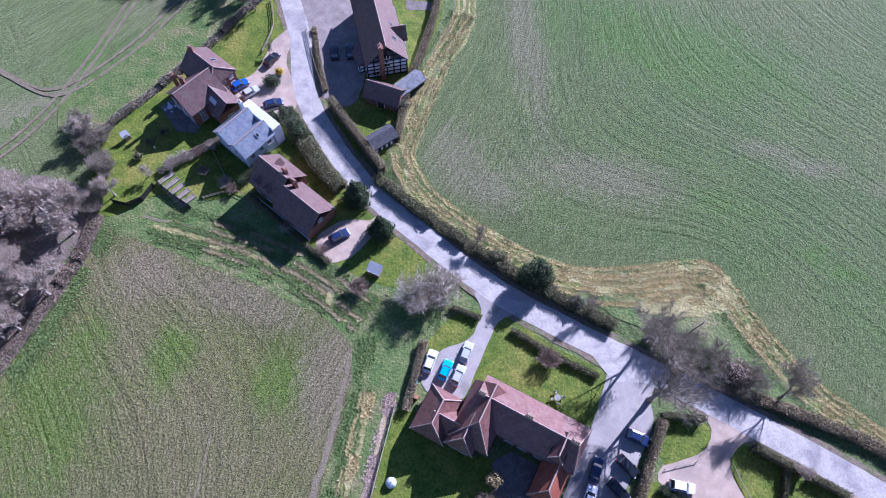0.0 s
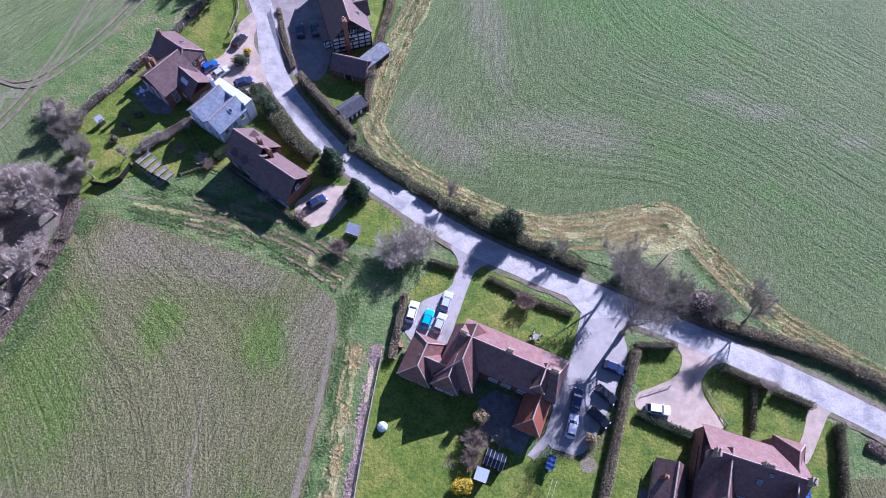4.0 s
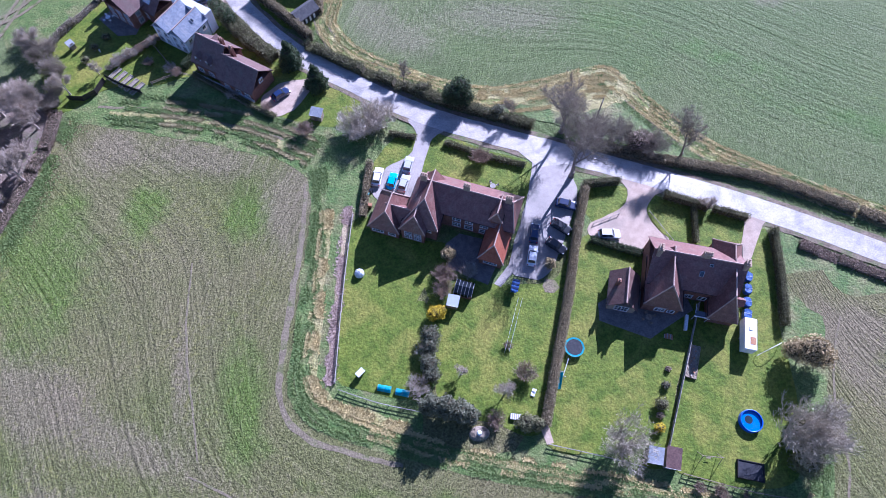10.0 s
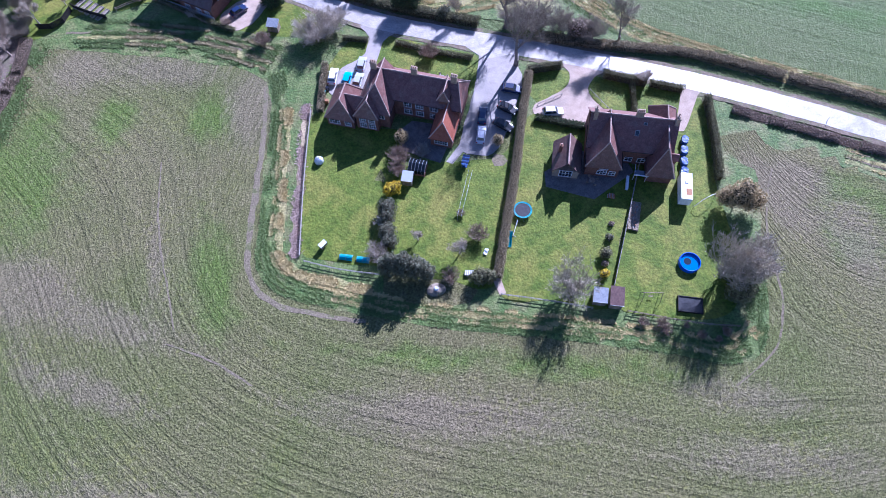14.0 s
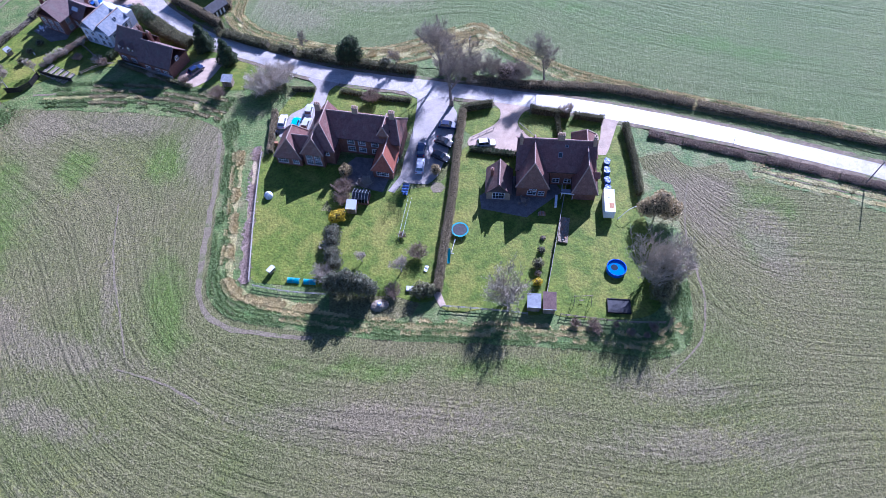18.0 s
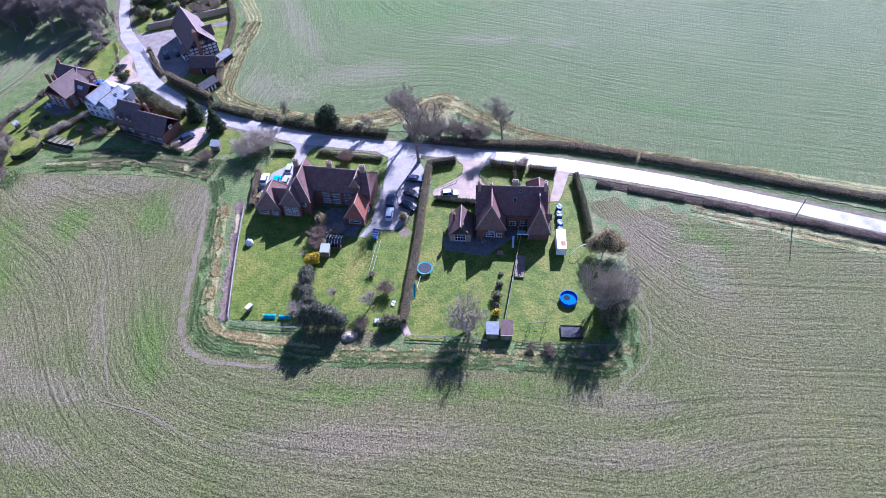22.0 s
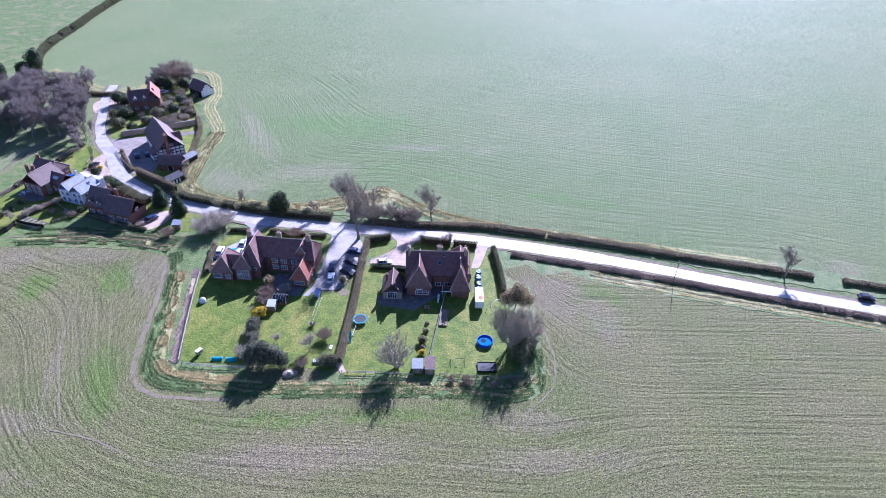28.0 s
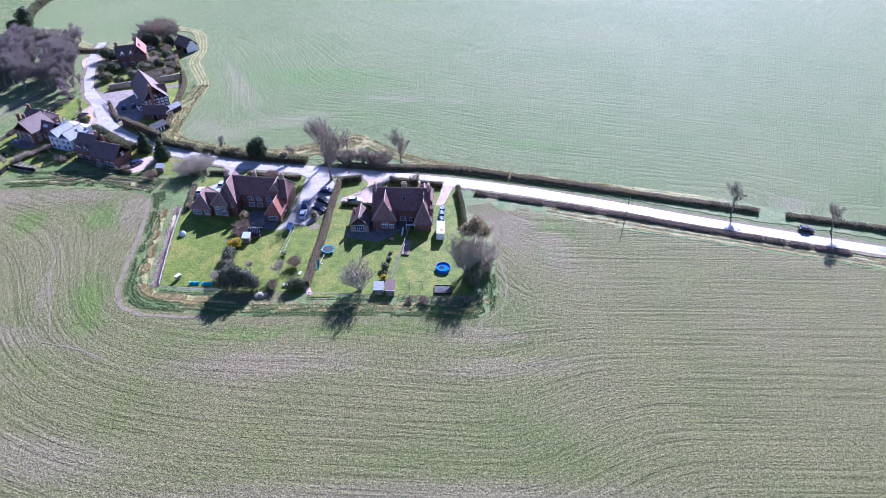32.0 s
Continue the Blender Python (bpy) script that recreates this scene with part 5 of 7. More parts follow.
def tufts(name, line, spread, count, size, mat, label, seed, lean=0.35):
    """Grass tussocks strewn about a line, one mesh of blades."""
    line = np.array(line)
    rs = np.random.RandomState(seed)
    i = rs.randint(0, len(line), count)
    c = line[i] + rs.normal(size=(count, 2)) * spread + (line[np.minimum(i + 1, len(line) - 1)] - line[i]) * rs.uniform(0, 1, (count, 1))
    keep = np.array([noise.noise((x / 4, y / 4, seed)) > -0.12 for x, y in c])
    c = c[keep]
    vs, fs = [], []
    for x, y in c:
        for _ in range(4):
            a = rs.uniform(0, 6.283)
            s = size * rs.uniform(0.5, 1.3)
            dx, dy = math.cos(a), math.sin(a)
            b = len(vs)
            vs += [(x - dy * s * 0.25, y + dx * s * 0.25, 0.02), (x + dy * s * 0.25, y - dx * s * 0.25, 0.02), (x + dx * s * 0.8, y + dy * s * 0.8, s * rs.uniform(0.25, 0.7))]
            fs.append((b, b + 1, b + 2))
    me = bpy.data.meshes.new(name)
    me.from_pydata(vs, [], fs)
    return tagged(place(name, me, mat), label, "grass", kind="stuff")


rng = random.Random(5)
# field and lane hedges
N_HEDGE = [(-16.5, 70), (-10, 65), (-3, 60.2), (8, 53.2), (20, 46.8), (31, 41.6)]
hedge("field_hedge", N_HEDGE, 2.2, 1.9, "hedge", "ragged leafless hedge along the north side of the lane", 3, 80, 0.2, 0.15)
hedge("field_hedge", [(43, 35.5), (53, 31.0), (65, 27.2), (77, 22.6), (92, 14)], 2.1, 1.4, "brown_hedge", "brown ragged hedge along the north side of the lane", 4, 80, 0.2)
hedge("field_hedge", [(93, 13.3), (107, 4.7), (120, -3.5), (134, -12.5), (150, -22.2), (157, -26.6)], 2.1, 1.35, "brown_hedge", "brown trimmed roadside hedge running to a gateway", 5, 60, 0.2)
hedge("field_hedge", [(164, -31), (184, -43.5), (222, -68), (292, -112)], 1.8, 1.3, "brown_hedge", "brown roadside hedge beyond the gateway", 6, 40, 0.25)
hedge("verge_hedge", [(78.5, 7.6), (92, -0.9), (106, -9.6), (124, -21.6), (140, -32.6), (168, -51)], 1.7, 0.8, "brown_twigs", "low brown scrub along the south bank of the lane", 7, 110, 0.2, 0.2, top=0.5)
hedge("garden_hedge", [(38.6, 24.5), (34.0, 12.2), (30.2, 1.2), (25.6, -10.6), (21.9, -20.2)], 1.5, 2.2, "brown_hedge", "tall clipped brown hedge between the gardens", 9, 130, 0.15, top=0.1)
hedge("garden_hedge", [(73.6, 11), (71.5, 1), (69, -8)], 1.3, 2.2, "hedge", "tall clipped hedge beside the field", 10, 110, 0.15, top=0.12)
hedge("front_hedge", [(38.8, 25.8), (46, 25.6)], 1.2, 2.2, "hedge", "clipped hedge at the front garden", 11, 110, 0.14, top=0.08)
hedge("front_hedge", [(54.5, 21.4), (61, 18.2), (62.5, 17.5)], 1.4, 2.3, "hedge", "clipped front hedge along the lane", 12, 110, 0.14, top=0.1)
hedge("front_hedge", [(63.5, 17.2), (69.5, 14.4)], 1.2, 1.8, "hedge", "low clipped front hedge along the lane", 13, 110, 0.14, top=0.1)
hedge("front_hedge", [(59.5, 17.6), (57.8, 10.5)], 0.9, 1.6, "hedge", "clipped hedge dividing two front lawns", 14, 110, 0.14, top=0.08)
hedge("front_hedge", [(37.6, 13.4), (46.4, 9.4)], 1.4, 1.2, "evergreen", "low clipped green hedge by the gravel", 15, 130, 0.14, top=0.08)
hedge("front_hedge", [(0.5, 43.2), (5.6, 41.5)], 1.0, 1.2, "hedge", "clipped hedge by the drive mouth", 16, 110, 0.14)
hedge("front_hedge", [(12, 39.5), (20, 35.2), (27.5, 32)], 1.0, 1.1, "hedge", "low front hedge of the brick houses", 17, 110, 0.14, 0.1)
hedge("lane_hedge", [(-15.5, 71.5), (-19.5, 76.5), (-24, 82), (-28.4, 87.4)], 1.5, 3.2, "brown_hedge", "tall clipped hedge between the lane and the timbered house", 18, 110, 0.15, top=0.1)
hedge("lane_hedge", [(-30.2, 91), (-32.6, 98), (-35.2, 108)], 1.0, 1.1, "brown_hedge", "low scrubby hedge by the forecourt fence", 118, 80, 0.15, 0.2)
hedge("lane_hedge", [(-37.6, 84), (-33, 77.8), (-28.2, 71.2), (-23.8, 66.8)], 3.4, 2.3, "hedge", "broad green hedge on the inner bend", 19, 150, 0.18)
hedge("field_hedge", [(-13.3, 80), (-12.3, 92), (-9.8, 104), (-7.5, 118), (-8.5, 130)], 1.6, 1.7, "brown_hedge", "brown hedge between garden and field", 20, 90, 0.18)
hedge("field_hedge", [(-9.5, 134), (-11, 150), (-7, 157)], 1.6, 1.6, "brown_hedge", "ragged brown hedge beside the field", 21, 80, 0.18)
hedge("field_hedge", [(-75.5, 77), (-67, 88.5), (-60, 98), (-55, 107), (-49, 117)], 1.4, 1.3, "twigs", "thin leafless hedge behind the cottages", 22, 80, 0.18, 0.3)
hedge("garden_hedge", [(-41.5, 64), (-36, 59.6), (-29, 54), (-24, 50.6)], 0.8, 1.1, "hedge", "low hedge at the cottage garden's foot", 23, 90, 0.14)
hedge("garden_hedge", [(-44, 66.5), (-39.5, 73.5)], 1.3, 1.7, "evergreen", "clipped evergreen hedge between cottages", 24, 140, 0.14)
garden_wall = thing("garden_wall", -22.5, 123, 0, 9, "long weathered brick garden wall behind the timbered house", "wall")
for k in range(9):
    part("wall_bay", boxes((-13.5 + 3 * k, -10.5 + 3 * k - 0.02, -0.2, 0.2, -0.2, 2.1)), "pale_brick", garden_wall)
    part("coping", boxes((-13.5 + 3 * k, -10.5 + 3 * k - 0.02, -0.28, 0.28, 2.1, 2.2), bevel=0.02), "grey_slab", garden_wall)
    part("pier", boxes((-13.7 + 3 * k, -13.3 + 3 * k, -0.3, 0.3, -0.2, 2.3), bevel=0.02), "pale_brick", garden_wall)
hedge("garden_hedge", [(-6.6, 24), (-4.4, 36)], 1.4, 1.6, "brown_hedge", "leafless hedge beside the drive", 26, 100, 0.15)
hedge("far_hedge", [(-80, 206), (-82, 225), (-80, 246), (-72, 274), (-60, 318), (-30, 400)], 3.4, 3.2, "hedge", "long dark hedge between far fields", 27, 45, 0.4, 0.1)
hedge("far_hedge", [(-62, 174), (-50, 168), (-40, 165)], 1.8, 1.4, "brown_hedge", "ragged hedge beyond the farm", 28, 45, 0.3, 0.2)

# roadside trees
bare_tree("oak", 36.8, 28.4, 1.15, 20, "tall leafless roadside tree with spreading limbs")
bare_tree("ash", 37.0, 39.6, 1.7, 200, "tall leafless tree in the field hedge")
bare_tree("bush", 42.5, 37.6, 1.1, 260, "tangled brown leafless thicket in the hedge", "thicket")
bare_tree("ash", 60.6, 30.4, 1.1, 70, "slender leafless tree in the hedge")
bare_tree("ash", 27.0, 44.6, 0.5, 120, "small leafless hedgerow tree")
bare_tree("ash", 4.6, 56.6, 0.5, 30, "small leafless hedgerow tree")
bare_tree("ash", 149, -24.5, 0.85, 30, "lone leafless tree beside the lane")
bare_tree("ash", 171, -41, 0.9, 130, "leafless tree in the roadside hedge")
bare_tree("pale", 61.8, 17.6, 0.6, 10, "small leafless tree in the front hedge")
shrub("hedgerow_bush", 52, 34.2, [(0, 0, 2, 3, 2.6, 2.6), (2, -0.6, 1.6, 2.2, 2, 2)], 2600, 0.2, "brown_twigs", "dense dark leafless thicket in the hedge", 3)
bare_tree("bush", 49, 36.5, 1.1, 10, "tangled leafless thicket in the hedge", "thicket")
bare_tree("bush", 55, 33.0, 1.1, 50, "tangled leafless thicket in the hedge", "thicket")
bare_tree("bush", 45, 38.5, 1.0, 150, "leafless thicket under the tall tree", "thicket")
bare_tree("bush", 38.5, 40.0, 1.0, 90, "leafless thicket under the tall tree", "thicket")
shrub("evergreen_tree", 15.6, 49.6, [(0, 0, 4.2, 2.9, 2.7, 2.6), (0.9, 0.4, 5.6, 2.0, 1.9, 1.7), (-1.3, 0, 3.2, 2.2, 2.1, 2.0), (1.6, -0.8, 3.2, 1.9, 1.9, 1.9)], 6400, 0.2, "evergreen", "round dark evergreen tree in the hedge", 4, "tree")
shrub("ivy_bush", 24.0, 45.6, [(0, 0, 1.4, 1.6, 1.4, 1.4)], 900, 0.17, "grey_green", "grey-green bush in the hedge", 5)
shrub("ivy_bush", 8.5, 53.8, [(0, 0, 1.4, 2.4, 1.4, 1.3)], 1100, 0.17, "hedge", "dark bush in the hedge", 6)
bare_tree("pale_bush", -4.4, 45.2, 1.35, 0, "big pale leafless thicket beside the lane", "thicket")
bare_tree("pale_bush", -1.4, 46.8, 1.1, 140, "pale leafless thicket beside the lane", "thicket")
bare_tree("pale_bush", -7.4, 44.6, 1.1, 240, "pale leafless thicket beside the lane", "thicket")
bare_tree("rust_bush", 18.6, 34.4, 0.75, 30, "brown leafless shrub at the front lawn")
for x, y, s in ((-20.0, 64.6, 1.0), (-14.4, 57.6, 0.95)):
    bl = [(0.3 * math.sin(3 * k), 0.3 * math.cos(4 * k), 0.9 + 0.95 * k * s, (2.9 - 0.37 * k) * s, (2.9 - 0.37 * k) * s, 1.0) for k in range(7)]
    shrub("conifer", x, y, bl, 5200, 0.24, "evergreen", "broad dark green conifer at the drive entrance", int(90 + x), "tree")

# gardens of the brick houses
shrub("forsythia", 5.6, 1.6, [(0, 0, 1.5, 1.7, 1.4, 1.3), (0.9, 0.3, 1.9, 1.0, 1.0, 0.9), (-0.9, -0.2, 1.2, 1.0, 1.0, 0.9)], 1900, 0.15, "yellow", "bright yellow flowering shrub in the border", 7)
shrub("border_shrub", 4.0, -2.6, [(0, 0, 1.8, 1.9, 2.0, 1.7), (-0.4, -1.8, 1.6, 1.7, 1.7, 1.6)], 2400, 0.16, "grey_green", "grey-green evergreen shrub in the border", 8)
bare_tree("pale_bush", 3.0, -4.8, 0.55, 20, "grey leafless shrub in the border")
shrub("border_shrub", 3.2, -7.6, [(0, 0, 1.7, 1.8, 1.9, 1.6), (0.2, -2.0, 1.5, 1.7, 1.6, 1.5)], 2400, 0.16, "grey_green", "mixed green shrub in the border", 9)
bare_tree("pale_bush", 0.8, -11.4, 0.65, 80, "grey leafless shrub by the lawn corner")
shrub("leylandii", 5.0, -16.0, [(-2.6, 0.8, 3.0, 2.0, 1.8, 3.0), (-1.8, 0.6, 5.0, 1.5, 1.4, 1.8), (0, 0, 3.6, 2.2, 2.0, 3.4), (0.4, 0, 6.0, 1.5, 1.4, 1.7), (2.4, -0.8, 3.4, 2.1, 1.9, 3.2), (4.2, -1.6, 2.6, 1.6, 1.5, 2.5)], 8500, 0.2, "grey_green", "tall dense evergreen screen at the garden end", 10, "tree")
shrub("border_shrub", 9.2, 13.0, [(0, 0, 2.0, 1.5, 1.4, 1.6)], 1400, 0.15, "olive", "olive-green shrub beside the terrace", 11)
bare_tree("rust_bush", 8.0, 9.0, 0.75, 15, "brown leafless shrub by the terrace")
bare_tree("rust_bush", 7.4, 6.2, 0.7, 95, "brown leafless shrub by the terrace")
bare_tree("pale_bush", 12.8, 9.4, 0.5, 10, "grey twiggy shrub on the terrace edge")
bare_tree("pale", 8.8, -9.8, 0.45, 0, "small pale leafless fruit tree on the lawn")
bare_tree("pale", 16.0, -14.0, 0.65, 40, "leafless grey fruit tree on the lawn")
bare_tree("rust_bush", 20.0, -11.2, 0.7, 10, "brown leafless shrub by the hedge")
bare_tree("rust_bush", 13.6, -18.6, 0.6, 100, "brown shrub at the garden end")
bare_tree("rust_bush", 17.8, -5.8, 0.3, 0, "small brown shrub on the lawn")
shrub("evergreen_bush", 18.8, -19.8, [(0, 0, 1.6, 2.2, 1.6, 1.8), (1.6, -0.4, 1.5, 1.4, 1.3, 1.6)], 2300, 0.17, "hedge", "dark evergreen bush in the corner", 12)
shrub("border_shrub", 28.4, 9.0, [(0, 0, 1.3, 1.1, 1.1, 1.2)], 800, 0.15, "olive", "green shrub at the drive end", 13)
bare_tree("fan", 34.6, -25.4, 1.0, 0, "leafless pale weeping tree at the garden end")
shrub("border_shrub", 42.6, -19.4, [(0, 0, 1.0, 1.2, 1.2, 1.0)], 700, 0.14, "hedge", "dark shrub by the fence", 14)
shrub("yellow_shrub", 41.2, -23.2, [(0, 0, 0.8, 1.0, 0.8, 0.7)], 500, 0.12, "yellow", "small yellow-flowering shrub by the fence", 15)
for k, (x, y, q) in enumerate(((45.6, -13.4, 0.5), (44.4, -16.2, 0.8), (42.0, -21.2, 0.6))):
    shrub("border_plant", x, y, [(0, 0, 0.7 * q, 1.2 * q, 1.0 * q, 0.9 * q)], 300, 0.12, "grey_green" if k % 2 else "brown_twigs", "low shrub in the fence border", 30 + k)
shrub("willow", 69.8, -14.0, [(0, 0, 4.2, 3.0, 2.8, 2.6), (2.2, -1.0, 3.2, 2.4, 2.2, 2.2), (-2.0, 0.8, 3.0, 2.2, 2.0, 2.1), (0.4, 0.2, 6.0, 2.0, 1.9, 1.5)], 7500, 0.17, "olive", "olive-brown bushy tree at the lawn edge", 16, "tree")
bare_tree("fan", 62.8, -27.2, 1.5, 60, "large grey leafless tree at the lawn edge").scale = (1.15, 1.15, 1.5)
bare_tree("fan", 69.0, -24.6, 0.7, 120, "grey leafless tree at the lawn edge")
bare_tree("grey", 66.0, -29.2, 0.9, 200, "grey leafless tree at the lawn edge")
shrub("ivy_thicket", 63.0, -31.6, [(0, 0, 3.0, 2.6, 2.4, 3.0), (1.4, 3.0, 2.6, 2.2, 2.2, 2.6), (2.4, 6.4, 2.2, 1.9, 2.2, 2.2)], 5600, 0.19, "hedge", "dark ivy-covered thicket in the corner", 17)
bare_tree("bush", 66.5, -28, 1.0, 20, "dark leafless thicket at the field edge", "thicket")
for k in range(7):
    bare_tree("rust_bush", 45 + 2.4 * k + rng.uniform(-1.1, 1.1), -33.6 - 0.8 * k + rng.uniform(-1.2, 0.8), 0.2 + 0.2 * rng.random(), 50 * k, "low brown scrub outside the fence", "scrub")

# cottage gardens and the wood on the west
for x, y, s, k in ((-77, 75, 0.7, "grey"), (-68.7, 62, 0.62, "grey"), (-63, 67, 0.5, "pale"), (-72, 68, 0.6, "ash"), (-74, 60, 0.6, "ash")):
    bare_tree(k, x, y, s, 40 * s * 10, "leafless garden tree below the cottages")
for k in range(9):
    bare_tree("bush", -71 - 0.9 * k + rng.uniform(-2, 2), 58 + 2.6 * k + rng.uniform(-2, 2), 0.7 + 0.3 * rng.random(), 40 * k, "tangled grey leafless garden scrub", "scrub")
wood = 0
for k in range(1500):
    x, y = rng.uniform(-122, -73), rng.uniform(4, 62)
    if wood < 280 and x < -72 - max(0, 42 - y) * 0.42 + (max(0, y - 46) * -0.25):
        wood += 1
        bare_tree("wood_pale", x, y, 0.66 + 0.36 * rng.random(), rng.uniform(0, 360), "pale leafless tree in the wood", "woodland_tree", "wood west of the field")
hedge("wood_edge", [(-92, 0), (-84, 14), (-78.5, 30), (-74, 42), (-71.5, 50), (-71, 57)], 2.6, 1.0, "brown_twigs", "brambly undergrowth at the edge of the wood", 40, 110, 0.16, 0.2)
wood = 0
for k in range(900):
    x, y = rng.uniform(-140, -46), rng.uniform(112, 176)
    if wood < 105 and x < -48.5 - max(0, 138 - y) * 0.7 and y > 129 - (x + 66) * 0.2 and y < 168 - (x + 60) * 0.15:
        wood += 1
        bare_tree("wood", x, y, 0.8 + 0.35 * rng.random(), rng.uniform(0, 360), "dark leafless tree in the wood", "woodland_tree", "wood beyond the lane")
for x, y, k in ((-50.6, 118.5, 0.62), (-52.4, 123.5, 0.8), (-50.2, 128.6, 0.85), (-54.6, 132.0, 0.9), (-51.4, 136.8, 0.95), (-58.6, 128.4, 0.85), (-63.0, 131.6, 0.9), (-57.6, 138.2, 0.95), (-68.2, 134.0, 0.85), (-49.6, 112.6, 0.55)):
    bare_tree("wood", x, y, k, 210 * k, "leafless tree in the strip of wood beside the lane", "woodland_tree", "wood beyond the lane")
for x, y, s in ((-48.5, 121, 0.55), (-47, 126, 0.5), (-51, 117, 0.5), (-44, 100, 0.3)):
    bare_tree("ash", x, y, s, 90 * s, "leafless tree beside the lane")
for k, (x, y, s, mt) in enumerate(((-36, 139, 2.6, "evergreen"), (-24, 137, 2.2, "hedge"), (-18, 140, 2.0, "evergreen"), (-20, 150, 2.0, "hedge"), (-15, 149, 2.2, "grey_green"), (-37, 152, 2.6, "evergreen"),
                                   (-40, 139, 2.2, "hedge"), (-13, 137, 1.6, "hedge"), (-28, 131, 1.8, "grey_green"), (-19, 131, 1.5, "hedge"), (-38, 130, 2.2, "hedge"), (-33, 126, 1.8, "evergreen"), (-40, 155, 3.0, "evergreen"))):
    shrub("evergreen_bush", x, y, [(0, 0, s, s * 1.1, s, s), (s * 0.7, s * 0.3, s * 0.7, s * 0.7, s * 0.7, s * 0.7)], int(420 * s), 0.26, mt, "dark evergreen bush in the farmhouse garden", 50 + k)
for x, y, s in ((-24, 170, 0.75), (-11, 168, 0.7), (-27, 164, 0.6), (-21, 174, 0.75)):
    bare_tree("wood", x, y, s, 100 * s, "leafless tree behind the farmhouse")
bare_tree("rust_bush", -17, 172, 2.6, 30, "large rust-brown leafless tree behind the farmhouse")
for x, y, s in ((-22, 168, 3.0), (-26, 171, 2.6), (-14, 166, 2.4)):
    shrub("evergreen_bush", x, y, [(0, 0, s, s * 1.1, s, s), (s * 0.6, -s * 0.4, s * 0.7, s * 0.8, s * 0.7, s * 0.7)], int(420 * s), 0.26, "evergreen", "dark evergreen bush behind the farmhouse", int(80 - x))
for k in range(26):
    x, y = rng.uniform(-40, -11), rng.uniform(125, 158)
    if abs(x + 29) > 7 or y < 142:
        bare_tree(("bush", "pale_bush", "rust_bush")[k % 3], x, y, 0.5 + 0.35 * rng.random(), 47 * k, "leafless shrub in the farmhouse garden")
for x, y, s in ((-79, 203, 5.6), (-84, 199, 3.4), (-92, 196, 4.0), (-100, 194, 3.6)):
    shrub("distant_tree", x, y, [(0, 0, s, s * 0.7, s * 0.7, s), (1, 0, s * 1.5, s * 0.45, s * 0.45, s * 0.6)], 900, 0.5, "evergreen", "dark evergreen tree far off", int(260 - x), "tree")
shrub("lane_bush", -42.0, 92.0, [(0, 0, 1.3, 2.0, 1.4, 1.3)], 1100, 0.16, "evergreen", "green bush beside the parking place", 70)
shrub("forsythia", -41.0, 95.0, [(0, 0, 0.9, 1.0, 0.8, 0.8)], 500, 0.13, "yellow", "yellow flowering shrub beside the parking place", 71)
for k, (x, y) in enumerate(((-57, 71.5), (-52, 68.5), (-47, 66.2), (-45.5, 64.8), (-33, 57.2), (-25.6, 53), (-59, 70), (-38, 64))):
    bare_tree("rust_bush" if k % 2 else "pale_bush", x, y, 0.45, 37 * k, "leafless garden shrub below the cottages")
bare_tree("rust_bush", -17.5, 45.6, 0.7, 12, "heap of brown brushwood and scrub", "scrub")
shrub("garden_bush", -13.0, 88.0, [(0, 0, 1.2, 1.5, 1.5, 1.3)], 700, 0.16, "grey_green", "pale bush behind the outbuilding", 72)

for k, (x, y, q) in enumerate(((-37.4, 83.4, 1.7), (-35.6, 81.0, 1.9), (-34.0, 78.8, 1.6), (-40.4, 82.6, 1.2))):
    shrub("evergreen_bush", x, y, [(0, 0, q, q * 1.1, q, q), (q * 0.6, -q * 0.4, q * 0.8, q * 0.7, q * 0.7, q * 0.8)], int(900 * q), 0.18, "evergreen", "dark evergreen bush on the inner bend", 140 + k)
for k in range(9):
    x, y = -60.5 + 1.25 * k, 68.2 + 0.95 * k
    bare_tree(("bush", "pale_bush", "rust_bush")[k % 3], x, y, 0.34 + 0.05 * (k % 2), 61 * k, "leafless shrub in the border between the cottage gardens", "border_shrub")
for k, (x, y) in enumerate(((-64.6, 74.6), (-66.2, 71.0), (-62.4, 77.4))):
    shrub("garden_bush", x, y, [(0, 0, 0.8, 1.1, 0.9, 0.8)], 420, 0.14, "hedge", "dark low bush on the cottage lawn", 150 + k)

# tussocks on the margins
def aside(line, off):
    """A line moved sideways to its right."""
    line = np.array(line, float)
    d = np.gradient(line, axis=0)
    d /= np.linalg.norm(d, axis=1)[:, None]
    return line + np.stack([d[:, 1], -d[:, 0]], 1) * off


south_line = curve_through(EDGE_S[4:16], 0.5)
north_line = curve_through(EDGE_N[4:20], 0.5)
bank = curve_through([(-60, 55.6), (-48, 53), (-36, 49.5), (-26, 45), (-17, 39)], 0.5)
west_margin = wobble(curve_through([(-13.4, 26), (-15.8, 8), (-17.6, -5), (-17.2, -9), (-14, -12.6), (-8, -15.4), (-2, -18)], 0.5), 0.3, 3, 1)
tufts("straw_tussocks", west_margin, 0.4, 8000, 0.5, "tuft", "dry straw-coloured grass tussocks in the margin", 3)
tufts("straw_tussocks", aside(west_margin, 1.3), 0.16, 2200, 0.42, "tuft", "narrow line of dry tussocks in the margin", 23)
for k, off in enumerate((-0.6, -1.5, -2.6, -3.4)):
    tufts("green_tussocks", wobble(aside(south_line, off), 0.25, 3, off), 0.22, 5200, 0.4, "green_tuft", "green grass tussocks in the margin", 4 + 20 * k)
below = curve_through(EDGE_S[9:15], 0.5)
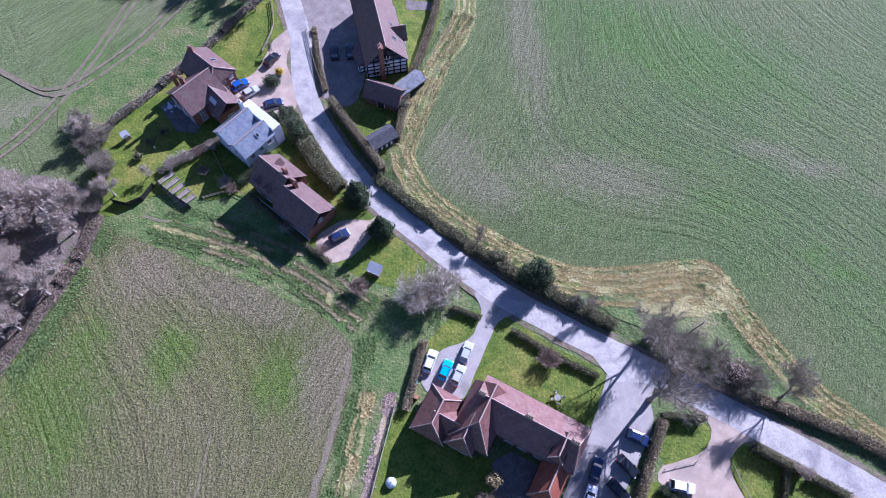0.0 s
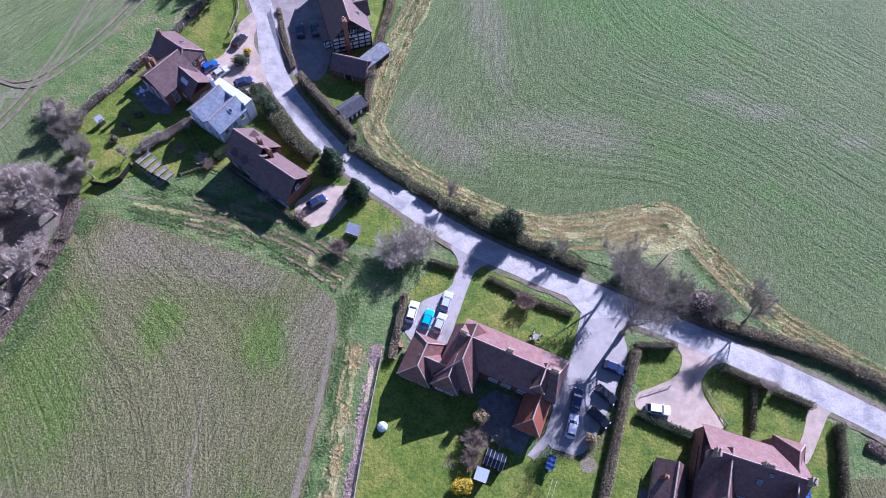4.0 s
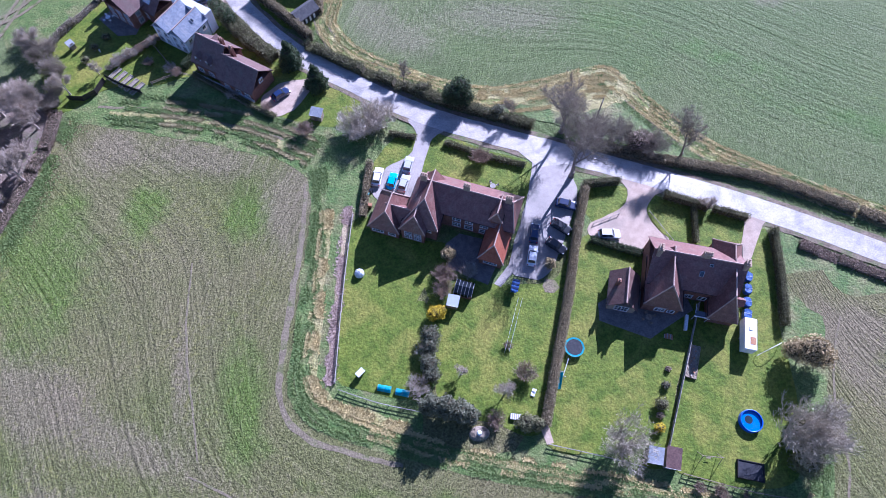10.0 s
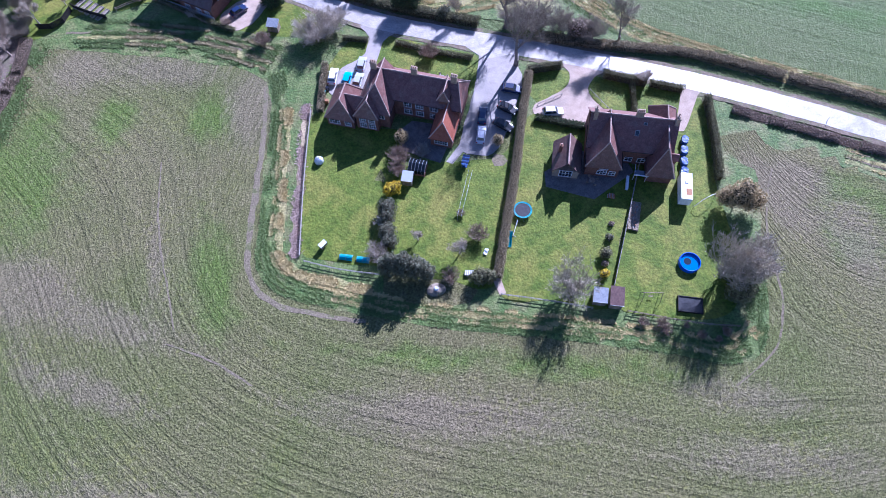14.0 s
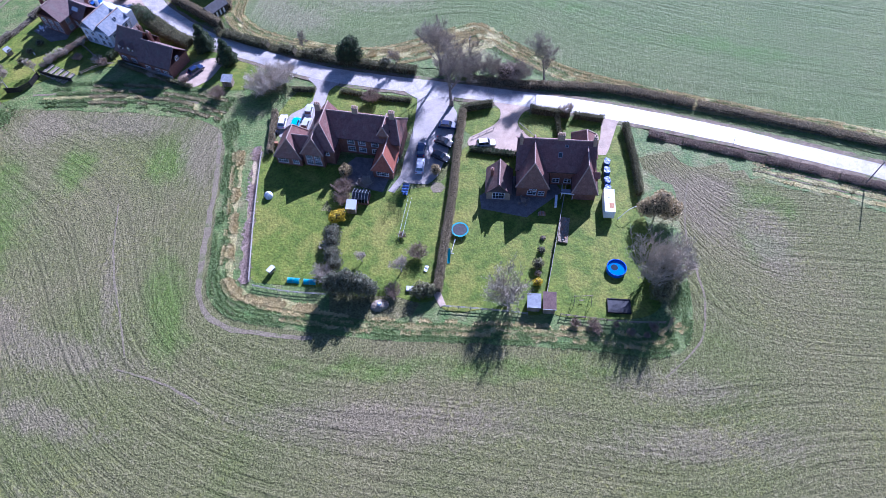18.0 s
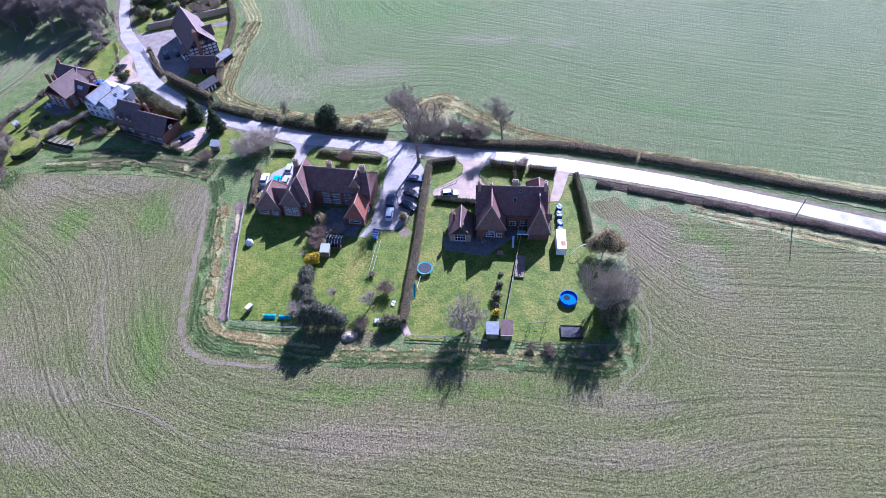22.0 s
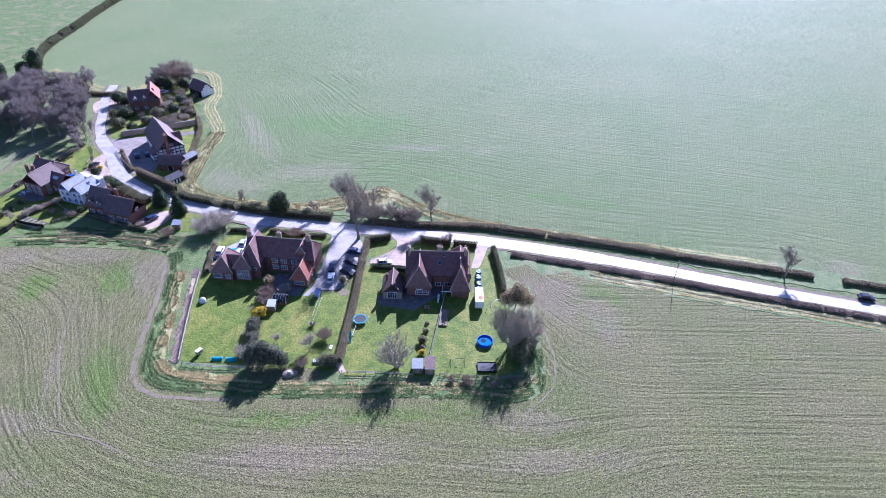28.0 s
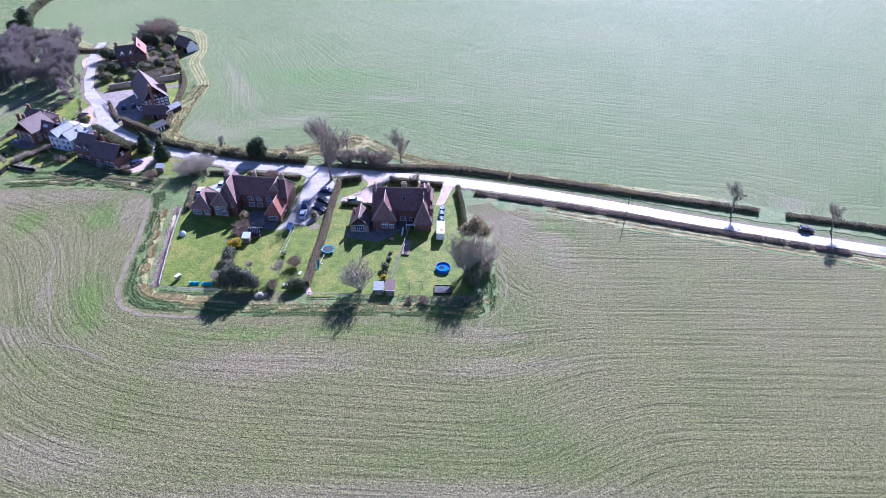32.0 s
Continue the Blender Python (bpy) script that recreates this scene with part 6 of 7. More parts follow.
for k, off in enumerate((-1.6, -3.0, -4.2)):
    tufts("straw_tussocks", wobble(aside(below, off), 0.35, 3, off), 0.2, 1900, 0.42, "tuft", "dry grass tussocks below the fence", 5 + 20 * k)
for k, off in enumerate((0.5, 1.5, 2.6, 3.7, 4.8)):
    tufts("straw_tussocks", wobble(aside(north_line, off), 0.3, 4, off), 0.2, 5200, 0.42, "tuft", "dry grass tussocks in rows along the crop", 6 + 20 * k)
for k, off in enumerate((1.0, 3.2, 6.0)):
    tufts("green_tussocks", aside(north_line, off), 0.4, 4500, 0.38, "green_tuft", "green tussocks along the field hedge", 7 + 20 * k)
bay = curve_through([(21, 52), (33, 51.5), (44, 53.5), (51, 52.5)], 0.5)
for k, off in enumerate((0.0, 1.3, 2.6, 3.9, 5.2)):
    tufts("straw_tussocks", wobble(aside(bay, off), 0.35, 3, off), 0.22, 1700, 0.45, "tuft", "golden dry grass tussocks in the field corner", 8 + 20 * k)
tufts("dead_brambles", curve_through(FENCE_W, 0.4), 0.42, 3600, 0.45, "bramble", "brown dead brambles along the garden fence", 12)
for k, off in enumerate((-5.4, -3.6, -1.8, 0.6, 2.2)):
    tufts("green_tussocks", aside(bank, off), 0.3, 2600, 0.45, "green_tuft", "green tussocks on the bank below the cottages", 13 + k)
for k, off in enumerate((-4.5, -2.7, -0.8, 1.4)):
    tufts("straw_tussocks", wobble(aside(bank[len(bank) // 4:], off), 0.3, 3, off), 0.2, 2600, 0.48, "olive_tuft", "dry olive tussocks in rows on the bank below the cottages", 18 + k)
for k, off in enumerate((0.3, 1.8, 3.4)):
    tufts("straw_tussocks", wobble(bank_line + bank_side * off, 0.4, 5, off)[:110], 0.3, 2600, 0.42, "olive_tuft" if k == 1 else "tuft", "dry tussocks in rows on the lane bank", 9 + 30 * k)
wood_side = curve_through([(-70, 56), (-74.5, 48), (-75, 38), (-78, 30), (-83, 20)], 0.5)
tufts("green_tussocks", aside(wood_side, -3.0), 1.4, 4200, 0.42, "green_tuft", "green tussocks beside the wood", 29)


# ---- cars ----
CARS = {}


def car(x, y, turn, colour, label, long=4.2, tall=1.5, estate=False, z=0.1):
    key = (colour, long, tall, estate)
    m = pose(x, y, z, 0, 0, turn)
    if key in CARS:
        ob = copy_thing(CARS[key], m)
        return tagged(ob, label)
    e = thing("car", x, y, z, turn, label, "car", "parked cars")
    CARS[key] = e
    L, W, H = long / 2, 0.88, tall
    bm = bmesh.new()
    prof = [(-L, 0.35), (-L + 0.05, 0.72), (-L + 0.25, 0.9), (L - 1.15, 0.92), (L - 0.3, 0.78), (L, 0.62), (L - 0.02, 0.3)]
    rings = []
    for yy, k in ((-W, 0.94), (-W * 0.82, 1.0), (W * 0.82, 1.0), (W, 0.94)):
        rings.append([bm.verts.new((px * (0.985 if k < 1 else 1), yy, pz if k == 1 else 0.25 + (pz - 0.25) * k)) for px, pz in prof])
    for a, b in zip(rings, rings[1:]):
        for i in range(len(prof)):
            j = (i + 1) % len(prof)
            bm.faces.new((a[i], b[i], b[j], a[j]))
    bm.faces.new(rings[0][::-1])
    bm.faces.new(rings[-1])
    bmesh.ops.recalc_face_normals(bm, faces=bm.faces)
    part("body", bm, colour, e, smooth=False)
    back = -L + (0.2 if estate else 0.45)
    cab = [(back, 0.86), (back + 0.35, H - 0.06), (0.35, H - 0.06), (L - 1.2, 0.88)]
    bm = bmesh.new()
    r = [[bm.verts.new((px, s * (W * 0.9 if pz < 1 else W * 0.74), pz)) for px, pz in cab] for s in (-1, 1)]
    for i in range(4):
        j = (i + 1) % 4
        bm.faces.new((r[0][i], r[1][i], r[1][j], r[0][j]))
    bm.faces.new(r[0][::-1])
    bm.faces.new(r[1])
    bmesh.ops.recalc_face_normals(bm, faces=bm.faces)
    part("cabin_glass", bm, "glass", e, "dark tinted glass all round")
    part("roof", boxes((back + 0.36, 0.36, -W * 0.74, W * 0.74, H - 0.08, H), bevel=0.03), colour, e)
    for s in (-1, 1):
        for px0, pz0, px1, pz1 in ((back + 0.02, 0.9, back + 0.36, H - 0.04), (0.35, H - 0.04, L - 1.2, 0.9), (-0.35, 0.88, -0.35, H - 0.05)):
            part("pillar", tubes(((px0, s * W * 0.9, pz0), (px1, s * W * 0.75, pz1), 0.045), n=6), colour, e)
        part("door_mirror", boxes((L - 1.45, L - 1.3, s * (W + 0.1) - 0.09, s * (W + 0.1) + 0.09, 0.9, 1.03), bevel=0.02), colour, e)
        part("headlight", boxes((L - 0.32, L - 0.04, s * W * 0.7 - 0.17, s * W * 0.7 + 0.17, 0.58, 0.74), bevel=0.02), "lamp_clear", e)
        part("tail_light", boxes((-L - 0.01, -L + 0.12, s * W * 0.78 - 0.14, s * W * 0.78 + 0.14, 0.62, 0.84), bevel=0.02), "lamp_red", e)
        for wx in (-L + 0.78, L - 0.8):
            w = part("wheel", tubes(((wx, s * (W - 0.2), 0.31), (wx, s * (W + 0.02), 0.31), 0.2), n=14), "steel", e)
            part("tyre", tubes(((wx, s * (W - 0.2), 0.31), (wx, s * (W - 0.005), 0.31), 0.31), n=18), "rubber", w)
    return e


car(-3.0, 32.6, 74, "car_white", "white saloon car parked on the drive", 4.4)
car(-0.1, 31.2, 70, "car_sky", "bright turquoise-blue hatchback on the drive", 4.0)
car(3.5, 34.7, 72, "car_silver", "pale silver car with dark windows on the drive", 4.1)
car(2.2, 30.4, 68, "car_silver", "pale silver car parked close to the house", 4.1)
car(41.3, 14.1, -8, "car_white", "white estate car parked on the gravel", 4.4, 1.6, True)
car(25.4, 11.3, 72, "car_white", "white saloon car on the shaded drive", 4.4)
car(26.7, 16.0, 72, "car_navy", "dark blue car on the shaded drive", 4.3)
car(32.2, 16.8, -42, "car_black", "black car parked beside the tall hedge", 4.3)
car(30.4, 12.8, -45, "car_black", "black car parked beside the tall hedge", 4.3)
car(34.2, 21.7, -22, "car_navy", "dark car parked under the roadside tree", 4.3)
car(-49.0, 90.7, 42, "car_blue", "bright blue car in front of the cottage", 4.2)
car(-46.3, 89.0, 42, "car_silver", "silver car in front of the cottage", 4.1)
car(-40.9, 86.4, 24, "car_navy", "dark blue car on the gravel parking", 4.3)
car(-22.6, 56.2, 35, "car_navy", "dark blue car on the cottage drive", 4.3)
car(-29.6, 101.5, 100, "car_black", "black car on the shaded forecourt", 4.3)
car(-26.1, 102.0, 100, "car_black", "black car on the shaded forecourt", 4.3)
car(-43.3, 98.2, 60, "car_black", "black car beside a bush by the lane", 4.3)
car(164.0, -38.6, -30, "car_black", "dark car standing at the field gateway", 4.3)
car(-22.6, 162.9, 20, "car_white", "white car beside the farmhouse", 4.4)


# ---- fences ----
def fence(name, line, step, height, mat, label, rails=2, boards=False, post=0.06, board_w=0.14):
    """Posts, rails and, if wanted, upright boards, each a part."""
    pts = curve_through(line, step) if len(line) > 2 else np.array([np.array(line[0]) + (np.array(line[1]) - np.array(line[0])) * s for s in np.linspace(0, 1, max(2, int(np.linalg.norm(np.array(line[1]) - np.array(line[0])) / step) + 1))])
    e = thing(name, 0, 0, 0, 0, label, "fence")
    pm = bpy.data.meshes.new("post")
    bm = boxes((-post, post, -post, post, -0.2, height + 0.1), bevel=0.01)
    bm.to_mesh(pm)
    bm.free()
    for p in pts:
        place("post", pm, mat, e).location = (p[0], p[1], 0)
    for a, b in zip(pts, pts[1:]):
        ang = math.degrees(math.atan2(b[1] - a[1], b[0] - a[0]))
        ln = float(np.linalg.norm(b - a))
        for k in range(rails):
            z = height * (0.92 - 0.8 * k / max(1, rails))
            r = part("rail", boxes((0, ln, -0.03, 0.03, z - 0.06, z + 0.06)), mat, e)
            r.matrix_basis = pose(a[0], a[1], 0, 0, 0, ang)
        if boards:
            bd = bpy.data.meshes.new("board")
            bm = boxes((0.008, ln / 8 - 0.008, 0.035, 0.06, 0.05, height), bevel=0.004)
            bm.to_mesh(bd)
            bm.free()
            for k in range(8):
                place("board", bd, mat, e).matrix_basis = pose(a[0], a[1], 0, 0, 0, ang) @ pose(ln * k / 8, 0, -0.02 * (k % 2))
    return e


fence("garden_fence", [(-8.6, 24.5), (-11.4, 8), (-13.7, -8.8)], 1.9, 0.95, "grey_timber", "weathered post and rail fence among dead brambles", 3)
fence("garden_fence", [(-13.0, -10.2), (-6.5, -13.2), (0.6, -15.6)], 1.6, 0.9, "grey_timber", "sagging post and rail fence below the lawn", 2)
fence("garden_fence", [(21.8, -23.6), (31, -26.8), (37.2, -29.2)], 1.7, 1.0, "grey_timber", "pale post and rail fence at the garden end", 2)
fence("garden_fence", [(43.2, -30.9), (54.5, -35.3), (61.5, -37.2)], 1.7, 1.0, "timber", "wooden post and rail fence beside the field", 2)
fence("garden_fence", [(54.6, -2.0), (47.9, -14.9), (41.6, -27.0)], 1.9, 1.3, "grey_timber", "pale boarded fence between two back gardens", 2, True)
fence("lane_fence", [(-30.5, 90.5), (-34, 99), (-37, 108)], 2.0, 1.0, "timber", "dark post and rail fence round the bend", 3)
fence("lane_fence", [(-45.8, 100.5), (-44.6, 108), (-46.5, 116)], 2.0, 1.1, "timber", "post and rail fence beside the lane", 3)
fence("garden_fence", [(-51, 62.6), (-45, 64.8), (-41.5, 63.5), (-30, 54)], 2.2, 1.0, "timber", "wooden fence at the foot of the cottage gardens", 2)
fence("garden_fence", [(-61.2, 65.6), (-57, 62.6), (-53, 60.4)], 2.0, 1.3, "black_timber", "dark boarded fence round the vegetable plot", 2, True)
fence("garden_fence", [(-68.6, 60.4), (-65.4, 59.8), (-62.8, 61.4), (-61.4, 64.6)], 1.8, 1.6, "black_timber", "curved dark boarded fence at the foot of the lawn", 2, True)
fence("garden_fence", [(-60.4, 69.6), (-55, 73.6), (-51, 76.6)], 2.0, 1.2, "timber", "weathered boarded fence between the cottage gardens", 2, True)
fence("garden_fence", [(-52.6, 75.5), (-48.8, 69.8), (-47.0, 66.8)], 2.0, 1.1, "timber", "wooden fence between cottage gardens", 2, True)
fence("front_fence", [(44.4, 18.4), (38.8, 16.8)], 1.6, 0.6, "grey_timber", "low wooden edging fence beside the gravel", 1)
fence("front_fence", [(50.6, 18.4), (53.6, 11.4)], 1.6, 0.6, "grey_timber", "low wooden edging fence beside the gravel", 1)


# ---- garden things ----
def ring(bm, r, z, thick, n=28):
    pts = [(r * math.cos(6.2832 * k / n), r * math.sin(6.2832 * k / n), z) for k in range(n)]
    for a, b in zip(pts, pts[1:] + pts[:1]):
        tube(bm, a, b, thick, n=6)
    return bm


def trampoline(x, y, r, pad, label):
    e = thing("trampoline", x, y, 0.08, 15, label, "trampoline")
    part("frame_ring", ring(bmesh.new(), r, 0.85, 0.04), "steel", e)
    bm = bmesh.new()
    bmesh.ops.create_cone(bm, cap_ends=True, segments=28, radius1=r * 0.84, radius2=r * 0.84, depth=0.02, matrix=Matrix.Translation((0, 0, 0.83)))
    part("jumping_mat", bm, "mat_black", e)
    bm = bmesh.new()
    inner = [bm.verts.new((r * 0.85 * math.cos(6.2832 * k / 28), r * 0.85 * math.sin(6.2832 * k / 28), 0.87)) for k in range(28)]
    outer = [bm.verts.new((r * 1.04 * math.cos(6.2832 * k / 28), r * 1.04 * math.sin(6.2832 * k / 28), 0.89)) for k in range(28)]
    for k in range(28):
        j = (k + 1) % 28
        bm.faces.new((inner[k], outer[k], outer[j], inner[j]))
    bmesh.ops.solidify(bm, geom=bm.faces[:], thickness=0.03)
    part("edge_pad", bm, pad, e)
    for k in range(6):
        a = 6.2832 * k / 6
        part("leg", tubes(((r * math.cos(a), r * math.sin(a), 0), (r * math.cos(a), r * math.sin(a), 0.85), 0.03)), "steel", e)
    for k in range(3):
        a = 0.5 + 0.35 * k
        part("step_rail", tubes(((-(r + 0.1) * math.cos(a), -(r + 0.1) * math.sin(a), 0.85), (-(r + 0.5) * math.cos(a), -(r + 0.5) * math.sin(a), 0), 0.02)), "steel", e)
    return e


trampoline(29.6, -7.6, 1.75, "turquoise", "round black trampoline with a pale blue rim on the lawn")
pool = thing("paddling_pool", 57.2, -24.0, 0.085, 0, "round bright blue above-ground pool on the lawn", "pool")
bm = bmesh.new()
bmesh.ops.create_cone(bm, cap_ends=False, segments=32, radius1=1.95, radius2=1.85, depth=0.8, matrix=Matrix.Translation((0, 0, 0.4)))
bmesh.ops.solidify(bm, geom=bm.faces[:], thickness=0.06)
part("pool_wall", bm, "plastic_blue", pool)
part("rim", ring(bmesh.new(), 1.85, 0.82, 0.11, 32), "plastic_blue", pool)
bm = bmesh.new()
bmesh.ops.create_cone(bm, cap_ends=True, segments=32, radius1=1.84, radius2=1.8, depth=0.05, matrix=Matrix.Translation((0, 0, 0.5)))
part("cover", bm, "water", pool, "wet blue cover over the water")
part("cover_puddle", tubes(((-0.3, 0.3, 0.52), (-0.3, 0.3, 0.54), 0.7), n=20), "glass", pool)

dome = thing("play_dome", -8.1, 11.6, 0.07, 0, "small white dome tent on the lawn", "tent")
bm = bmesh.new()
bmesh.ops.create_uvsphere(bm, u_segments=16, v_segments=10, radius=0.95)
bmesh.ops.delete(bm, geom=[v for v in bm.verts if v.co.z < -0.3], context="VERTS")
for v in bm.verts:
    v.co.z += 0.3
part("shell", bm, "pale_plastic", dome, smooth=True)
for k in range(4):
    a = k * math.pi / 4
    bm = bmesh.new()
    pts = [(0.97 * math.cos(t) * math.cos(a), 0.97 * math.cos(t) * math.sin(a), 0.3 + 0.97 * math.sin(t)) for t in np.linspace(-0.3, math.pi + 0.3, 13)]
    for p, q in zip(pts, pts[1:]):
        tube(bm, p, q, 0.02, n=5)
    part("seam_rib", bm, "tarp_blue" if k % 2 else "lead", dome)

for x, y in ((-5.1, -10.8), (-2.0, -11.9)):
    e = thing("cloche_tunnel", x, y, 0.07, -18, "turquoise plastic tunnel cover on the grass", "cover", "tunnel covers")
    bm = bmesh.new()
    rows = []
    for px in np.linspace(-1.25, 1.25, 7):
        rows.append([bm.verts.new((px, 0.6 * math.cos(t), 0.6 * math.sin(t) * (1 + 0.04 * math.sin(9 * px)))) for t in np.linspace(0, math.pi, 9)])
    for a, b in zip(rows, rows[1:]):
        for k in range(8):
            bm.faces.new((a[k], b[k], b[k + 1], a[k + 1]))
    bmesh.ops.solidify(bm, geom=bm.faces[:], thickness=0.02)
    part("cover_sheet", bm, "turquoise", e)
    for px in (-1.2, 0, 1.2):
        bm = bmesh.new()
        pts = [(px, 0.62 * math.cos(t), 0.62 * math.sin(t)) for t in np.linspace(0, math.pi, 9)]
        for p, q in zip(pts, pts[1:]):
            tube(bm, p, q, 0.018, n=5)
        part("hoop", bm, "steel", e)

hutch = thing("hutch", -9.1, -7.7, 0.07, 40, "small pale hutch with a turquoise lid", "hutch")
part("body", boxes((-0.7, 0.7, -0.4, 0.4, 0.35, 1.2), bevel=0.02), "timber", hutch)
part("lid", boxes((-0.8, 0.8, -0.5, 0.5, 1.2, 1.28), bevel=0.02), "pale_plastic", hutch)
part("end_panel", boxes((0.7, 0.74, -0.38, 0.38, 0.4, 1.15)), "turquoise", hutch)
for sx in (-0.62, 0.62):
    for sy in (-0.33, 0.33):
        part("leg", boxes((sx - 0.04, sx + 0.04, sy - 0.04, sy + 0.04, 0, 0.36)), "timber", hutch)

seat = thing("garden_swing", 20.9, 5.2, 0.075, -22, "blue striped canopy seat on the lawn", "garden seat")
for k in range(6):
    part("canopy_stripe", boxes((-0.7, 0.7, -1.2 + 0.4 * k, -0.8 + 0.4 * k - 0.004, 1.62 + 0.05 * (k % 2), 1.7 + 0.05 * (k % 2)), bevel=0.01), "tarp_blue" if k % 2 == 0 else "car_navy", seat)
part("bench", boxes((-0.45, 0.45, -1.0, 1.0, 0.42, 0.52), bevel=0.03), "tarp_blue", seat)
part("backrest", boxes((-0.5, -0.42, -1.0, 1.0, 0.5, 1.1), bevel=0.03), "tarp_blue", seat)
for sx in (-0.6, 0.6):
    for sy in (-1.1, 1.1):
        part("leg", tubes(((sx, sy, 0), (sx * 0.9, sy, 1.65), 0.03)), "steel", seat)

line = thing("washing_line", 18.8, -1.0, 0.075, 0, "thin washing line strung over the lawn", "washing line")
part("pole", tubes(((2.2, 3.6, 0), (2.2, 3.6, 1.9), 0.035)), "steel", line)
part("pole", tubes(((-1.9, -6.0, 0), (-1.9, -6.0, 1.9), 0.035)), "steel", line)
for off in (0.0, 0.7):
    part("cord", tubes(((2.2 + off, 3.6 - off * 0.3, 1.85), (-1.9 + off, -6.0 - off * 0.3, 1.85), 0.02), n=5), "pale_plastic", line)


def shed(x, y, turn, L, W, h, wall, roof, label, ridge=0.5, name="shed"):
    e = thing(name, x, y, 0, turn, label, "shed")
    part("wall", boxes((-L / 2, L / 2, -W / 2, W / 2, -0.1, h)), wall, e)
    bm = bmesh.new()
    box(bm, -L / 2 - 0.15, L / 2 + 0.15, -W / 2 - 0.15, W / 2 + 0.15, h, h + 0.1)
    for v in bm.verts:
        v.co.z += ridge * (v.co.y + W / 2) / W
    part("roof", bm, roof, e)
    part("fascia", boxes((-L / 2 - 0.17, L / 2 + 0.17, -W / 2 - 0.18, -W / 2 - 0.15, h - 0.08, h + 0.08)), "white_paint", e)
    part("door", boxes((-0.4, 0.4, -W / 2 - 0.05, -W / 2, 0, 1.8)), "timber", e)
    return e


shed(38.9, -27.6, -18, 2.3, 2.4, 1.9, "timber", "lead", "small shed with a pale felt roof by the fence")
shed(41.7, -28.4, -18, 2.2, 3.2, 2.0, "timber", "brown_roof", "brown shed with a sheet roof by the fence")
shed(8.9, 3.4, -20, 1.9, 1.8, 1.9, "timber", "pale_plastic", "small shed with a white roof by the border")
glass_house = thing("greenhouse", 11.3, 5.8, 0.08, -22, "dark framed glasshouse with a low roof", "greenhouse")
part("base_wall", boxes((-1.7, 1.7, -1.4, 1.4, 0, 0.6), bevel=0.02), "brick", glass_house)
for k in range(6):
    x = -1.7 + 3.4 * k / 5
    part("glazing_bar", tubes(((x, -1.4, 0.6), (x, -1.4, 1.7), 0.03), ((x, -1.4, 1.7), (x, 0, 2.3), 0.03), ((x, 0, 2.3), (x, 1.4, 1.7), 0.03), ((x, 1.4, 1.7), (x, 1.4, 0.6), 0.03), n=5), "lead", glass_house)
for k in range(5):
    x = -1.7 + 3.4 * k / 5
    bm = bmesh.new()
    for a, b in (((-1.4, 0.6), (-1.4, 1.7)), ((-1.4, 1.7), (0, 2.3)), ((0, 2.3), (1.4, 1.7)), ((1.4, 1.7), (1.4, 0.6))):
        bm.faces.new([bm.verts.new(p) for p in ((x + 0.03, a[0], a[1]), (x + 0.65, a[0], a[1]), (x + 0.65, b[0], b[1]), (x + 0.03, b[0], b[1]))])
    bmesh.ops.solidify(bm, geom=bm.faces[:], thickness=0.01)
    part("glass_panel", bm, "glass", glass_house)

van = thing("trailer", 61.2, -9.4, 0.09, 71, "long white box trailer with a rusty roof panel", "trailer")
part("body", boxes((-3.0, 3.0, -1.1, 1.1, 0.5, 2.7), bevel=0.08), "white_paint", van)
part("roof_panel", boxes((-2.0, -0.6, -0.9, 0.1, 2.69, 2.73)), "orange_rust", van)
part("roof_hatch", boxes((0.6, 1.2, -0.3, 0.3, 2.69, 2.8), bevel=0.02), "pale_plastic", van)
for s in (-1, 1):
    w = part("wheel", tubes(((-0.4, s * 0.85, 0.34), (-0.4, s * 1.08, 0.34), 0.2), n=14), "steel", van)
    part("tyre", tubes(((-0.4, s * 0.85, 0.34), (-0.4, s * 1.06, 0.34), 0.34), n=18), "rubber", w)
part("tow_bar", tubes(((3.0, 0, 0.5), (4.0, 0, 0.45), 0.05)), "steel", van)
for k, (x, y, s, r) in enumerate(((65.6, 2.0, 0.85, 65), (64.6, -0.4, 0.9, 72), (63.7, -2.9, 0.85, 80), (62.8, -5.3, 0.95, 66))):
    e = thing("tarpaulin_stack", x, y, 0.09, r, "heap covered with a blue tarpaulin beside the house", "tarpaulin", "blue covered heaps")
    bm = bmesh.new()
    bmesh.ops.create_icosphere(bm, subdivisions=3, radius=1.0)
    for v in bm.verts:
        v.co = Vector((max(-0.8, min(0.8, v.co.x)) * 1.3 * s, max(-0.75, min(0.75, v.co.y)) * 1.0 * s, max(0.0, min(0.8, v.co.z + 0.3)) * 1.5 * s))
        v.co += Vector((0.12, 0.1, 0.06)) * noise.noise(v.co * 2 + Vector((k, 0, 0)))
        v.co.z = max(v.co.z, 0.0)
    part("cover_sheet", bm, "tarp_blue", e)
    part("rope", tubes(((0, -0.8 * s, 0.1), (0, -0.75 * s, 1.25 * s), 0.02), ((0, -0.75 * s, 1.25 * s), (0, 0.75 * s, 1.25 * s), 0.02), ((0, 0.75 * s, 1.25 * s), (0, 0.8 * s, 0.1), 0.02), n=5), "pale_plastic", e)

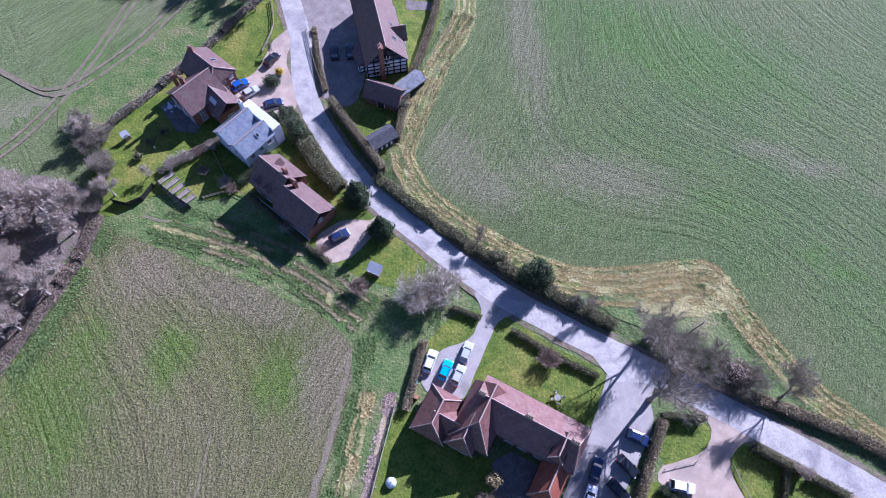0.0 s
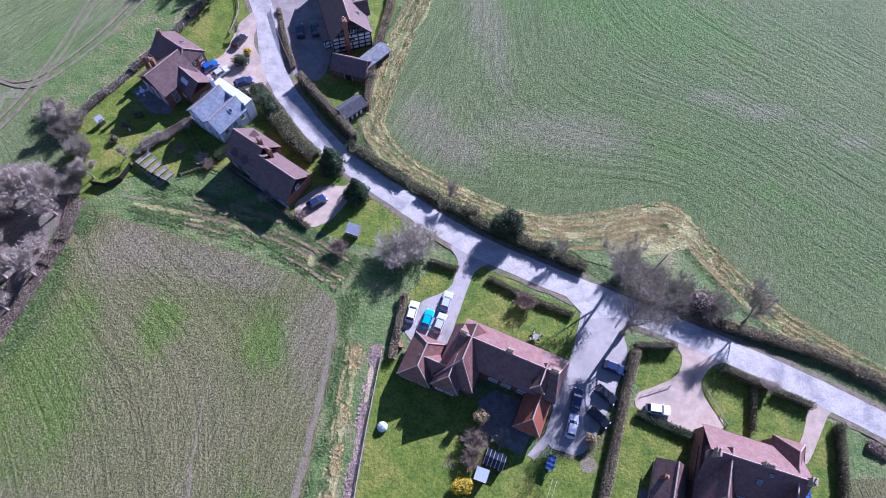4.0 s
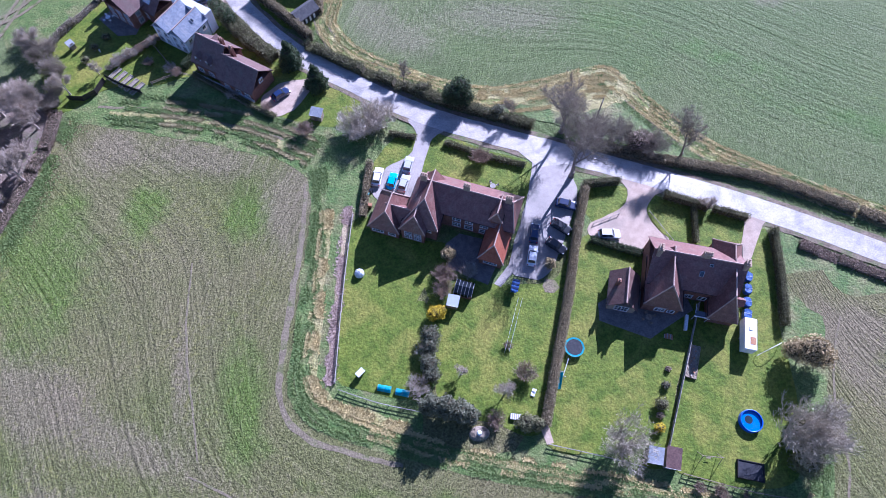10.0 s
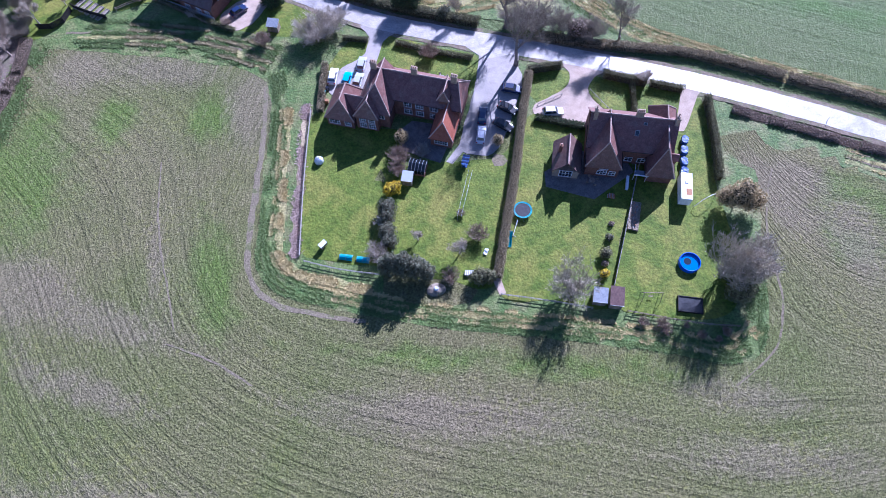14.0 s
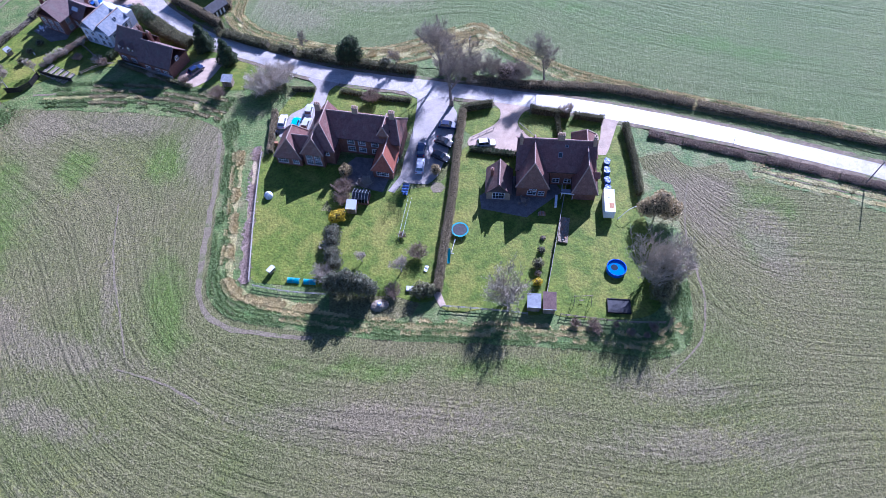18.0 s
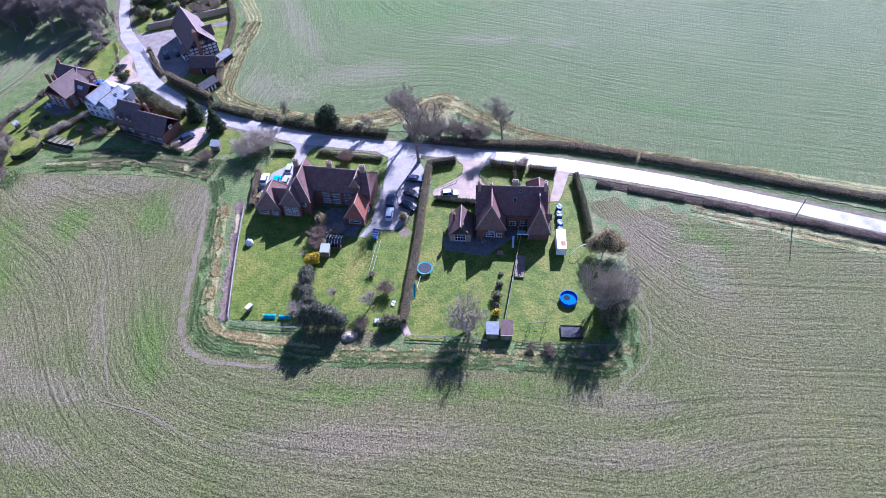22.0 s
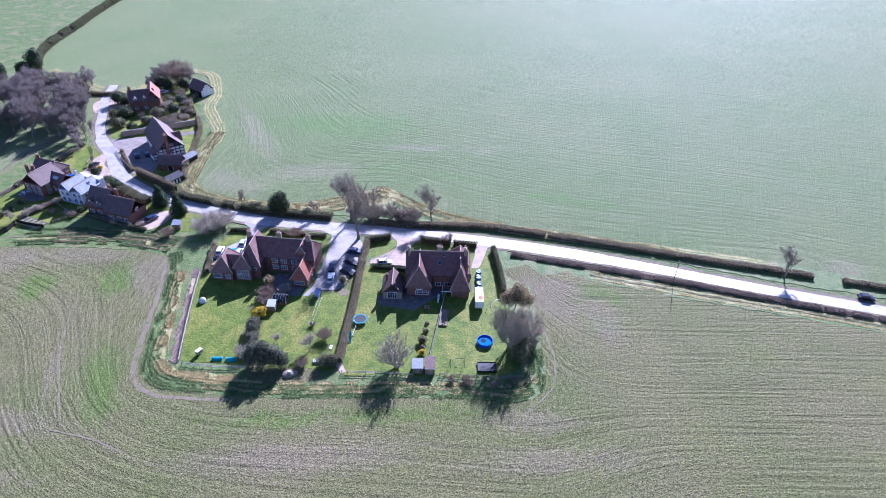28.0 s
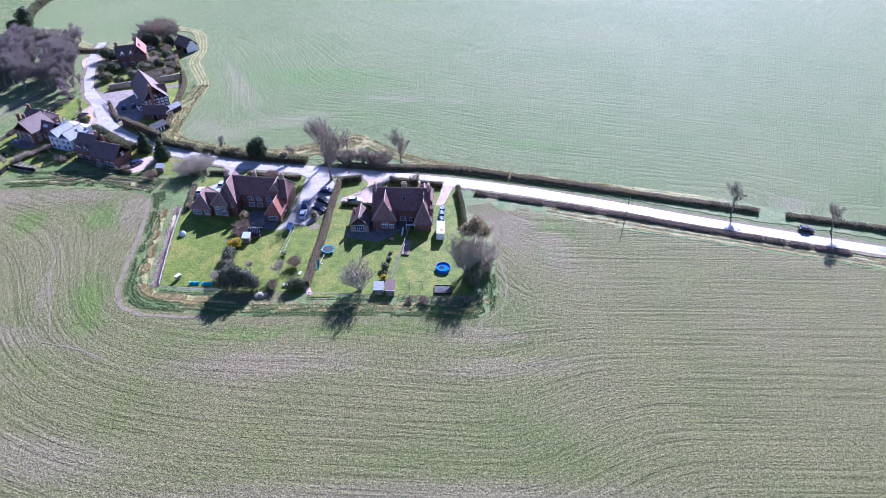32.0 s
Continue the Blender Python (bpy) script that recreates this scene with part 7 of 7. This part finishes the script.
bed = thing("raised_bed", 50.4, -12.6, 0.085, 66, "rusty brown raised vegetable bed", "raised bed")
for y0, y1 in ((-1.0, -0.92), (0.92, 1.0)):
    part("side_board", boxes((-3.1, 3.1, y0, y1, 0, 0.4)), "timber", bed)
for x0, x1 in ((-3.1, -3.02), (3.02, 3.1)):
    part("end_board", boxes((x0, x1, -0.92, 0.92, 0, 0.4)), "timber", bed)
bm = bmesh.new()
bmesh.ops.create_grid(bm, x_segments=24, y_segments=10, size=1.0, matrix=Matrix.Diagonal((3.02, 0.92, 1, 1)))
for v in bm.verts:
    v.co.z = 0.3 + 0.12 * noise.noise(v.co * 3)
part("earth", bm, "soil", bed)
for k in range(9):
    part("plant_stub", tubes(((-2.7 + 0.66 * k, 0.4 * math.sin(5 * k), 0.25), (-2.7 + 0.66 * k, 0.4 * math.sin(5 * k), 0.6), 0.05, 0.15), n=6), "orange_rust" if k % 3 else "grey_timber", bed)

pit = thing("sand_pit", 54.6, -31.8, 0.085, -18, "dark framed rectangular play pit", "play pit")
for r in ((-2.2, 2.2, -1.5, -1.38, 0, 0.45), (-2.2, 2.2, 1.38, 1.5, 0, 0.45), (-2.2, -2.08, -1.38, 1.38, 0, 0.45), (2.08, 2.2, -1.38, 1.38, 0, 0.45)):
    part("side_board", boxes(r), "black_timber", pit)
part("netting", boxes((-2.08, 2.08, -1.38, 1.38, 0.28, 0.31)), "mat_black", pit)

swing = thing("swing", 48.2, -29.0, 0.085, -12, "wooden garden swing frame without seats", "swing")
for sx in (-1.6, 1.6):
    for sy in (-0.9, 0.9):
        part("leg", tubes(((sx * 1.05, sy, 0), (sx, 0, 2.2), 0.05)), "timber", swing)
part("top_beam", tubes(((-1.8, 0, 2.2), (1.8, 0, 2.2), 0.06)), "timber", swing)
for sx in (-0.5, 0.3):
    part("rope", tubes(((sx, 0, 2.2), (sx, 0, 0.5), 0.015), n=5), "grey_timber", swing)
part("plank_seat", boxes((-0.5, 0.3, -0.1, 0.1, 0.46, 0.5)), "timber", swing)

slide = thing("slide", 25.9, -13.2, 0.08, 74, "small pale turquoise plastic slide by the hedge", "slide")
bm = bmesh.new()
rows = []
for s in np.linspace(0, 1, 8):
    x, z = 1.4 - 2.8 * s, 1.25 * (1 - s) ** 1.4 + 0.12
    rows.append([bm.verts.new((x, y, z + dz)) for y, dz in ((-0.28, 0.18), (-0.22, 0), (0.22, 0), (0.28, 0.18))])
for a, b in zip(rows, rows[1:]):
    for k in range(3):
        bm.faces.new((a[k], b[k], b[k + 1], a[k + 1]))
bmesh.ops.solidify(bm, geom=bm.faces[:], thickness=0.04)
part("chute", bm, "turquoise", slide)
for y in (-0.26, 0.26):
    part("ladder_rail", tubes(((1.9, y, 0), (1.4, y, 1.5), 0.03)), "pale_plastic", slide)
for k in range(4):
    part("rung", tubes(((1.82 - 0.1 * k, -0.26, 0.25 + 0.3 * k), (1.82 - 0.1 * k, 0.26, 0.25 + 0.3 * k), 0.025)), "pale_plastic", slide)
beam = thing("balance_beam", 27.4, -10.9, 0.08, 62, "white metal pole lying between trampoline and slide", "pole")
part("pole", tubes(((-1.6, 0, 0.5), (1.6, 0, 0.7), 0.05)), "white_paint", beam)
part("cross_foot", tubes(((-1.6, -0.5, 0.05), (-1.6, 0.5, 0.05), 0.05), ((-1.6, 0, 0.05), (-1.6, 0, 0.5), 0.04)), "white_paint", beam)
part("end_post", tubes(((1.6, 0, 0.0), (1.6, 0, 0.7), 0.04)), "white_paint", beam)

arch = thing("bent_pole", 64.5, -12.2, 0.09, 18, "long bent white pole arching over the lawn", "pole")
bm = bmesh.new()
pts = [(-2.6 + 5.2 * s, 0, 2.2 * math.sin(0.4 + 2.0 * s) - 0.2) for s in np.linspace(0, 1, 12)]
for p, q in zip(pts, pts[1:]):
    tube(bm, p, q, 0.05, n=6)
part("pole", bm, "white_paint", arch)
part("prop", tubes(((-2.6, 0, 0), (-2.6, 0, 0.7), 0.05), ((2.6, 0, 0), (2.6, 0, 1.2), 0.05)), "timber", arch)

board = thing("wall_board", 51.2, -5.4, 0.1, 68, "white painted board standing by the terrace", "board")
part("panel", boxes((-1.5, 1.5, -0.25, 0.25, 0.1, 0.8), bevel=0.03), "white_paint", board)
part("foot", boxes((-1.4, -1.2, -0.3, 0.3, 0, 0.1)), "timber", board)
part("foot", boxes((1.2, 1.4, -0.3, 0.3, 0, 0.1)), "timber", board)
canopy = thing("lean_to_canopy", 53.9, -4.4, 0.1, -20, "white framed lean-to canopy on posts", "canopy")
for sx in (-1.2, 1.2):
    part("post", tubes(((sx, -0.8, 0), (sx, -0.8, 2.1), 0.05)), "white_paint", canopy)
    part("rafter", tubes(((sx, -0.9, 2.1), (sx, 1.4, 2.5), 0.05)), "white_paint", canopy)
part("front_beam", boxes((-1.4, 1.4, -0.98, -0.82, 2.05, 2.25)), "white_paint", canopy)
part("sheet", boxes((-1.3, 1.3, -0.8, 0.2, 2.2, 2.23)), "glass", canopy)
logs = thing("log_pile", 47.4, -7.6, 0.1, -20, "stack of sawn logs on the terrace edge", "log pile")
for r in range(4):
    for c in range(8 - r):
        part("log", tubes(((-0.75 + 0.2 * c + 0.1 * r, -0.4, 0.1 + 0.17 * r), (-0.75 + 0.2 * c + 0.1 * r, 0.4, 0.1 + 0.17 * r), 0.095), n=8), "orange_rust" if (r + c) % 3 else "grey_timber", logs)

for k, (x, y, mt) in enumerate(((-6.0, 27.6, "car_black"), (-5.4, 28.6, "turquoise"), (-5.0, 26.0, "orange_rust"), (-6.6, 26.2, "car_black"), (-4.6, 29.4, "car_black"))):
    e = thing("wheelie_bin", x, y, 0.1, 20 + 30 * k, {"car_black": "black wheeled bin", "turquoise": "turquoise wheeled bin", "orange_rust": "rusty orange wheeled bin"}[mt] + " beside the garage", "bin", "wheeled bins")
    bm = boxes((-0.3, 0.3, -0.35, 0.35, 0.08, 1.0))
    for v in bm.verts:
        if v.co.z < 0.5:
            v.co.x *= 0.8
            v.co.y *= 0.8
    part("bin_body", bm, mt, e)
    part("lid", boxes((-0.32, 0.32, -0.38, 0.38, 1.0, 1.07), bevel=0.02), mt, e)
    part("handle", tubes(((-0.25, -0.4, 0.98), (0.25, -0.4, 0.98), 0.02)), mt, e)
    for s in (-0.22, 0.22):
        part("wheel", tubes(((s - 0.03, -0.3, 0.1), (s + 0.03, -0.3, 0.1), 0.1), n=10), "rubber", e)


def table_set(x, y, turn, mat, label, z=0.1):
    e = thing("garden_table", x, y, z, turn, label, "garden table")
    part("tabletop", tubes(((0, 0, 0.7), (0, 0, 0.74), 0.6), n=20), mat, e)
    for k in range(4):
        a = k * 1.5708 + 0.78
        part("leg", tubes(((0.4 * math.cos(a), 0.4 * math.sin(a), 0), (0.35 * math.cos(a), 0.35 * math.sin(a), 0.7), 0.03)), mat, e)
    for k in range(4):
        a = k * 1.5708
        c = thing("garden_chair", x + 1.05 * math.cos(a + radians(turn)), y + 1.05 * math.sin(a + radians(turn)), z, turn + math.degrees(a), label.replace("table", "chair"), "chair", "garden chairs")
        part("seat", boxes((-0.22, 0.22, -0.22, 0.22, 0.42, 0.46), bevel=0.01), mat, c)
        part("backrest", boxes((0.2, 0.24, -0.22, 0.22, 0.46, 0.9), bevel=0.01), mat, c)
        for sx in (-0.18, 0.18):
            for sy in (-0.18, 0.18):
                part("leg", tubes(((sx, sy, 0), (sx, sy, 0.42), 0.02)), mat, c)


table_set(44.6, -3.6, 10, "timber", "dark wooden table on the shaded terrace")
table_set(-62.6, 83.6, 30, "white_paint", "white metal table on the cottage terrace")
table_set(20.2, 27.6, 15, "grey_timber", "weathered wooden table on the front lawn", 0.07)
heap = thing("compost_heap", 10.4, -20.4, 0.03, 0, "brown compost heap with a grey dome lid", "compost heap")
bm = bmesh.new()
bmesh.ops.create_icosphere(bm, subdivisions=3, radius=1.0)
for v in bm.verts:
    v.co = Vector((v.co.x * 1.8, v.co.y * 1.3, max(0, v.co.z * 0.8))) + Vector((0, 0, 0.15 * noise.noise(v.co * 3)))
    v.co.z = max(v.co.z, -0.02)
part("mound", bm, "soil", heap)
part("bin_lid", tubes(((0, 0, 0.7), (0, 0, 1.1), 0.5, 0.3), n=14), "pale_plastic", heap)
pale = thing("plastic_sheet", 20.9, -14.6, 0.075, 60, "crumpled white plastic sheet by the hedge", "sheet")
bm = bmesh.new()
bmesh.ops.create_grid(bm, x_segments=14, y_segments=8, size=1.0, matrix=Matrix.Diagonal((0.7, 0.35, 1, 1)))
for v in bm.verts:
    v.co.z = 0.2 + 0.25 * noise.noise(v.co * 2.3)
bmesh.ops.solidify(bm, geom=bm.faces[:], thickness=0.03)
part("sheet_cover", bm, "pale_plastic", pale)
frame_ob = thing("cold_frame", 17.0, -18.4, 0.05, -15, "slatted pale cold frame at the garden end", "cold frame")
part("box_frame", boxes((-0.9, 0.9, -0.5, 0.5, 0, 0.5), bevel=0.02), "grey_timber", frame_ob)
for k in range(5):
    part("slat", boxes((-0.85 + 0.36 * k, -0.65 + 0.36 * k, -0.5, 0.5, 0.5, 0.53)), "pale_plastic", frame_ob)
post_box = thing("garden_post", -63.5, 73.6, 0.06, 0, "low white post on the cottage lawn", "post")
part("post", boxes((-0.1, 0.1, -0.1, 0.1, 0, 0.7), bevel=0.02), "white_paint", post_box)
part("cap", boxes((-0.14, 0.14, -0.14, 0.14, 0.7, 0.76), bevel=0.01), "white_paint", post_box)
sheet("ground_wood_floor", [(-70, 58), (-74, 49), (-75, 39), (-77, 32), (-82, 22), (-92, 4), (-130, -2), (-140, 66), (-100, 66), (-78, 64)], 0.05, "wood_floor", "brown leaf litter and dead bracken under the wood", 0.9)
shed(-69.8, 75.5, 45, 1.3, 0.9, 1.4, "timber", "lead", "small grey-roofed shed by the cottage hedge")
shed(-14.8, 49.4, -20, 2.4, 1.7, 1.8, "timber", "lead", "low grey-roofed shed beside the thicket")
for k in range(5):
    e = thing("vegetable_bed", -59.6 + 1.36 * k, 66.6 - 1.2 * k, 0.06, -41, "boarded vegetable bed in the cottage plot", "vegetable bed", "vegetable beds")
    part("edge_board", boxes((-0.5, 0.5, -1.9, -1.82, 0, 0.3), (-0.5, 0.5, 1.82, 1.9, 0, 0.3), (-0.5, -0.42, -1.82, 1.82, 0, 0.3), (0.42, 0.5, -1.82, 1.82, 0, 0.3)), "grey_timber", e)
    part("earth", boxes((-0.42, 0.42, -1.82, 1.82, 0, 0.2)), "soil", e)

# poles
def telegraph_pole(x, y, h, turn, label):
    e = thing("telegraph_pole", x, y, 0, turn, label, "telegraph pole")
    part("pole", tubes(((0, 0, -0.3), (0, 0, h), 0.15, 0.1), n=10), "bark", e)
    part("cross_arm", boxes((-0.7, 0.7, -0.06, 0.06, h - 0.5, h - 0.38)), "bark", e)
    for k in range(4):
        part("insulator", tubes(((-0.6 + 0.4 * k, 0, h - 0.38), (-0.6 + 0.4 * k, 0, h - 0.22), 0.04)), "pale_plastic", e)
    return e


telegraph_pole(116.7, -17.2, 7.6, 60, "wooden telegraph pole on the bank of the lane")
telegraph_pole(44.6, 41.0, 8.5, 60, "wooden telegraph pole beside the tall hedgerow tree")
sign = thing("road_marker", 96.2, 1.4, 0.05, 30, "thin white roadside marker post", "marker post")
part("post", boxes((-0.05, 0.05, -0.05, 0.05, 0, 1.1)), "white_paint", sign)
part("reflector", boxes((-0.04, 0.04, -0.06, -0.05, 0.8, 0.95)), "lamp_red", sign)
